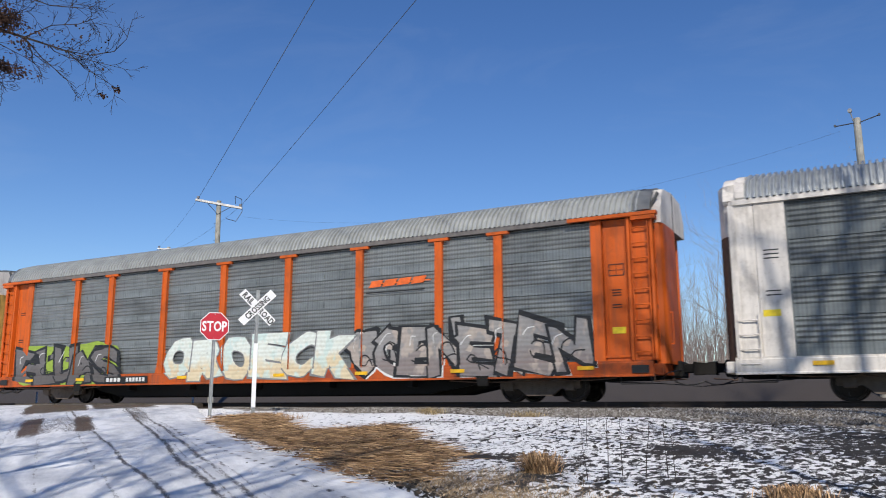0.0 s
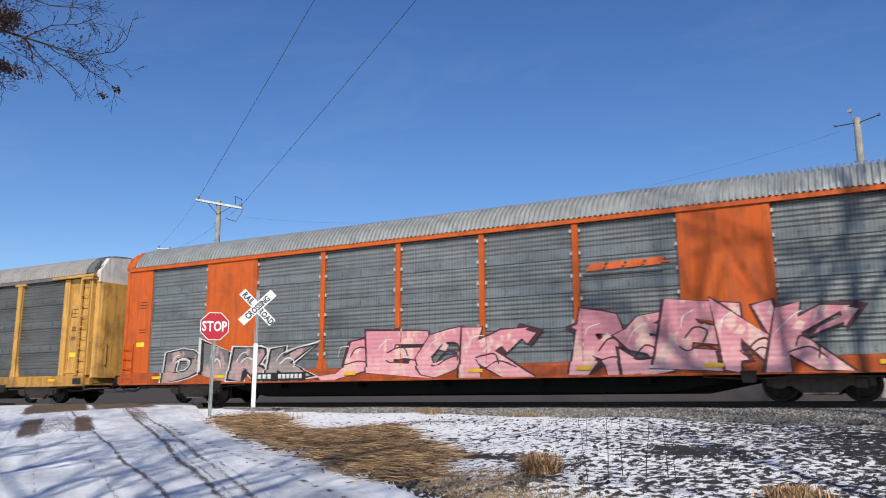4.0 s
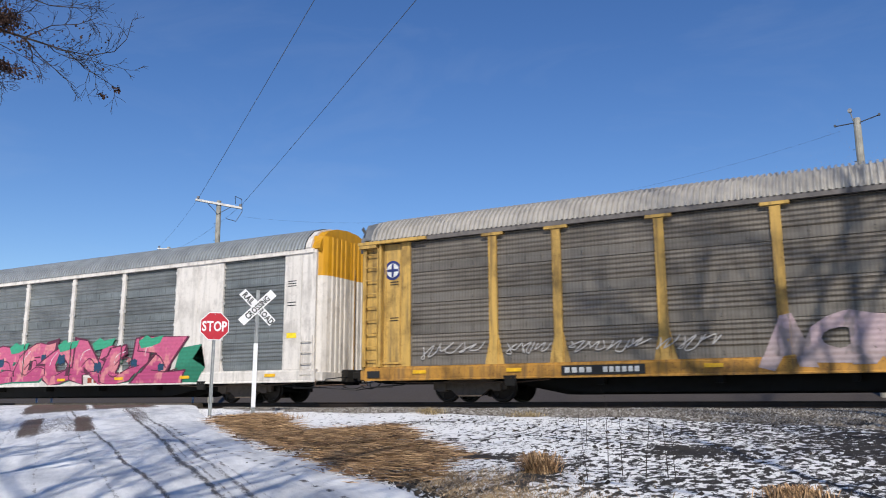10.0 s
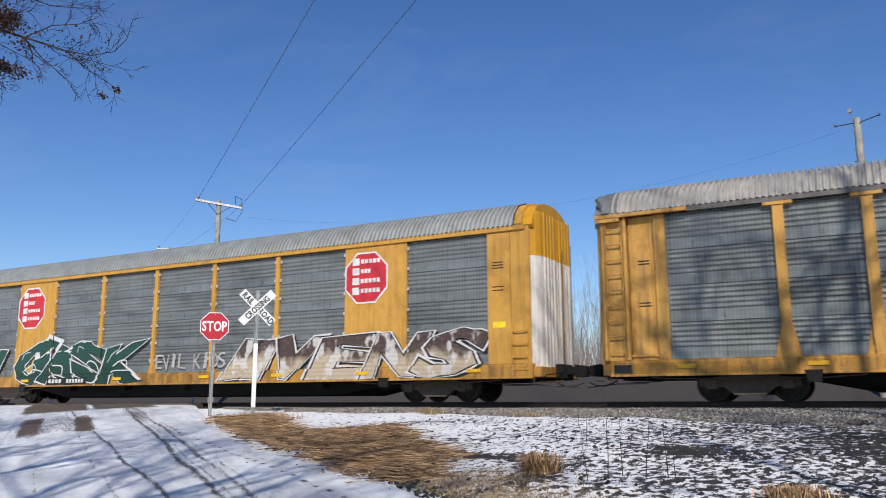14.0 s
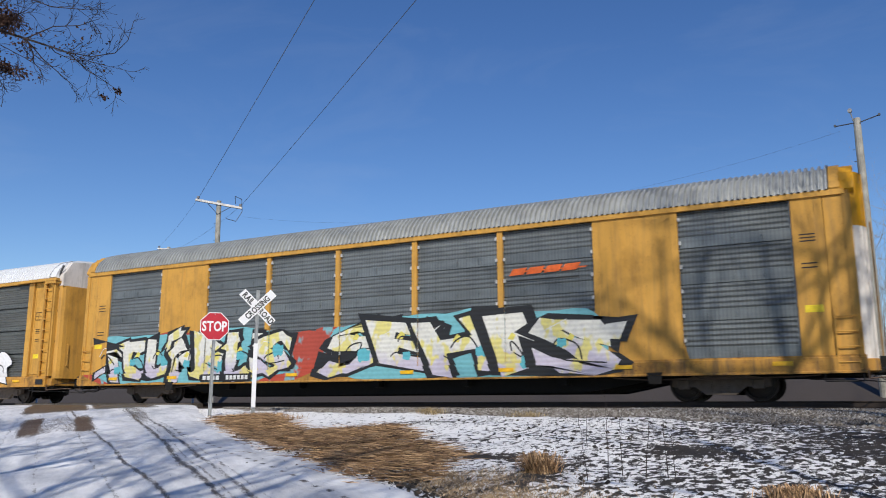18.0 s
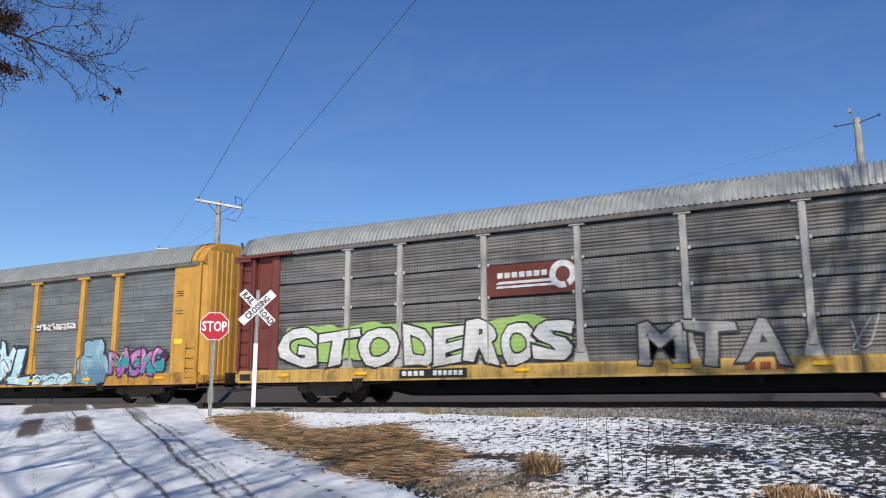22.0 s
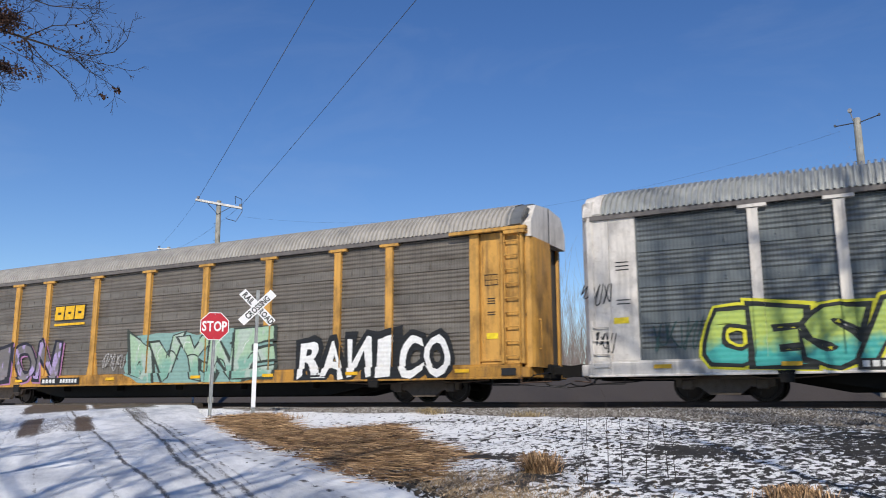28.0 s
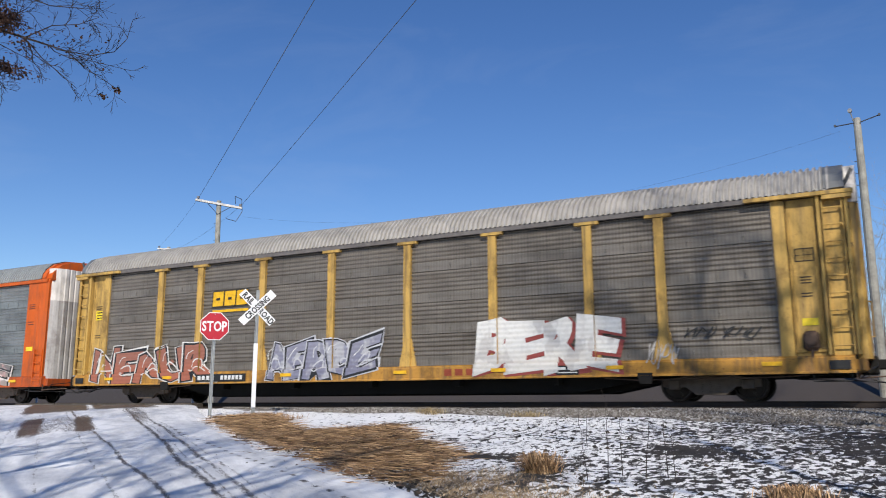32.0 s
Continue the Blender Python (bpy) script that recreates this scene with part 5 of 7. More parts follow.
def spray(k, x0, x1, z0, z1, text, style, wild=0.0):
    """One painted piece on car k: letters between x0 and x1, z0 and z1, with outline and cloud.
    wild: how far the letters lean, jut out and run into each other."""
    car, kind = CARS[k], KINDS[k]
    x0, x1 = x0 - SLACK[k], x1 - SLACK[k]
    low, high, third, line, cloud = STYLES[style]
    fill = spray_paint("spray_" + style, low, high, third)
    rim_paint = spray_paint("line_" + style, line, line) if line else None
    seed = int(1000 + 17 * k + 31 * x0)
    base = None
    if text == "~":
        bm = blob(x0, x1, z0, z1, seed, 0.16)
        if line:
            rim = blob(x0 - 0.06, x1 + 0.06, z0 - 0.05, z1 + 0.06, seed, 0.16)
            hug(rim, kind, -1)
            base = part("spray_outline", rim, rim_paint, car, at=(0, 0, 0))
        hug(bm, kind, 0)
        part("spray_patch", bm, fill, base or car)
        return
    dice = random.Random(seed)
    n = len(text)
    step = (x1 - x0) / n
    text_list, form, last = [], [], None
    for i, ch in enumerate(text):
        bubble = ch == "#"
        if bubble:
            ch = dice.choice([c for c in ("#0", "#1", "#2", "#3", "#4", "#5") if c != last])
            last = ch
        text_list.append(ch)
        if bubble:
            form.append((dice.uniform(-0.2, 0.2), dice.uniform(-0.06, 0.06), dice.uniform(0.84, 1.0), dice.uniform(-0.05, 0.05), dice.uniform(1.0, 1.3)))
        elif style == "bronze":
            form.append((0.32, 0.0, 1.0, 0.0, 0.96))
        else:
            form.append((dice.uniform(-0.06, 0.12) + wild * dice.uniform(-0.38, 0.38), dice.uniform(-0.05, 0.05) * (1 + 2 * wild), dice.uniform(0.90, 1.04) + wild * dice.uniform(-0.08, 0.16), dice.uniform(-0.04, 0.04) * (1 + wild),
                         0.42 if ch == "I" else 1.0 + 0.30 * wild))
    ph = dice.uniform(0, 6)
    tall = z1 - z0
    thin = style in ("chalk", "tag", "plum", "tealtag")
    fill_off, rim_off = (0.0, 0.05) if thin else SWELL.get(style, (0.05, 0.11) if wild > 0.25 else (0.05, 0.085))
    fit_z, fit_x = 1 / (1 + 2 * rim_off / 0.73), 1 / (1 + rim_off / 0.6)

    def place(i, u, v):
        shear, turn, tallness, rise, wide = form[i]
        flip = text == "RANICO" and i == 2
        uu = (1 - u if flip else u) - 0.5
        x = x0 + (i + 0.5 + uu * wide * fit_x + shear * (v - 0.5)) * step
        z = z0 + (rise + (v - 0.5) * tallness * fit_z + 0.5 + turn * uu * 2) * tall
        z += 0.035 * tall * math.sin(3.1 * x + ph) + 0.03 * tall * math.sin(7.3 * x + 2.2 * z + ph)
        x += 0.05 * tall * math.sin(4.0 * z + 2.0 * i + ph) + wild * 0.06 * tall * zigzag(1.7 * z + 0.37 * i + ph)
        z += wild * 0.05 * tall * zigzag(1.3 * x + ph)
        return (x, 0, max(0.675, z))
    if style in SCRAWLS and "#" in text:
        for i, ch in enumerate(text):
            bm = bmesh.new()
            scrawl(bm, [place(i, a, b) for a, b in wander(dice, 7)], 0.016 if style != "plum" else 0.04)
            hug(bm, kind, 1)
            one = part("spray_stroke", bm, fill, base or car)
            base = base or one
        return
    rims = {}
    if cloud:
        if style in CLOUDY:
            bm = blob(x0 + 0.1, x1 - 0.05, z0 + 0.25, z1 + 0.04, seed, 0.2) if style == "chromelime" else blob(x0 - 0.12, x1 + 0.12, z0 - 0.04, z1 + 0.10, seed, 0.13)
        elif style in HALO:
            bm = lettering(text_list, 0.15, place)
        else:
            bm = lettering(text_list, 0.085, lambda i, u, v: tuple(a + b for a, b in zip(place(i, u, v), (0.07, 0, -0.06))))
        for v in bm.verts:
            v.co.z = max(v.co.z, 0.675)
        hug(bm, kind, 0.6)
        base = part("spray_shadow", bm, spray_paint("cloud_" + style, cloud, cloud), car)
    if line:
        for i in range(len(text_list)):
            bm = lettering(text_list, rim_off, place, i)
            if not bm.verts:
                continue
            hug(bm, kind, 1 + 0.8 * i)
            rims[i] = part("spray_outline", bm, rim_paint, car)
            if sum(line) > 1.2:
                bm = lettering(text_list, 0.085 if rim_off > 0.1 else 0.065, place, i)
                hug(bm, kind, 1.25 + 0.8 * i)
                part("spray_keyline", bm, INK, rims[i])
    for i, ch in enumerate(text_list):
        bm = lettering(text_list, fill_off, place, i)
        if not bm.verts:
            continue
        hug(bm, kind, 1.5 + 0.8 * i)
        rim = rims.get(i, car)
        part("spray_letter", bm, fill, rim)
        if thin or not line:
            continue
        if wild > 0.4 and dice.random() < 0.5 + 0.5 * wild:
            # a flick or an arrow that juts out of the letter
            shape = [place(i, a, b) for a, b in dice.choice(SPURS)]
            cx, cz = sum(p[0] for p in shape) / len(shape), sum(p[2] for p in shape) / len(shape)
            for grow_by, coat, lift, name in ((1.5, rim_paint, 1.42, "spray_edge"), (1.0, fill, 1.58, "spray_flick")):
                bm = polygon([(cx + (p[0] - cx) * grow_by, cz + (p[2] - cz) * grow_by) for p in shape])
                hug(bm, kind, lift + 0.8 * i)
                part(name, bm, coat, rim)
        if not (ch[0] == "#" or wild > 0.25):
            continue
        # lines, a highlight and a spot of another colour within the letter
        a, b = dice.uniform(0.15, 0.4), dice.uniform(0.25, 0.6)
        bm = bmesh.new()
        scrawl(bm, [place(i, a, b), place(i, a + 0.15, b + 0.16), place(i, a + 0.36, b + 0.12), place(i, a + 0.44, b - 0.12)], 0.024)
        hug(bm, kind, 1.66 + 0.8 * i)
        part("spray_line", bm, rim_paint, rim)
        if wild > 0.45:
            bm = bmesh.new()
            scrawl(bm, [place(i, 0.1 + a * 0.4, 0.30), place(i, 0.35, 0.16 + 0.3 * a), place(i, 0.62, 0.30), place(i, 0.95, 0.14 + 0.2 * b)], 0.020)
            hug(bm, kind, 1.66 + 0.8 * i)
            part("spray_line", bm, rim_paint, rim)
            cx, cz = place(i, 0.25 + 0.5 * b, 0.55 + 0.3 * a)[0::2]
            r = 0.10 + 0.14 * a
            bm = polygon([(cx - r, cz - 0.5 * r), (cx + 0.4 * r, cz - 0.8 * r), (cx + r, cz + 0.3 * r), (cx + 0.1 * r, cz + 0.9 * r)])
            hug(bm, kind, 1.62 + 0.8 * i)
            part("spray_facet", bm, spray_paint("facet_" + style, third or high, third or high), rim)
        bm = bmesh.new()
        scrawl(bm, [place(i, 0.08, 0.62), place(i, 0.16, 0.84), place(i, 0.34, 0.93)], 0.013)
        hug(bm, kind, 1.66 + 0.8 * i)
        part("spray_highlight", bm, CHALK, rim)
        if style in ACCENTS:
            cx, _, cz = place(i, dice.uniform(0.3, 0.9), dice.uniform(0.2, 0.6))
            r = dice.uniform(0.12, 0.24)
            bm = blob(cx - r, cx + r, cz - r * 0.8, cz + r * 0.9, seed + i, 0.3, 18)
            hug(bm, kind, 1.72 + 0.8 * i)
            part("spray_spot", bm, spray_paint("spot_" + style, ACCENTS[style], ACCENTS[style]), rim)


def patch(k, points, coat, layer, parent=None, name="spray_patch"):
    bm = polygon(points)
    hug(bm, KINDS[k], layer)
    return part(name, bm, coat, parent or CARS[k])


def crown_piece(k):
    """White band with peaked top, a black zigzag under it, and squat block letters below."""
    white, grey = spray_paint("crown_white", (0.55, 0.53, 0.50), (0.70, 0.68, 0.65)), spray_paint("crown_grey", (0.30, 0.29, 0.28), (0.42, 0.40, 0.38))
    peaks = [-2.2, -0.81, 1.05, 2.7, 4.55]
    low_row = patch(k, [(-3.3, 0.68), (4.9, 0.68), (5.0, 1.2), (4.5, 1.45), (-2.1, 1.5), (-2.3, 1.2), (-3.3, 1.1)], INK, 0.4)
    patch(k, [(-3.2, 0.70), (4.8, 0.70), (4.8, 0.98), (-3.2, 0.98)], white, 0.8, low_row)
    for a, b in zip(peaks, peaks[1:]):
        w = b - a
        edge = [(a, 2.45), (a + 0.1 * w, 2.30), (a + 0.3 * w, 2.12), (a + 0.5 * w, 2.04), (a + 0.7 * w, 2.12), (a + 0.9 * w, 2.30), (b, 2.45)]
        back = patch(k, [(a - 0.05, 1.35)] + [(x, z + 0.09) for x, z in edge] + [(b + 0.05, 1.35)], INK, 0.9)
        teeth = [(b - w * (0.06 + 0.88 * i / 9), 1.62 + (0.16 if i % 2 else -0.02)) for i in range(10)]
        patch(k, [(a + 0.06 * w, 2.30)] + [(x, z - 0.03) for x, z in edge[1:-1]] + [(b - 0.06 * w, 2.30)] + teeth, white, 1.3, back)
        foot = patch(k, [(a + 0.05 * w, 0.99), (b - 0.12 * w, 0.99), (b - 0.12 * w, 1.5), (a + 0.7 * w, 1.42), (a + 0.5 * w, 1.56), (a + 0.3 * w, 1.42), (a + 0.05 * w, 1.52)], grey, 1.3)
        for u in (0.12, 0.55):
            patch(k, [(a + u * w, 1.08), (a + (u + 0.28) * w, 1.08), (a + (u + 0.28) * w, 1.24), (a + (u + 0.10) * w, 1.26), (a + u * w, 1.22)], INK, 1.6, foot)
    teal, pale = spray_paint("crown_teal", (0.05, 0.32, 0.29), (0.10, 0.44, 0.40)), spray_paint("bubble_white", (0.42, 0.45, 0.44), (0.50, 0.52, 0.51))
    for pts in ([(-4.25, 1.32), (-2.35, 1.20), (-2.2, 1.9), (-4.05, 1.92)], [(4.7, 1.36), (6.1, 1.32), (6.45, 1.86), (4.95, 1.93)]):
        patch(k, pts, teal, 0.2)
    patch(k, [(-4.3, 0.9), (-3.3, 0.85), (-2.4, 1.18), (-4.2, 1.30)], grey, 0.2)
    patch(k, [(5.0, 0.72), (6.95, 0.66), (6.95, 1.2), (5.0, 1.3)], spray_paint("crown_moss", (0.10, 0.11, 0.07), (0.14, 0.16, 0.10)), 0.2)
    for x, z, r in ((6.4, 2.05, 0.24), (5.3, 2.0, 0.22), (-3.0, 2.0, 0.12), (5.1, 2.05, 0.10)):
        patch(k, [(x + r * math.cos(i * math.pi / 8), z + r * math.sin(i * math.pi / 8)) for i in range(16)], pale, 0.6)


def skull_patch(k, cx, cz, r):
    """Round lime-green face with dark hollows, between two painted words."""
    lime = spray_paint("skull_lime", (0.20, 0.26, 0.06), (0.42, 0.48, 0.20))
    back = patch(k, [(cx + (r + 0.07) * math.cos(a) * (1 if math.sin(a) > -0.4 else 0.75), cz + (r + 0.07) * 1.05 * math.sin(a)) for a in [i * math.pi / 14 for i in range(28)]], INK, 5.0)
    patch(k, [(cx + r * math.cos(a) * (1 if math.sin(a) > -0.4 else 0.75), cz + r * 1.05 * math.sin(a)) for a in [i * math.pi / 14 for i in range(28)]], lime, 5.5, back)
    for dx, dz, q in ((-0.22, -0.02, 0.15), (0.2, -0.02, 0.14), (0.0, -0.2, 0.07), (-0.12, -0.42, 0.05), (0.0, -0.43, 0.05), (0.12, -0.42, 0.05)):
        patch(k, [(cx + dx + q * math.cos(i * 0.6283), cz + dz + q * math.sin(i * 0.6283)) for i in range(10)], INK, 6.0, back)


def beast_patch(k):
    """Cream sketched animal head with a long snout, in black line."""
    cream = spray_paint("beast_cream", (0.60, 0.53, 0.44), (0.68, 0.61, 0.52))
    ring = [(9.05, 1.62), (8.95, 1.86), (9.35, 1.74), (10.2, 1.80), (10.75, 1.72), (11.15, 1.82), (11.1, 1.62), (11.5, 1.45), (11.2, 1.36), (11.35, 1.05), (11.75, 0.80), (11.6, 0.69), (9.3, 0.69), (9.1, 0.95), (9.25, 1.2), (9.0, 1.4)]
    cx, cz = 10.3, 1.25
    back = patch(k, [(cx + (x - cx) * 1.05, cz + (z - cz) * 1.10) for x, z in ring], INK, 0.4)
    patch(k, ring, cream, 0.9, back)
    for pts in ([(9.1, 1.42), (9.7, 1.30), (10.3, 1.42), (10.9, 1.34), (11.4, 1.44)], [(9.3, 1.15), (9.8, 1.02), (10.4, 1.10)], [(10.2, 0.72), (10.5, 1.0), (10.9, 1.02), (11.1, 0.8)], [(9.5, 0.75), (9.7, 0.92), (9.95, 0.76)]):
        bm = bmesh.new()
        scrawl(bm, [(x, 0, z) for x, z in pts], 0.022)
        hug(bm, KINDS[k], 1.3)
        part("spray_line", bm, INK, back)


# ---- emblems, as plain shapes ----


def flat(name, outline, material, parent, y, label=""):
    bm = bmesh.new()
    prism(bm, outline, y, y + 0.003)
    return part(name, bm, material, parent, label)


def rect(x0, x1, z0, z1, slant=0.0):
    return [(x0, z0), (x1, z0), (x1 + slant, z1), (x0 + slant, z1)]


def emblem(k, x0, x1, z0, z1, what):
    car, kind = CARS[k], KINDS[k]
    if what not in ("kcs", "shield", "slogan2", "con", "con2", "cnblack"):
        x0, x1 = x0 - SLACK[k], x1 - SLACK[k]
    w, h = x1 - x0, z1 - z0
    y = -1.512 if kind == "A" else -1.51
    if what == "swoosh":
        n = 4
        base = flat("emblem_bar", rect(x0, x0 + w * 0.9, z0 + h * 0.05, z0 + h * 0.12, 0.05), PLATE, car, y, "black stroke of the emblem")
        for i in range(n):
            a = x0 + 0.1 + i * w * 0.22
            flat("emblem_slant", [(a, z0 + h * (0.38 + 0.02 * i)), (a + w * 0.19, z0 + h * (0.42 + 0.02 * i)), (a + w * 0.24, z0 + h * (0.82 + 0.02 * i)), (a + w * 0.05, z0 + h * (0.78 + 0.02 * i))], LOGO_OR, base, y)
        flat("emblem_slant", rect(x0 + w * 0.12, x1, z0 + h * 0.56, z0 + h * 0.64, 0.04), LOGO_OR, base, y - 0.004)
    elif what == "kcs":
        y = -1.562
        cx, cz = (x0 + x1) / 2, (z0 + z1) / 2

        def octo(k2):
            c = 0.28
            q = [(-1, -1 + c * 2), (-1 + c * 2, -1), (1 - c * 2, -1), (1, -1 + c * 2), (1, 1 - c * 2), (1 - c * 2, 1), (-1 + c * 2, 1), (-1, 1 - c * 2)]
            return [(cx + a * w / 2 * k2, cz + b * h / 2 * k2) for a, b in q]
        base = flat("emblem_border", octo(1.0), CHALK, car, y, "white border of a red octagon emblem")
        flat("emblem_field", octo(0.93), LOGO_RED, base, y - 0.004)
        for i in range(4):
            zz = cz + h * (0.26 - 0.19 * i)
            flat("emblem_bar", rect(cx - w * 0.32, cx - w * 0.16, zz - h * 0.01, zz + h * 0.13), CHALK, base, y - 0.008)
            for a, b in row_of_cells(cx - w * 0.12, cx + w * (0.34 if i != 1 else 0.12), 5 if i != 1 else 3):
                flat("emblem_bar", rect(a, b, zz + h * 0.02, zz + h * 0.10), CHALK, base, y - 0.008)
    elif what == "shield":
        y = -1.536
        cx = (x0 + x1) / 2

        def arms(k2, top, low):
            q = [(-0.5, 0.9), (-0.3, 0.98), (-0.12, 0.9), (0, 1.0), (0.12, 0.9), (0.3, 0.98), (0.5, 0.9), (0.44, 0.72), (0.46, 0.62), (0.5, 0.4), (0.42, 0.12), (0.0, 0.0), (-0.42, 0.12), (-0.5, 0.4), (-0.46, 0.62), (-0.44, 0.72)]
            return [(cx + a * w * k2, z0 + h / 2 + (b - 0.5) * h * k2) for a, b in q if low <= b <= top]
        base = flat("emblem_border", arms(1.0, 1, 0), CHALK, car, y, "white-edged shield emblem in blue, red and white")
        flat("emblem_field", arms(0.92, 1, 0.62), LOGO_BLUE, base, y - 0.004)
        for i in range(5):
            a = cx + w * (-0.38 + 0.17 * i)
            flat("emblem_stripe", rect(a, a + w * 0.085, z0 + h * (0.12 if 0 < i < 4 else 0.2), z0 + h * 0.60), LOGO_RED, base, y - 0.004)
        for zz in (0.82, 0.70):
            for a, b in row_of_cells(cx - w * 0.32, cx + w * 0.32, 5):
                flat("emblem_bar", rect(a, b, z0 + h * zz, z0 + h * (zz + 0.07)), CHALK, base, y - 0.008)
    elif what in ("slogan", "slogan2"):
        line = "BUILDING AMERICA"
        at, wide = set_width(line, 1.0)
        s = w / wide
        bm = lettering(line, 0.03, lambda i, u, v: (x0 + s * (at[i][0] + u * at[i][1]), 0, z0 + h * 0.2 + v * min(h * 0.7, s * 1.1)))
        if what == "slogan":
            hug(bm, kind, 1)
        else:
            for v in bm.verts:
                v.co.y = -1.536
        part("slogan", bm, PLATE, car, "black painted slogan")
    elif what == "cnred" or what == "cnblack":
        m = LOGO_RED if what == "cnred" else PLATE
        y = y if what == "cnred" else -1.536
        t = h * (0.17 if what == "cnred" else 0.12)
        z0, z1, x0, x1 = (z0, z1, x0, x1) if what == "cnred" else (z0 + 0.2, z1 - 0.2, x0 + 0.35, x1 - 0.25)
        h, w = z1 - z0, x1 - x0
        base = flat("emblem_stroke", rect(x0, x0 + t, z0, z1), m, car, y, "plain stroke emblem")
        for a, b, c, d in ((x0 + t, x1 - t, z0, z0 + t), (x0 + t, x1 - t, z1 - t, z1), (x1 - t, x1, z0, z1)):
            flat("emblem_stroke", rect(a, b, c, d), m, base, y)
        for i in (0.33, 0.55):
            flat("emblem_stroke", rect(x0 + w * i, x0 + w * i + t, z0 + t, z1 - t, t), m, base, y)
    elif what in ("con", "con2"):
        y = -1.536
        base = flat("emblem_bar", rect(x0 + 0.15, x1 - 0.9, z0 + h * 0.34, z0 + h * 0.42, 0.1), CHALK, car, y, "white emblem strokes on an oxide red panel")
        flat("emblem_bar", rect(x0 + 0.15, x1 - 0.8, z0 + h * 0.22, z0 + h * 0.29, 0.05), CHALK, base, y)
        for a, b in row_of_cells(x0 + 0.2, x1 - 1.0, 7 if what == "con" else 12):
            flat("emblem_bar", rect(a, b, z0 + h * 0.52, z0 + h * 0.68), CHALK, base, y)
        bm = bmesh.new()
        cx, cz = x1 - 0.6, z0 + h * 0.52
        arc = [math.radians(a) for a in range(-60, 291, 15)]
        rings = [[(cx + r * h * math.cos(a), yy, cz + r * h * math.sin(a)) for r, yy in ((0.40, y), (0.40, y + 0.003), (0.22, y + 0.003), (0.22, y))] for a in arc]
        loft(bm, rings)
        part("emblem_ring", bm, CHALK, base)
    elif what == "csx":
        base = None
        for a, b in row_of_cells(x0, x1, 3, 0.12):
            sh = flat("emblem_edge", rect(a - 0.03, b + 0.05, z0 + h * 0.26, z1 + 0.03, 0.03), PLATE, base or car, y)
            base = base or sh
            flat("emblem_block", rect(a, b, z0 + h * 0.30, z1, 0.03), REFLECT, base, y - 0.004)
            flat("emblem_notch", rect(a + (b - a) * 0.35, a + (b - a) * 0.7, z0 + h * 0.58, z0 + h * 0.7, 0.01), PLATE, base, y - 0.008)
        flat("emblem_bar", rect(x0, x1, z0, z0 + h * 0.12), REFLECT, base, y)
    elif what in ("ferro", "url"):
        base = None
        for a, b in row_of_cells(x0, x1, 8, 0.22):
            o = flat("emblem_bar", rect(a, b, z0 + h * 0.15, z1 - h * 0.15), PLATE, base or car, y)
            base = base or o
    elif what == "placard":
        base = flat("placard", rect(x0, x1, z0, z1), LABEL_Y, car, -1.466, "yellow placard with dark lines")
        for i in range(3):
            for a, b in row_of_cells(x0 + 0.06, x1 - 0.06, 4 + i % 2):
                flat("placard_bar", rect(a, b, z1 - h * (0.26 + 0.3 * i), z1 - h * (0.12 + 0.3 * i)), PLATE, base, -1.470)
    elif what in ("medal", "medal2"):
        y = -1.466
        cx, cz, r = -12.42, (z0 + z1) / 2, 0.30
        ring = [(cx + r * math.cos(i * math.pi / 14), cz + r * math.sin(i * math.pi / 14)) for i in range(28)]
        base = flat("emblem_disc", ring, LOGO_BLUE, car, y, "round faded blue emblem")
        flat("emblem_core", [(cx + (x - cx) * 0.72, cz + (z - cz) * 0.72) for x, z in ring], CHALK, base, y - 0.004)
        flat("emblem_bar", rect(cx - 0.04, cx + 0.04, cz - 0.2, cz + 0.2), LOGO_BLUE, base, y - 0.008)
        flat("emblem_bar", rect(cx - 0.2, cx + 0.2, cz - 0.04, cz + 0.04), LOGO_BLUE, base, y - 0.012)


def row_of_cells(x0, x1, n, gap=0.25):
    w = (x1 - x0) / n
    return [(x0 + i * w, x0 + (i + 1 - gap) * w) for i in range(n)]


spray(1, -12.10, -6.40, 0.68, 2.12, "ELUMS", "dark", 0.6)
spray(1, -3.87, 4.16, 0.73, 2.26, "OROECK", "cream")
spray(1, 4.16, 11.69, 0.69, 2.20, "&GENETEN", "steel", 0.55)
spray(2, -11.80, -5.30, 0.68, 2.16, "SAPEK", "navy", 0.8)
spray(2, -5.30, 1.00, 0.68, 2.14, "HELSC", "rose", 0.6)
spray(2, 1.00, 6.05, 0.68, 2.12, "BORLS", "ivory", 0.6)
spray(3, -10.90, -4.60, 0.68, 1.90, "DIRK", "ash", 0.3)
spray(3, -3.60, 2.60, 0.68, 2.05, "JEOK", "pink", 0.7)
spray(3, 4.50, 10.50, 0.68, 2.32, "RSENK", "pink", 0.8)
spray(4, -11.60, -4.42, 1.08, 2.56, "SENSER", "ghost")
crown_piece(4)
spray(5, -8.80, -1.55, 0.68, 1.92, "NAZEE", "berry", 0.9)
spray(5, -0.15, 4.90, 0.68, 1.88, "CUEIN", "berry", 0.9)
patch(5, [(4.6, 0.68), (6.15, 0.68), (5.2, 1.15), (4.4, 1.60), (4.2, 1.2)], spray_paint("dark_teal_tail", (0.015, 0.06, 0.065), (0.03, 0.10, 0.11)), 0.4)
skull_patch(5, -0.82, 1.26, 0.55)
spray(5, 5.17, 7.26, 1.26, 1.93, "IVB", "chalk")
spray(5, 7.42, 8.72, 1.20, 1.88, "SLAM", "chalk")
spray(5, -11.40, -9.45, 0.75, 1.75, "####", "tag")
beast_patch(5)
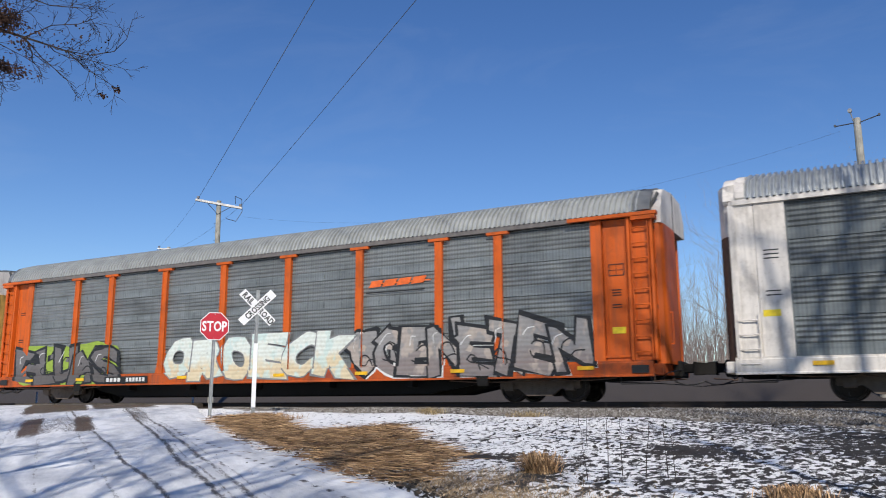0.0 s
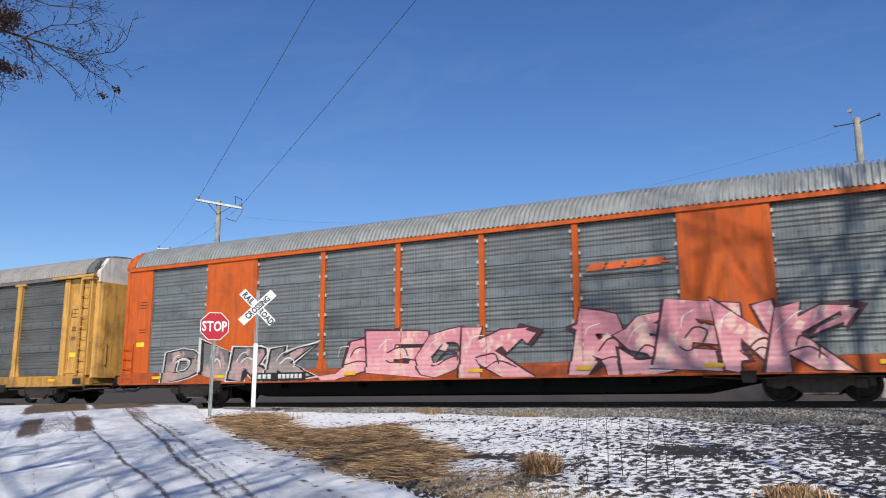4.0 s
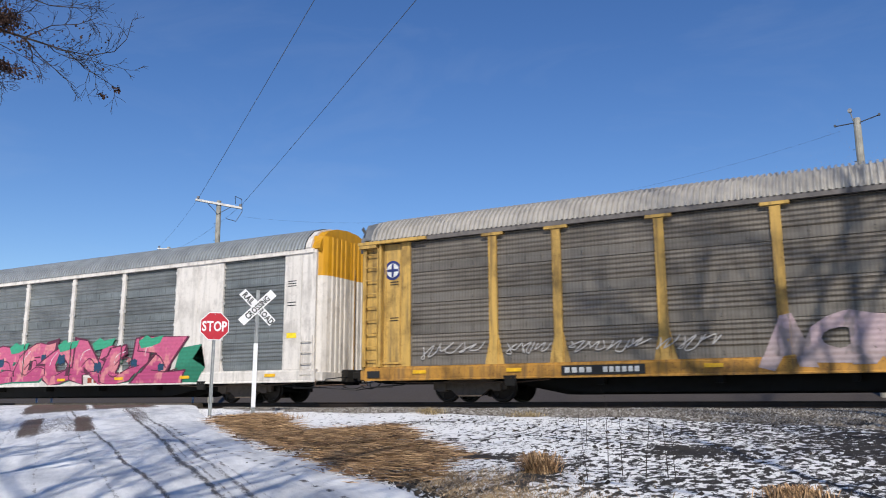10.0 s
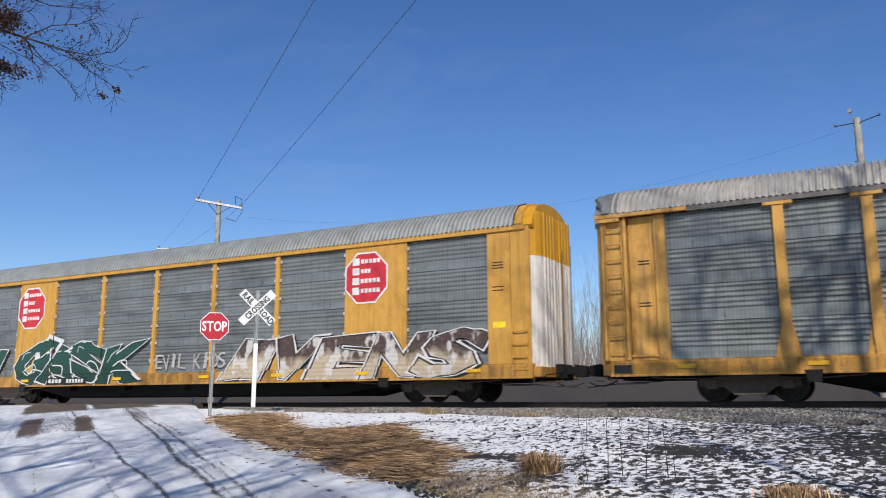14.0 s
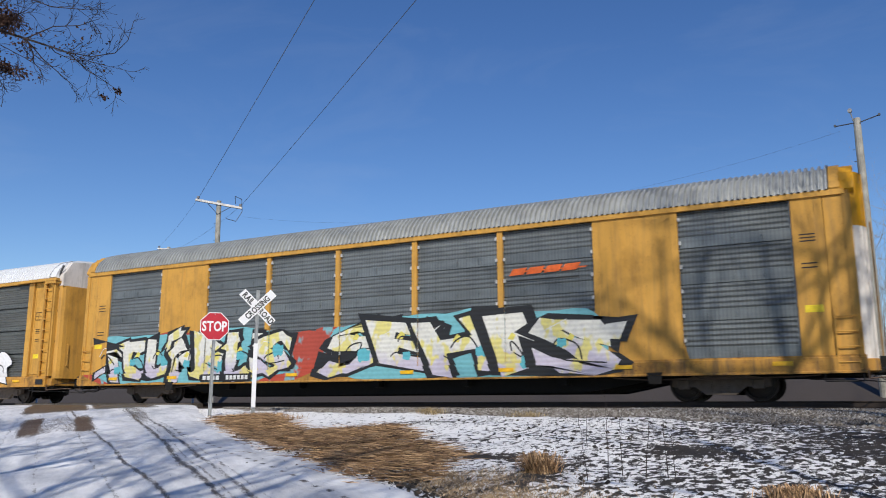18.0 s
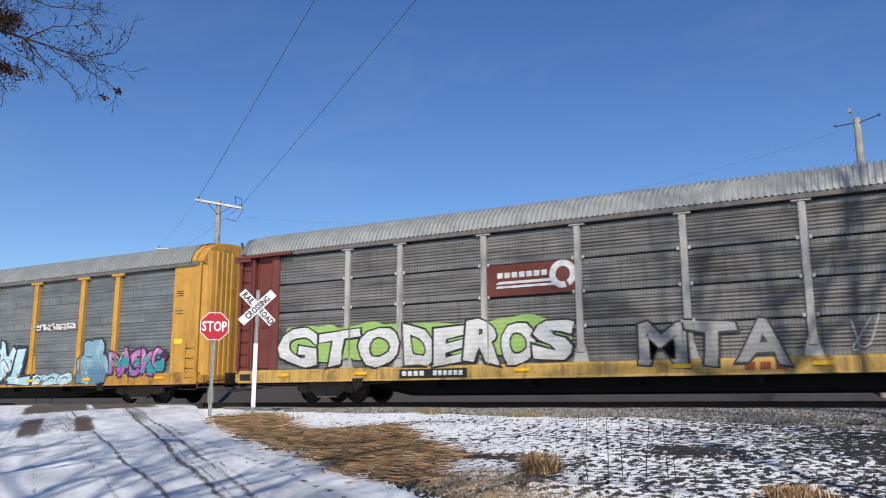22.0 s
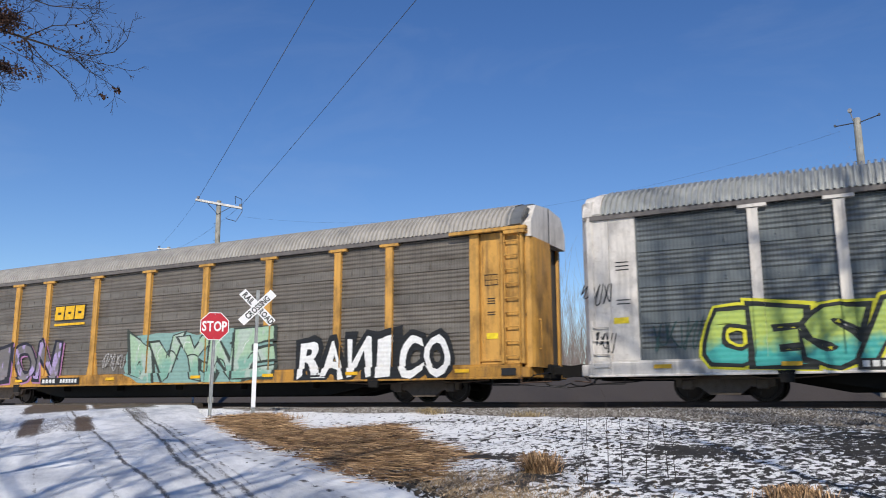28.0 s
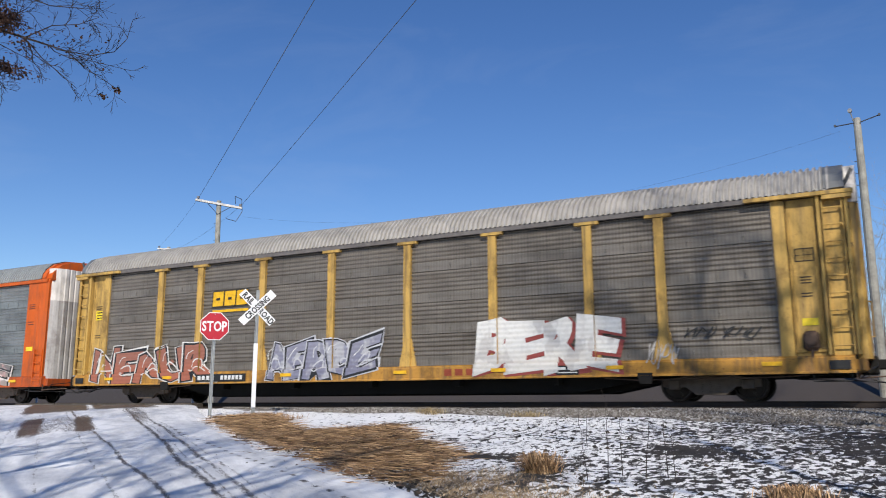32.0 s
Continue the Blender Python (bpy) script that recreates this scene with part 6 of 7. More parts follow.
spray(6, -1.99, 2.03, 0.80, 2.11, "ACRE", "haze", 0.4)
spray(6, 1.95, 8.00, 0.70, 2.30, "CRONS", "mist")
spray(6, -11.60, -9.49, 1.26, 1.75, "###", "chalk")
spray(6, -8.71, -7.50, 1.27, 1.69, "###", "chalk")
spray(6, -6.92, -4.81, 1.23, 1.66, "####", "chalk")
spray(6, -4.60, -2.90, 1.23, 1.70, "###", "chalk")
spray(7, -5.20, 7.25, 0.68, 2.24, "ABGONUZ", "magenta", 0.55)
spray(7, -7.00, -5.30, 1.00, 2.10, "ESTB", "stone", 0.5)
patch(7, [(-8.1, 0.68), (-5.4, 0.68), (-5.5, 1.1), (-6.6, 1.02), (-7.3, 1.35), (-7.6, 1.0)], spray_paint("leaf_green_spray", (0.02, 0.16, 0.09), (0.03, 0.22, 0.13)), 0.4)
patch(7, [(7.0, 0.72), (8.3, 0.68), (8.6, 1.2), (8.0, 1.5), (8.4, 2.0), (7.4, 1.9)], spray_paint("leaf_green_spray", (0.02, 0.16, 0.09), (0.03, 0.22, 0.13)), 0.4)
for x in (-5.0, -2.1, 0.9, 2.9, 5.4):
    patch(7, [(x, 1.95), (x + 0.5, 2.0), (x + 0.95, 2.12), (x + 0.75, 2.22), (x + 1.1, 2.38), (x + 0.5, 2.30), (x + 0.25, 2.42), (x - 0.15, 2.20)], spray_paint("swirl_green_spray", (0.02, 0.26, 0.13), (0.04, 0.32, 0.18)), 7.0)
spray(8, -3.64, 4.16, 0.68, 2.32, "~", "aqua")
for x, top in ((-2.9, 2.30), (-2.2, 2.42), (-1.3, 2.36), (0.4, 2.55), (1.5, 2.48), (2.6, 2.40), (3.3, 2.25)):
    patch(8, [(x - 0.38, 1.95), (x + 0.38, 1.95), (x + 0.30, top - 0.10), (x + 0.14, top - 0.06), (x, top), (x - 0.16, top - 0.05), (x - 0.30, top - 0.14)], spray_paint("spray_aqua", (0, 0, 0), (0, 0, 0)), 0.4)
spray(8, -2.86, 3.60, 0.68, 2.13, "CTHNMY", "sand", 0.35)
spray(8, -4.30, -3.60, 1.30, 1.75, "###", "tag")
spray(8, 4.60, 5.90, 1.30, 1.60, "####", "tag")
spray(9, -11.50, -10.10, 0.95, 2.20, "V", "bottle")
spray(9, -9.10, -2.40, 0.68, 2.30, "GASK", "bottle", 0.5)
spray(9, -1.47, 1.95, 1.12, 1.74, "EVIL KIDS", "chalk")
spray(9, 1.95, 11.50, 0.68, 2.10, "@VENS", "bronze")
spray(10, -3.50, -1.20, 0.68, 2.10, "IHL", "sky", 0.6)
spray(10, -1.20, -0.30, 1.10, 1.95, "~", "sky")
spray(10, -0.60, 2.60, 1.05, 1.95, "####", "outline")
spray(10, 3.60, 5.15, 0.68, 2.16, "TL", "sky", 0.5)
spray(10, 5.10, 6.40, 1.08, 1.45, "~", "sky")
spray(11, -13.03, -1.60, 0.72, 2.40, "~", "red")
spray(11, -12.10, -3.20, 0.68, 2.34, "TCUMBUS", "lemon", 0.8)
spray(11, -2.07, 7.60, 1.27, 2.42, "~", "red")
spray(11, -1.35, 7.35, 0.68, 2.44, "SEHIS", "lemon", 1.0)
spray(12, -11.60, -7.06, 0.68, 1.86, "HEVOT", "blue", 0.7)
spray(12, -5.30, -0.40, 0.72, 1.94, "DEWSE", "blue", 0.8)
spray(12, 5.48, 10.89, 0.75, 2.08, "####", "white")
spray(12, 2.67, 5.01, 0.81, 1.00, "########", "tag")
spray(13, -11.47, -6.86, 1.04, 2.34, "GTO", "chromelime")
spray(13, -6.75, -1.45, 1.04, 2.26, "DEROS", "chromelime")
spray(13, 0.30, 3.95, 0.84, 2.00, "MTA", "smoke")
spray(13, 5.05, 6.75, 1.10, 2.05, "##", "chalk")
spray(13, 7.65, 11.00, 0.78, 1.93, "777", "smoke")
spray(14, -11.48, -8.90, 0.76, 1.92, "ERS", "mix", 0.7)
spray(14, -8.95, -6.75, 0.74, 2.20, "BIK", "stone", 0.9)
spray(14, -6.75, -4.15, 0.95, 1.94, "GCOE", "stone", 0.5)
spray(14, -4.15, -1.00, 0.68, 2.64, "STE", "mint", 0.8)
spray(14, -0.95, 1.35, 1.02, 1.96, "~", "gold")
spray(14, -0.80, 1.10, 0.72, 1.60, "SCA", "mix", 0.7)
spray(14, 0.48, 4.55, 0.68, 2.26, "KUML", "glacier", 0.8)
spray(14, 4.60, 7.15, 0.68, 1.15, "###", "glacier")
spray(14, 7.35, 9.00, 0.68, 1.75, "~", "denim")
spray(14, 7.60, 8.70, 1.72, 2.34, "~", "denim")
spray(14, 9.10, 11.93, 0.95, 1.95, "RASKO", "violet", 0.6)
spray(14, -6.70, -4.30, 2.82, 3.06, "####", "white")
spray(14, -0.06, 1.40, 2.82, 3.10, "###", "gold")
spray(14, 4.55, 7.00, 2.82, 3.10, "#####", "mint")
spray(15, -11.62, -10.31, 1.27, 1.80, "###", "tag")
spray(15, -8.79, -7.40, 1.15, 1.66, "###", "plum")
spray(15, -6.92, -6.21, 1.02, 1.93, "##", "chalk")
spray(16, -11.60, -10.35, 1.05, 2.18, "###", "tealtag")
spray(16, -10.30, -4.40, 0.76, 2.40, "CESAR", "lime")
spray(16, -2.10, 2.62, 0.68, 2.15, "LOKC", "jade")
spray(16, -13.39, -12.57, 2.41, 3.16, "###", "tag")
spray(16, -13.20, -12.50, 1.15, 1.90, "###", "tag")
spray(17, -11.60, -6.10, 0.75, 2.42, "GION", "purple")
spray(17, -3.60, -2.35, 1.10, 1.95, "###", "chalk")
spray(17, -2.20, 4.50, 0.70, 2.34, "IVYNE", "seafoam", 0.45)
spray(17, 5.69, 11.23, 0.68, 2.02, "RANICO", "bold")
spray(18, -12.26, -8.72, 0.68, 1.62, "~", "pinkbox")
spray(18, -11.90, -9.10, 0.90, 1.50, "PUNBE", "pinkbox", 0.2)
spray(18, -1.80, 5.82, 0.69, 2.36, "~", "hot")
spray(18, -1.38, 5.30, 0.72, 2.36, "NBERUE", "ink", 0.9)
spray(18, 8.74, 11.96, 0.87, 1.93, "HILLC", "indigo", 0.5)
spray(18, -6.77, -4.72, 1.40, 1.90, "DASK", "tag")
spray(18, -3.89, -1.95, 1.40, 1.90, "MEME", "tag")
spray(18, 5.40, 6.05, 1.22, 1.66, "###", "tag")
spray(18, 7.32, 8.48, 0.82, 1.59, "###", "tag")
spray(19, -12.30, -6.60, 0.68, 1.97, "NENUR", "redwhite", 0.6)
spray(19, -4.00, 0.20, 0.74, 1.98, "AERBE", "slate", 0.7)
spray(19, 3.65, 7.70, 0.73, 2.28, "BERE", "whitered")
spray(19, 8.50, 9.26, 0.68, 1.62, "###", "chalk")
spray(19, 9.40, 11.20, 1.45, 1.86, "####", "tag")
spray(20, 6.20, 11.00, 0.75, 1.75, "RASE", "ash", 0.6)

emblem(17, -12.66, -12.14, 3.32, 3.92, "placard")
emblem(19, -12.6, -12.16, 3.1, 3.45, "placard")
emblem(1, 4.60, 6.91, 3.28, 3.80, "swoosh")
emblem(3, 4.52, 6.89, 3.27, 3.75, "swoosh")
emblem(4, -6.79, -4.41, 3.20, 3.58, "ferro")
emblem(5, 4.62, 6.95, 3.23, 3.77, "swoosh")
emblem(8, -6.60, -4.87, 3.07, 3.74, "cnred")
emblem(8, -6.58, -4.61, 2.83, 3.04, "url")
emblem(9, -9.25, -7.60, 2.94, 4.60, "kcs")
emblem(9, 7.00, 8.59, 3.00, 4.62, "kcs")
emblem(10, -8.71, -7.17, 3.00, 4.60, "kcs")
emblem(10, 7.32, 8.93, 3.00, 4.60, "kcs")
emblem(11, 4.56, 6.92, 3.31, 3.79, "swoosh")
emblem(12, -6.69, -4.24, 2.96, 3.89, "cnblack")
emblem(13, -4.01, -1.25, 2.94, 3.91, "con")
emblem(13, 9.33, 11.91, 2.93, 3.92, "con2")
emblem(14, -8.53, -7.10, 3.23, 4.76, "shield")
emblem(14, -6.09, -1.89, 4.09, 4.65, "slogan")
emblem(15, -8.51, -7.58, 3.62, 4.59, "shield")
emblem(15, -8.88, -7.25, 3.32, 3.55, "slogan2")
emblem(17, -6.56, -4.78, 2.98, 3.74, "csx")
emblem(18, 4.54, 6.97, 3.20, 3.72, "swoosh")
emblem(19, -6.58, -4.96, 3.06, 3.78, "csx")
emblem(6, -12.86, -12.16, 3.63, 4.32, "medal")
emblem(2, -12.74, -11.96, 3.66, 4.47, "medal2")


# ---- signs at the crossing ----
ZINC = plain("galvanised_sign_post", (0.34, 0.35, 0.35), 0.45, 0.6)
SIGN_RED = plain("red_sign_sheeting", (0.46, 0.005, 0.022), 0.45, 0, 0.06)
SIGN_WHITE = plain("white_sign_sheeting", (0.78, 0.78, 0.78), 0.35, 0, 0.05)
SIGN_BLACK = plain("black_sign_letters", (0.015, 0.015, 0.015), 0.5)
FACE = 43.0          # degrees that the signs turn from facing -y


def facing(at, lean=0.0):
    return Matrix.Translation(at) @ Matrix.Rotation(radians(FACE), 4, "Z") @ Matrix.Rotation(radians(lean), 4, "Y")


def channel_post(bm, z0, z1):
    """U-channel sign post with punched holes suggested by shallow bosses."""
    prof = [(-0.045, 0.0), (-0.03, 0.0), (-0.018, 0.03), (0.018, 0.03), (0.03, 0.0), (0.045, 0.0), (0.045, 0.008), (0.036, 0.008), (0.022, 0.038), (-0.022, 0.038), (-0.036, 0.008), (-0.045, 0.008)]
    loft(bm, [[(x, y, z) for x, y in prof] for z in (z0, z1)])


def type_line(text, height, cx, cz, turn=0.0, off=0.03, y=0.0, squeeze=1.0):
    at, wide = set_width(text, height)
    c, s = math.cos(turn), math.sin(turn)

    def place(i, u, v):
        x = (at[i][0] + u * at[i][1] - wide / 2) * squeeze
        z = (v - 0.5) * height
        return (cx + c * x - s * z, y, cz + s * x + c * z)
    return lettering(text, off, place)


def build_stop():
    g = land(-15.32, 15.71)
    sign = tagged(new("stop_sign"), "red octagonal stop sign on a galvanised post", "sign")
    sign.matrix_world = facing((-15.32, 15.71, 0), 0.4)
    bm = bmesh.new()
    channel_post(bm, g - 0.3, 2.30)
    part("post", bm, ZINC, sign)

    def octa(r):
        return [(r * math.cos(math.radians(22.5 + 45 * i)), 1.97 + r * math.sin(math.radians(22.5 + 45 * i))) for i in range(8)]
    k = 0.362 / math.cos(math.radians(22.5))
    bm = bmesh.new()
    prism(bm, octa(k), -0.012, -0.002)
    plate = part("plate", bm, SIGN_WHITE, sign, "white-rimmed aluminium plate")
    bm = bmesh.new()
    prism(bm, octa(k * 0.945), -0.0155, -0.012)
    part("red_field", bm, SIGN_RED, plate)
    bm = type_line("STOP", 0.245, 0, 1.97, 0, 0.03, -0.018, 0.70)
    part("letters", bm, SIGN_WHITE, plate, "white letters")
    for z in (1.66, 2.28):
        bm = bmesh.new()
        disc(bm, (0, z), -0.022, -0.0155, 0.012, 10)
        part("bolt", bm, ZINC, plate)


def build_crossbuck():
    g = land(-14.35, 16.24)
    sign = tagged(new("crossbuck_sign"), "white railroad crossbuck on a part-white post", "sign")
    sign.matrix_world = facing((-14.35, 16.24, 0), 0.2)
    bm = bmesh.new()
    channel_post(bm, g - 0.3, -0.12)
    channel_post(bm, 1.52, 2.92)
    part("post", bm, ZINC, sign, "galvanised post")
    bm = bmesh.new()
    bx(bm, -0.055, 0.055, -0.012, 0.045, -0.12, 1.52, 0.006)
    part("post_sleeve", bm, SIGN_WHITE, sign, "white reflective sleeve")
    for i, (turn, y) in enumerate(((math.radians(-45), -0.014), (math.radians(45), -0.022))):
        c, s = math.cos(turn), math.sin(turn)
        bm = bmesh.new()
        pts = [(-0.57, -0.112), (0.57, -0.112), (0.57, 0.112), (-0.57, 0.112)]
        prism(bm, [(c * a - s * b, 2.46 + s * a + c * b) for a, b in pts], y, y + 0.006)
        blade = part("blade", bm, SIGN_WHITE, sign)
        if i == 0:
            words = (("RAIL", -0.33), ("ROAD", 0.33))
        else:
            words = (("CROSSING", 0.0),)
        for word, at in words:
            part("letters", type_line(word, 0.15, c * at, 2.46 + s * at, turn, 0.03, y - 0.004, 0.74), SIGN_BLACK, blade, "black letters")


build_stop()
build_crossbuck()

# ---- utility poles and wires ----
POLE_WOOD = plain("weathered_pole_wood", (0.34, 0.325, 0.28), 0.85, 0, 0.3, 4)
ARM_WOOD = plain("bleached_crossarm_wood", (0.72, 0.69, 0.64), 0.85, 0, 0.25, 4)
WIRE = plain("dark_wire", (0.05, 0.055, 0.07), 0.5)
PORCELAIN = plain("grey_insulator", (0.25, 0.25, 0.26), 0.3)


def build_pole(x, y, top, arm, arm_turn, lean=0.0, arm_drop=0.12, droop=0.0):
    base = land(x, y)
    p = tagged(new("utility_pole"), "weathered wooden utility pole with crossarm", "pole")
    p.matrix_world = Matrix.Translation((x, y, base)) @ Matrix.Rotation(radians(lean), 4, "Y")
    h = top - base
    bm = bmesh.new()
    n = 12
    loft(bm, [[(r * math.cos(2 * math.pi * i / n), r * math.sin(2 * math.pi * i / n), z) for i in range(n)] for r, z in ((0.17, -0.3), (0.155, h * 0.4), (0.125, h), (0.10, h + 0.02))])
    part("shaft", bm, POLE_WOOD, p)
    pivot = Matrix.Translation((0, 0, h - arm_drop))
    m = Matrix.Rotation(arm_turn, 4, "Z") @ pivot @ Matrix.Rotation(radians(droop), 4, "Y") @ pivot.inverted()
    if arm:
        bm = bmesh.new()
        bx(bm, -arm / 2, arm / 2, -0.17, -0.06, h - arm_drop - 0.12, h - arm_drop, 0.012)
        part("crossarm", bm, ARM_WOOD, p).matrix_local = m
        for s in (-1, 1):
            bm = bmesh.new()
            rod(bm, (s * 0.62, -0.16, h - arm_drop - 0.1), (0, -0.13, h - arm_drop - 0.62), 0.016)
            part("brace", bm, WIRE, p).matrix_local = m
            bm = bmesh.new()
            x0 = s * (arm / 2 - 0.12)
            for k, r in enumerate((0.05, 0.075, 0.05, 0.075, 0.045)):
                disc(bm, (0, 0), 0, 0.03, r, 10)
                for v in bm.verts[-20:]:
                    v.co = (x0 + v.co.x, -0.115 + v.co.z, h - arm_drop + 0.03 * k + v.co.y)
            part("insulator", bm, PORCELAIN, p).matrix_local = m
    for k in range(5):
        bm = bmesh.new()
        rod(bm, (-0.13, -0.05, 0), (-0.22, -0.06, 0.01), 0.012)
        part("step_bolt", bm, WIRE, p, at=(0, 0, h - 1.2 - 0.45 * k))
    return p


def wire(a, b, sag, r=0.011, label="thin dark overhead wire"):
    a, b = Vector(a), Vector(b)
    bm = bmesh.new()
    pts = []
    for i in range(25):
        t = i / 24
        q = a.lerp(b, t)
        q.z -= sag * 4 * t * (1 - t)
        pts.append(q)
    side = Vector((-(b - a).y, (b - a).x, 0)).normalized()
    up = Vector((0, 0, 1))
    loft(bm, [[p + side * (r * math.cos(k * 1.571)) + up * (r * math.sin(k * 1.571)) for k in range(4)] for p in pts])
    return tagged(part("overhead_wire", bm, WIRE), label, "wire")


LINE_DIR = Vector((0.79, -0.613, 0))
ARM_DIR = Vector((0.613, 0.79, 0))
P1 = Vector((-29.62, 30.4, 10.2))
build_pole(P1.x, P1.y, 10.32, 2.40, math.atan2(0.79, 0.613), -0.6, droop=6.0)
build_pole(-46.2, 42.3, 11.4, 1.6, math.atan2(0.79, 0.613))
far = Vector((-46.2, 42.3, 11.4))
near = P1 + LINE_DIR * 62
build_pole(near.x, near.y, 10.3, 2.75, math.atan2(0.79, 0.613))
for s in (-1, 1):
    wire(P1 + ARM_DIR * (1.08 * s) + Vector((0, 0, 0.12 - 0.12 * s)), near + ARM_DIR * (1.25 * s) + Vector((0, 0, 0.1)), 0.25, 0.0105)
    wire(P1 + ARM_DIR * (1.08 * s) + Vector((0, 0, 0.12 - 0.12 * s)), far + ARM_DIR * (0.7 * s), 0.2, 0.006)
# the pole beyond the track with its thin side arms
pole_b = build_pole(-0.06, 32.45, 10.3, 0, 0)
for s, dz in ((-1, -0.05), (1, 0.28)):
    bm = bmesh.new()
    rod(bm, (s * 0.1, -0.12, 10.1 - land(0, 32.4)), (s * 0.72, -0.12, 10.1 - land(0, 32.4) + dz * 0.6), 0.022)
    disc(bm, (s * 0.74, 10.12 - land(0, 32.4) + dz * 0.6), -0.17, -0.07, 0.045, 8)
    part("side_arm", bm, WIRE, pole_b, "dark pole-top side arm")
bm = bmesh.new()
rod(bm, (-0.12, -0.05, 10.2 - land(0, 32.4)), (-0.2, -0.1, 10.62 - land(0, 32.4)), 0.02)
disc(bm, (-0.2, 10.6 - land(0, 32.4)), -0.16, -0.04, 0.08, 10)
part("top_insulator", bm, PORCELAIN, pole_b)
wire((-28.5, 30.9, 9.45), (-0.6, 32.4, 9.9), 1.5, 0.003)


def jumper():
    bm = bmesh.new()
    c = P1 + ARM_DIR * 0.9
    pts = [c + Vector((0, -0.2, 0.0)), c + Vector((0.15, -0.4, 0.35)), c + ARM_DIR * 0.45 + Vector((0, -0.4, 0.25)), c + ARM_DIR * 0.5 + Vector((0, -0.4, -0.4)), c + ARM_DIR * 0.2 + Vector((0, -0.4, -0.95)), c + ARM_DIR * -0.3 + Vector((0, -0.4, -0.85))]
    for a, b in zip(pts, pts[1:]):
        rod(bm, a, b, 0.016)
    tagged(part("jumper_wire", bm, WIRE), "dark looped jumper wire on the crossarm", "wire")


jumper()

# ---- trees ----


def tubes(segs, sides=4):
    """Tapered branch pieces as one vertex and face list."""
    verts, faces = [], []
    for p, q, r0, r1 in segs:
        d = q - p
        u = d.orthogonal().normalized()
        w = d.normalized().cross(u)
        o = len(verts)
        for c, r in ((p, r0), (q, r1)):
            for i in range(sides):
                a = 2 * math.pi * i / sides
                verts.append(c + u * (r * math.cos(a)) + w * (r * math.sin(a)))
        for i in range(sides):
            j = (i + 1) % sides
            faces.append((o + i, o + j, o + sides + j, o + sides + i))
    return verts, faces


def grow(segs, dice, p, d, length, r, level, spread=0.75, rise=0.08, kids=(2, 3), tips=None, bend=0.17, least=0.0):
    n = 4
    for i in range(n):
        d = (d + Vector((dice.uniform(-1, 1), dice.uniform(-1, 1), dice.uniform(-1, 1) + rise * 3)) * bend).normalized()
        q = p + d * (length / n)
        r1 = max(least, r * 0.84)
        segs.append((p, q, r, r1))
        p, r = q, r1
        if level > 0 and i >= 1:
            for _ in range(dice.randint(*kids) if i < n - 1 else kids[1]):
                side = Vector((dice.uniform(-1, 1), dice.uniform(-1, 1), dice.uniform(-0.6, 0.9)))
                side = (side - side.project(d)).normalized()
                e = (d + side * dice.uniform(0.5, 1.2) * spread).normalized()
                grow(segs, dice, p, e, length * dice.uniform(0.45, 0.7), max(least, r * 0.62), level - 1, spread, rise, kids, tips, bend, least)
    if tips is not None and level == 0:
        tips.append(p)


BARK = plain("grey_brown_bark", (0.12, 0.095, 0.075), 0.9, 0, 0.35, 8, 0.5)
TWIG = plain("dark_twig_bark", (0.04, 0.03, 0.027), 0.9, 0, 0.3, 8)
DRY_LEAF = plain("dry_brown_leaf", (0.085, 0.042, 0.026), 0.8, 0, 0.4, 12)
FAR_TWIG = plain("pale_winter_brush", (0.34, 0.27, 0.23), 0.9, 0, 0.3, 2)


def bare_tree(x, y, h, r, seed, label, clear=0.35, level=3, lean=(0, 0), kids=(2, 3), bark=None, twig=None, limb=0.55):
    dice = random.Random(seed)
    tree = tagged(new("bare_tree"), label, "tree")
    tree.location = (x, y, land(x, y))
    trunk, crown = [], []
    p, d = Vector((0, 0, -0.3)), Vector((lean[0], lean[1], 1)).normalized()
    n = 9
    for i in range(n):
        d = (d + Vector((dice.uniform(-1, 1), dice.uniform(-1, 1), 1.2)) * 0.06).normalized()
        q = p + d * ((h * 0.8 + 0.3) / n)
        rr, r2 = r * (1 - 0.85 * i / n), r * (1 - 0.85 * (i + 1) / n)
        trunk.append((p, q, rr * (1.35 if i == 0 else 1), r2))
        p = q
        if (i + 1) / n > clear:
            for _ in range(dice.randint(2, 3)):
                a = dice.uniform(0, 6.28)
                e = Vector((math.cos(a), math.sin(a), dice.uniform(0.35, 1.0))).normalized()
                grow(crown, dice, p, e, h * dice.uniform(0.22, 0.34), r2 * limb, level - 1, kids=kids)
    v, f = tubes(trunk, 8)
    soup("trunk", v, f, bark or BARK, tree).data.shade_smooth()
    v, f = tubes(crown, 4)
    soup("crown", v, f, twig or TWIG, tree)
    return tree


# trees beside the camera, whose bare crowns shade the train and the snow
bare_tree(4.45, 8.45, 19.0, 0.30, 11, "tall bare deciduous tree beside the track", 0.60, limb=0.8)
bare_tree(3.3, 2.6, 14.0, 0.11, 13, "slim bare deciduous tree on the slope", 0.35, kids=(1, 2))
bare_tree(6.6, 10.4, 14.0, 0.16, 17, "tall bare deciduous tree beside the track", 0.3, kids=(1, 2))
bare_tree(6.35, 8.5, 20.0, 0.30, 12, "tall bare deciduous tree beside the track", 0.58, kids=(1, 2), limb=0.6)
bare_tree(7.5, 3.5, 16.0, 0.26, 14, "tall bare deciduous tree on the slope", 0.4)
bare_tree(4.4, 10.9, 14.5, 0.16, 71, "slim bare deciduous tree beside the track", 0.45, kids=(1, 2))
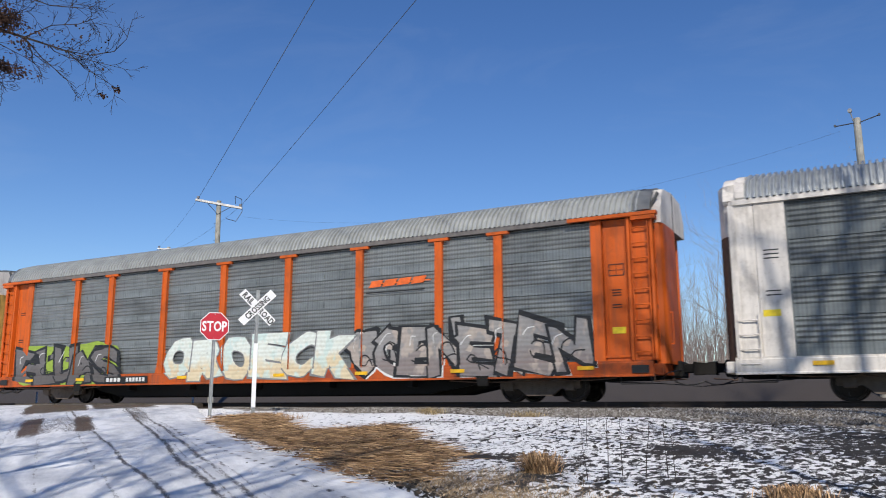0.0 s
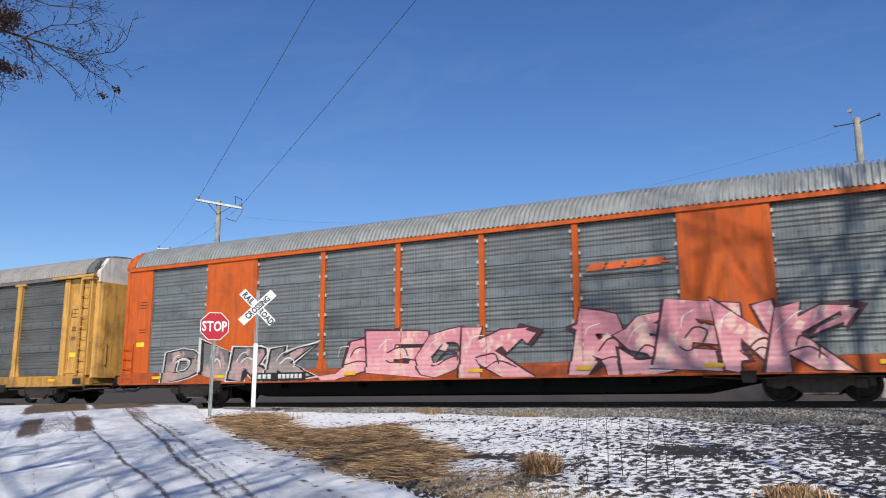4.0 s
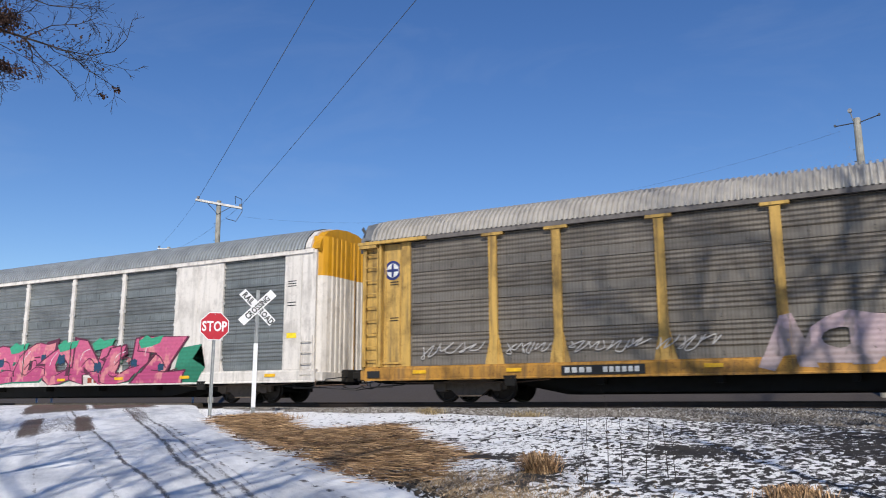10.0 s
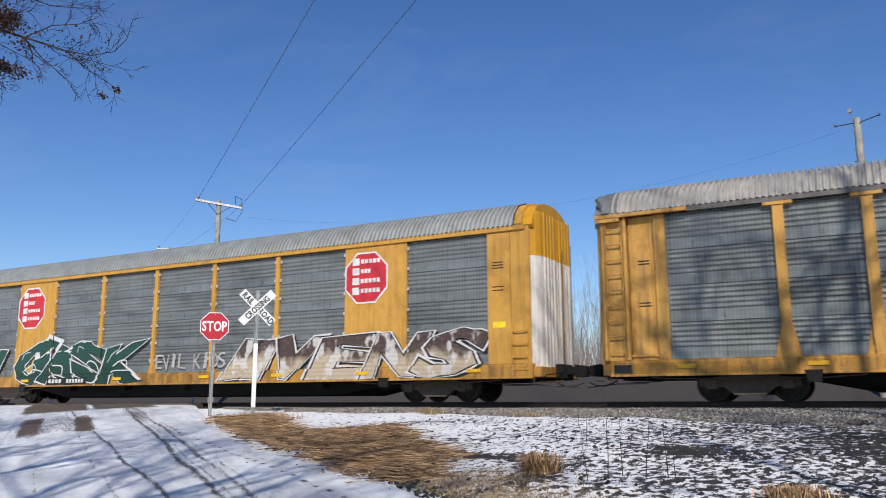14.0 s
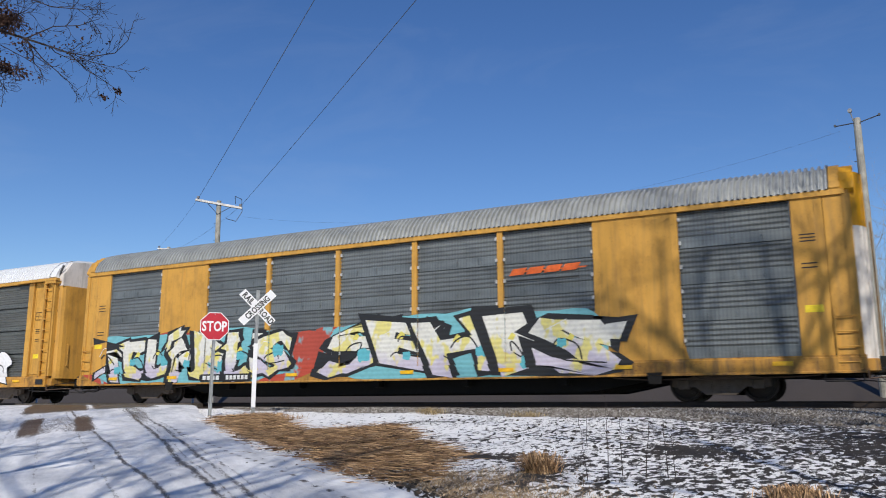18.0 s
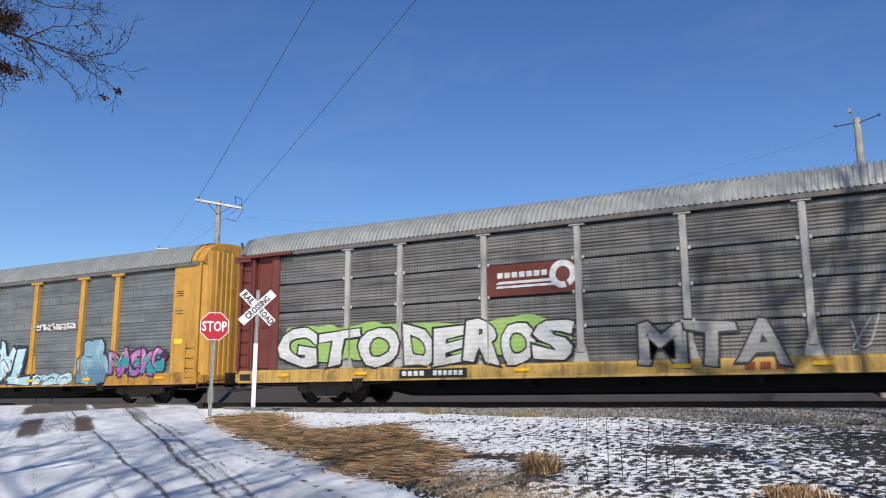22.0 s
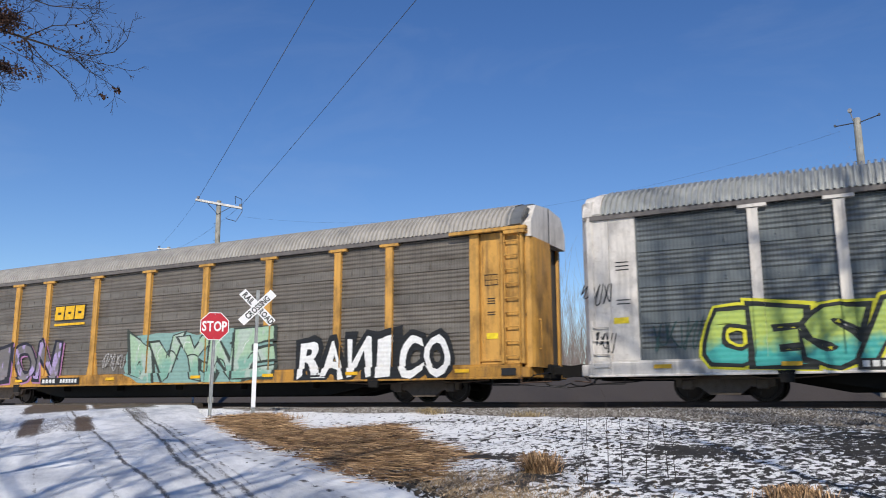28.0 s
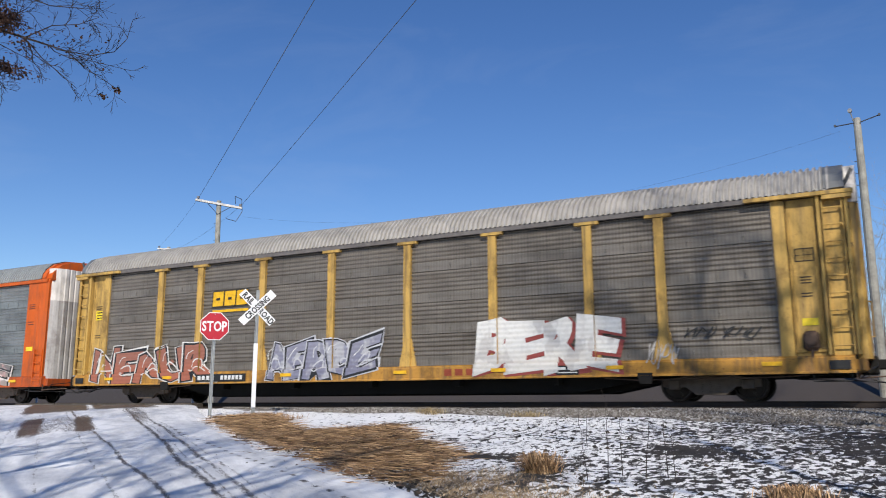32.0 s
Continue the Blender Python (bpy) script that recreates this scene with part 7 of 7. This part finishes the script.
bare_tree(-4.4, -2.4, 14.0, 0.24, 15, "tall bare deciduous tree by the side road", 0.4, kids=(1, 2), limb=0.65)
bare_tree(-7.6, -0.6, 13.0, 0.22, 16, "tall bare deciduous tree by the side road", 0.4, kids=(1, 2), limb=0.65)
bare_tree(-1.8, -4.2, 14.5, 0.24, 19, "tall bare deciduous tree by the side road", 0.4, kids=(1, 2))


SWAY = []


def oak_by_road():
    """The tree whose low limb, with a few dry leaves, hangs over the road."""
    dice = random.Random(21)
    tree = bare_tree(-13.0, 2.4, 13.0, 0.26, 22, "bare oak with clinging brown leaves", 0.5)
    o = tree.location.copy()
    limb, tips = [], []

    def run(pts, r0, r1, level, kids=(1, 2), length=0.8):
        pts = [Vector(q) - o for q in pts]
        n = len(pts) - 1
        for i in range(n):
            a, b = r0 + (r1 - r0) * i / n, r0 + (r1 - r0) * (i + 1) / n
            limb.append((pts[i], pts[i + 1], a * 0.72, b * 0.72))
            d = (pts[i + 1] - pts[i]).normalized()
            for _ in range(dice.randint(*kids)):
                side = Vector((dice.uniform(-1, 1), dice.uniform(-1, 1), dice.uniform(-1, 0.8)))
                side = (side - side.project(d)).normalized()
                grow(limb, dice, pts[i].lerp(pts[i + 1], dice.random()), (d + side * 0.8).normalized(), length * dice.uniform(0.3, 0.6), max(0.0034, a * 0.32), level, 0.9, 0.02, (1, 2), tips, 0.36, 0.0019)
    run([(-13.0, 2.4, 4.2), (-11.2, 3.6, 4.5), (-9.6, 4.4, 4.42), (-8.7, 4.9, 4.25), (-8.15, 5.2, 4.05), (-7.75, 5.45, 3.9)], 0.06, 0.011, 2, (2, 3), 0.9)
    run([(-7.75, 5.45, 3.9), (-7.5, 5.57, 3.84), (-7.26, 5.69, 3.88), (-7.13, 5.74, 4.02), (-7.08, 5.76, 4.25)], 0.010, 0.004, 1, (1, 2), 0.45)
    run([(-7.75, 5.45, 3.9), (-7.55, 5.55, 3.7), (-7.35, 5.65, 3.55), (-7.22, 5.72, 3.45)], 0.010, 0.004, 1, (2, 2), 0.5)
    run([(-9.6, 4.4, 4.42), (-8.9, 4.8, 4.7), (-8.3, 5.1, 4.6), (-7.9, 5.3, 4.42), (-7.6, 5.5, 4.4)], 0.022, 0.005, 2, (2, 3), 0.7)
    run([(-9.6, 4.4, 4.42), (-9.0, 4.75, 4.0), (-8.6, 5.0, 3.75), (-8.35, 5.1, 3.6)], 0.018, 0.005, 2, (2, 3), 0.7)
    run([(-9.4, 4.5, 3.9), (-8.9, 4.8, 3.55), (-8.55, 5.0, 3.35)], 0.014, 0.005, 1, (2, 3), 0.5)
    run([(-8.7, 4.9, 4.25), (-8.35, 5.05, 4.5), (-8.05, 5.2, 4.72), (-7.8, 5.3, 4.95)], 0.014, 0.005, 1, (3, 3), 0.45)
    run([(-8.15, 5.2, 4.05), (-7.9, 5.35, 4.2), (-7.65, 5.5, 4.22), (-7.45, 5.6, 4.3)], 0.010, 0.004, 1, (3, 3), 0.4)
    run([(-8.7, 4.9, 4.25), (-8.4, 5.05, 3.98), (-8.1, 5.2, 3.8), (-7.85, 5.3, 3.62)], 0.012, 0.004, 1, (3, 3), 0.4)
    run([(-8.15, 5.2, 4.05), (-7.95, 5.3, 3.8), (-7.75, 5.42, 3.6), (-7.6, 5.5, 3.45)], 0.010, 0.004, 1, (2, 3), 0.35)
    run([(-7.75, 5.45, 3.9), (-7.5, 5.58, 3.78), (-7.3, 5.68, 3.72), (-7.1, 5.78, 3.66)], 0.008, 0.003, 1, (2, 2), 0.3)
    run([(-9.0, 4.75, 4.0), (-8.6, 4.95, 3.3), (-8.4, 5.05, 3.15)], 0.010, 0.004, 1, (2, 2), 0.3)
    v, f = tubes(limb, 4)
    SWAY.append(soup("low_limb", v, f, TWIG, tree, "thin drooping limb with fine twigs"))
    # dry leaves in a few bunches
    verts, faces = [], []
    for (cx, cy, cz), rad, count in (((-8.25, 5.02, 4.22), 0.17, 620), ((-8.4, 4.95, 4.28), 0.2, 340), ((-8.25, 5.05, 3.68), 0.11, 260), ((-8.1, 5.15, 3.62), 0.10, 90), ((-8.1, 5.15, 3.95), 0.25, 90), ((-7.38, 5.68, 3.38), 0.04, 30), ((-7.2, 5.72, 3.44), 0.04, 30), ((-7.6, 5.5, 3.95), 0.3, 70)):
        for _ in range(count):
            c = Vector((dice.gauss(cx, rad * 0.5), dice.gauss(cy, rad * 0.5), dice.gauss(cz, rad * 0.4))) - o
            a = Vector((dice.uniform(-1, 1), dice.uniform(-1, 1), dice.uniform(-1, 0.2))).normalized()
            b = a.orthogonal().normalized()
            L, w = dice.uniform(0.02, 0.042), dice.uniform(0.008, 0.016)
            k = len(verts)
            up = a.cross(b) * 0.008
            verts += [c, c + a * L * 0.5 + b * w + up, c + a * L, c + a * L * 0.5 - b * w + up, c + a * L * 0.5 - up * 0.3]
            faces += [(k, k + 1, k + 4), (k + 1, k + 2, k + 4), (k + 2, k + 3, k + 4), (k + 3, k, k + 4)]
    SWAY.append(soup("leaves", verts, faces, DRY_LEAF, tree, "curled dry brown leaves"))
    return tree


oak_by_road()

# winter trees and brush on the bank beyond the track
back_dice = random.Random(31)
for i in range(14):
    x = -26 + i * 2.5 + back_dice.uniform(-1, 1)
    bare_tree(x, back_dice.uniform(52, 78), back_dice.uniform(8, 13), 0.10, 40 + i, "slender bare tree on the far bank", 0.25, 3, kids=(1, 2), bark=FAR_TWIG, twig=FAR_TWIG)


def brush():
    dice = random.Random(77)
    segs = []
    for _ in range(5200):
        x, y = dice.uniform(-48, 12), dice.uniform(37, 60)
        p = Vector((x, y, land(x, y) - 0.05))
        h = dice.uniform(0.8, 3.4) * (1.25 if y > 46 else 0.8)
        d = Vector((dice.uniform(-0.3, 0.3), dice.uniform(-0.3, 0.3), 1))
        q = p + d * h * 0.55
        segs.append((p, q, 0.018, 0.012))
        for _ in range(2):
            e = q + Vector((dice.uniform(-0.5, 0.5), dice.uniform(-0.4, 0.4), 0.6)) * h * 0.5
            segs.append((q, e, 0.010, 0.004))
    v, f = tubes(segs, 3)
    return tagged(soup("brush", v, f, FAR_TWIG), "dense leafless brush on the far bank", "brush", kind="stuff")


brush()


def saplings():
    dice = random.Random(91)
    segs = []
    for _ in range(1400):
        x, y = dice.uniform(-32, 14), dice.uniform(46, 76)
        p = Vector((x, y, land(x, y) - 0.05))
        h = dice.uniform(3.0, 8.5)
        d = Vector((dice.uniform(-0.16, 0.16), dice.uniform(-0.16, 0.16), 1))
        q = p + d * h * 0.5
        segs.append((p, q, 0.016, 0.010))
        segs.append((q, q + (d + Vector((dice.uniform(-0.15, 0.15), 0, 0))) * h * 0.5, 0.010, 0.003))
        for _ in range(5):
            b = q + d * h * dice.uniform(-0.15, 0.35)
            segs.append((b, b + Vector((dice.uniform(-0.45, 0.45), dice.uniform(-0.4, 0.4), 0.75)) * h * dice.uniform(0.15, 0.32), 0.006, 0.003))
    v, f = tubes(segs, 3)
    return tagged(soup("saplings", v, f, FAR_TWIG), "dense thin leafless saplings on the far bank", "brush", kind="stuff")


saplings()

# ---- dead grass, weeds and clods ----


def grass_material(name, a, b):
    m, nt, bs = nodes_of(name)
    geo = nt.nodes.new("ShaderNodeNewGeometry")
    nt.links.new(ramp(nt, geo.outputs["Random Per Island"], [(0.0, tuple(v * 0.7 for v in a)), (0.7, tuple((p + q) / 2 for p, q in zip(a, b))), (1.0, tuple(v * 1.15 for v in b))]), bs.inputs["Base Color"])
    bs.inputs["Roughness"].default_value = 0.75
    return m


STRAW = grass_material("dead_straw", (0.14, 0.075, 0.036), (0.68, 0.44, 0.23))
PALE_STRAW = grass_material("pale_verge_straw", (0.16, 0.10, 0.05), (0.62, 0.46, 0.27))
OLIVE = grass_material("olive_dead_grass", (0.16, 0.11, 0.05), (0.50, 0.38, 0.19))
CLOD = grass_material("dark_clods", (0.02, 0.017, 0.014), (0.08, 0.06, 0.04))


def blades(name, count, place, length, width, lift, aim, material, label, seed, category="grass", kind="stuff", roll=0.0):
    """Bent grass blades: place(dice) gives the root, aim(dice) the way they lie, lift how steeply they stand."""
    dice = random.Random(seed)
    verts, faces = [], []
    for _ in range(count):
        r = place(dice)
        L = length * dice.uniform(0.5, 1.3)
        a = aim(dice, r)
        up = lift * dice.uniform(0.3, 1.4)
        d = Vector((math.cos(a), math.sin(a), up)).normalized()
        side = Vector((-math.sin(a), math.cos(a), roll * dice.uniform(-1, 1))).normalized() * width * dice.uniform(0.6, 1.3)
        bend = Vector((dice.uniform(-.25, .25), dice.uniform(-.25, .25), -0.35 * up)) * L
        m, t = r + d * L * 0.55, r + d * L + bend
        t.z = max(t.z, land(t.x, t.y) + 0.02)
        k = len(verts)
        verts += [r - side, r + side, m + side * 0.8, m - side * 0.8, t]
        faces += [(k, k + 1, k + 2, k + 3), (k + 3, k + 2, k + 4)]
    return tagged(soup(name, verts, faces, material), label, category, kind=kind)


def on_land(x, y, up=0.0):
    return Vector((x, y, land(x, y) + up))


def along_edge(u, w):
    p = ROAD_AT + ROAD_DIR * u - ROAD_SIDE * w
    return p.x, p.y


def inside(x, y, ring):
    hit = False
    for (ax, ay), (bx_, by_) in zip(ring, ring[1:] + ring[:1]):
        if (ay > y) != (by_ > y) and x < (bx_ - ax) * (y - ay) / (by_ - ay) + ax:
            hit = not hit
    return hit


# the flattened straw beside the road, and the strip that runs on to the crossbuck
MAT_RING = [(-14.7, 15.6), (-13.8, 16.1), (-12.3, 14.8), (-10.6, 13.1), (-10.0, 13.1), (-9.9, 13.7), (-9.2, 13.5), (-8.9, 14.0), (-8.0, 13.0), (-6.7, 11.3), (-5.8, 10.6), (-5.3, 10.0), (-5.2, 9.3), (-5.1, 8.8), (-4.8, 8.3), (-4.9, 8.1), (-5.5, 8.4), (-6.2, 8.8), (-7.0, 9.4), (-8.3, 10.3), (-9.7, 11.3), (-11.8, 12.9), (-13.8, 14.6)]


def mat_place(dice):
    while True:
        x, y = dice.uniform(-16.5, -4.6), dice.uniform(7.6, 16.5)
        fray = 0.18
        thick = noise.noise((x * 1.1, y * 1.1, 9.0)) + 0.6 * noise.noise((x * 3.3, y * 3.3, 4.0))
        if thick > dice.uniform(-0.75, 0.05) and inside(x + dice.gauss(0, fray), y + dice.gauss(0, fray), MAT_RING):
            break
    heap = math.exp(-((x + 7.6) / 2.2) ** 2)
    return on_land(x, y, 0.012 + 0.07 * dice.random() * heap + 0.03 * dice.random())


def swept(dice, r):
    """Straw lies in swathes: mostly across the slope, swirling from place to place."""
    a = 0.45 + 2.2 * noise.noise((r.x * 0.55, r.y * 0.55, 2.0)) + dice.gauss(0, 0.85)
    return a + (math.pi if dice.random() < 0.55 else 0)


blades("straw_mat", 15000, mat_place, 0.40, 0.0038, 0.14, swept, STRAW, "flattened tan dead grass beside the road", 51, roll=2.5)
blades("straw_bed", 7000, mat_place, 0.20, 0.012, 0.06, lambda q, r: q.uniform(0, 6.28), grass_material("dark_thatch", (0.045, 0.025, 0.014), (0.22, 0.12, 0.06)), "dark brown matted thatch under the grass", 52, roll=2.0)


def front_place(dice):
    u, w = dice.uniform(-3.6, 0.9), 0.12 + abs(dice.gauss(0, 0.62))
    x, y = along_edge(u, w)
    return on_land(x, y)


blades("verge_grass", 6500, front_place, 0.13, 0.004, 0.5, lambda q, r: q.gauss(2.1, 0.9), PALE_STRAW, "short dry verge grass beside the road", 53)


def tuft(x, y, count, length, spread, material, seed, label):
    t = blades("grass_tuft", count, lambda q: on_land(x + q.gauss(0, spread), y + q.gauss(0, spread * 0.8)), length, 0.005, 1.5, lambda q, r: q.gauss(2.6, 1.3), material, label, seed, kind="")
    return t


tuft(-3.72, 9.3, 800, 0.40, 0.085, STRAW, 61, "tan clump of dead bunch grass in the snow")
tuft(-0.85, 8.55, 620, 0.20, 0.13, STRAW, 62, "low tan clump of dead grass in the snow")
tuft(-9.55, 17.0, 260, 0.25, 0.18, OLIVE, 63, "small dark clump of dead grass near the ballast")
tuft(-6.8, 16.3, 220, 0.22, 0.2, OLIVE, 64, "small dark clump of dead grass near the ballast")
tuft(-13.9, 15.95, 500, 0.18, 0.36, STRAW, 65, "tan dead grass round the foot of the crossbuck")
tuft(-13.0, 15.2, 300, 0.18, 0.42, STRAW, 66, "tan dead grass near the crossbuck")


def stubble_place(dice):
    x, y = dice.uniform(-9.5, 0.8), dice.uniform(7.5, 17.6)
    return on_land(x, y, 0.0)


blades("stubble", 1500, stubble_place, 0.09, 0.004, 1.0, lambda q, r: q.uniform(0, 6.28), CLOD, "dark dead stubble poking through the snow", 67)


def clods():
    dice = np.random.default_rng(8)

    def place(rng):
        if rng.random() < 0.8:
            u, w = rng.uniform(-1.5, 12), abs(rng.normal(0, 0.22)) - 0.05
            x, y = along_edge(u, w)
        else:
            x, y = rng.uniform(-9, 0.8), rng.uniform(8, 17.6)
        return np.array((x, y, land(x, y) + 0.01))
    return rocks("clods", 1100, place, 0.035, CLOD, "dark clods and leaf litter on the snow", 9)


clods()


def weed(x, y, h, seed):
    dice = random.Random(seed)
    weed_ob = tagged(new("weed_stalk"), "thin dry weed stalk standing in the snow", "weed", "weed stalks in the snow")
    weed_ob.location = on_land(x, y)
    p, d = Vector((0, 0, -0.05)), Vector((dice.uniform(-.12, .12), dice.uniform(-.12, .12), 1))
    rings, sprigs = [], []
    for i in range(8):
        r = 0.006 * (1 - i / 9)
        rings.append([(p.x + r * math.cos(a), p.y + r * math.sin(a), p.z) for a in (0, 1.57, 3.14, 4.71)])
        if i > 2:
            sprigs.append((p.copy(), p + Vector((dice.uniform(-.5, .5), dice.uniform(-.5, .5), 0.7)) * h * 0.16))
        p = p + (d + Vector((dice.uniform(-.08, .08), dice.uniform(-.08, .08), 0))) * h / 7
    bm = bmesh.new()
    loft(bm, rings)
    part("stem", bm, TWIG, weed_ob)
    for a, b in sprigs:
        bm = bmesh.new()
        rod(bm, a, b, 0.003, 0.0015, 4)
        part("sprig", bm, TWIG, weed_ob)


for i, (x, y, h) in enumerate(((-2.85, 9.2, 0.95), (-2.75, 9.4, 0.8), (-2.45, 9.25, 0.85), (-2.2, 9.3, 0.7), (-3.0, 8.9, 0.6), (-2.05, 9.0, 0.6), (-3.9, 11.6, 0.55), (-5.2, 15.0, 0.5))):
    weed(x, y, h, 300 + i)

# white marker posts just beyond the track at the crossing
for i, x in enumerate((-39.0, -37.8, -27.9)):
    bm = bmesh.new()
    loft(bm, [[(0.05 * math.cos(a), 0.05 * math.sin(a), z) for a in [k * math.pi / 4 for k in range(8)]] for z in (-0.2, 0.85, 0.95)])
    ob = part("marker_post", bm, SIGN_WHITE)
    ob.location = (x, 27.5, land(x, 27.5))
    tagged(ob, "short white marker post beyond the crossing", "post", "marker posts at the crossing")


# ---- what moves ----
def motions():
    times = [i * 2.0 for i in range(17)]
    for k, car in enumerate(CARS):
        walk(car, [(t, pose(train_x(k, t), TRACK_Y, 0)) for t in times])
    # the low limb nods a little in the wind
    for ob in SWAY:
        walk(ob, [(t, pose(0, 0, 0, 0, a, b)) for t, a, b in ((0, 0, 0), (8, 0.02, 0), (16.5, 0.03, 0), (17.5, 0.16, 0.09), (20, 0.17, 0.1), (23, 0.16, 0.09), (24, 0.02, 0.01), (27, 0.08, 0), (32, 0.05, 0))])
    # all wheelsets of one kind roll alike: one set of keys serves them
    for s in (-1, 1):
        first = WHEELSETS[s][0]
        rows = []
        for i in range(961):
            t = i / FPS
            rows.append((t, pose(s * 0.89, 0, R_WHEEL, 0, math.degrees((train_x(0, t) - train_x(0, 0)) / R_WHEEL) % 360, 0)))
        walk(first, rows)
        for w in WHEELSETS[s][1:]:
            w.rotation_mode = "QUATERNION"
            keys = w.animation_data_create()
            keys.action = first.animation_data.action
            keys.action_slot = first.animation_data.action_slot


motions()
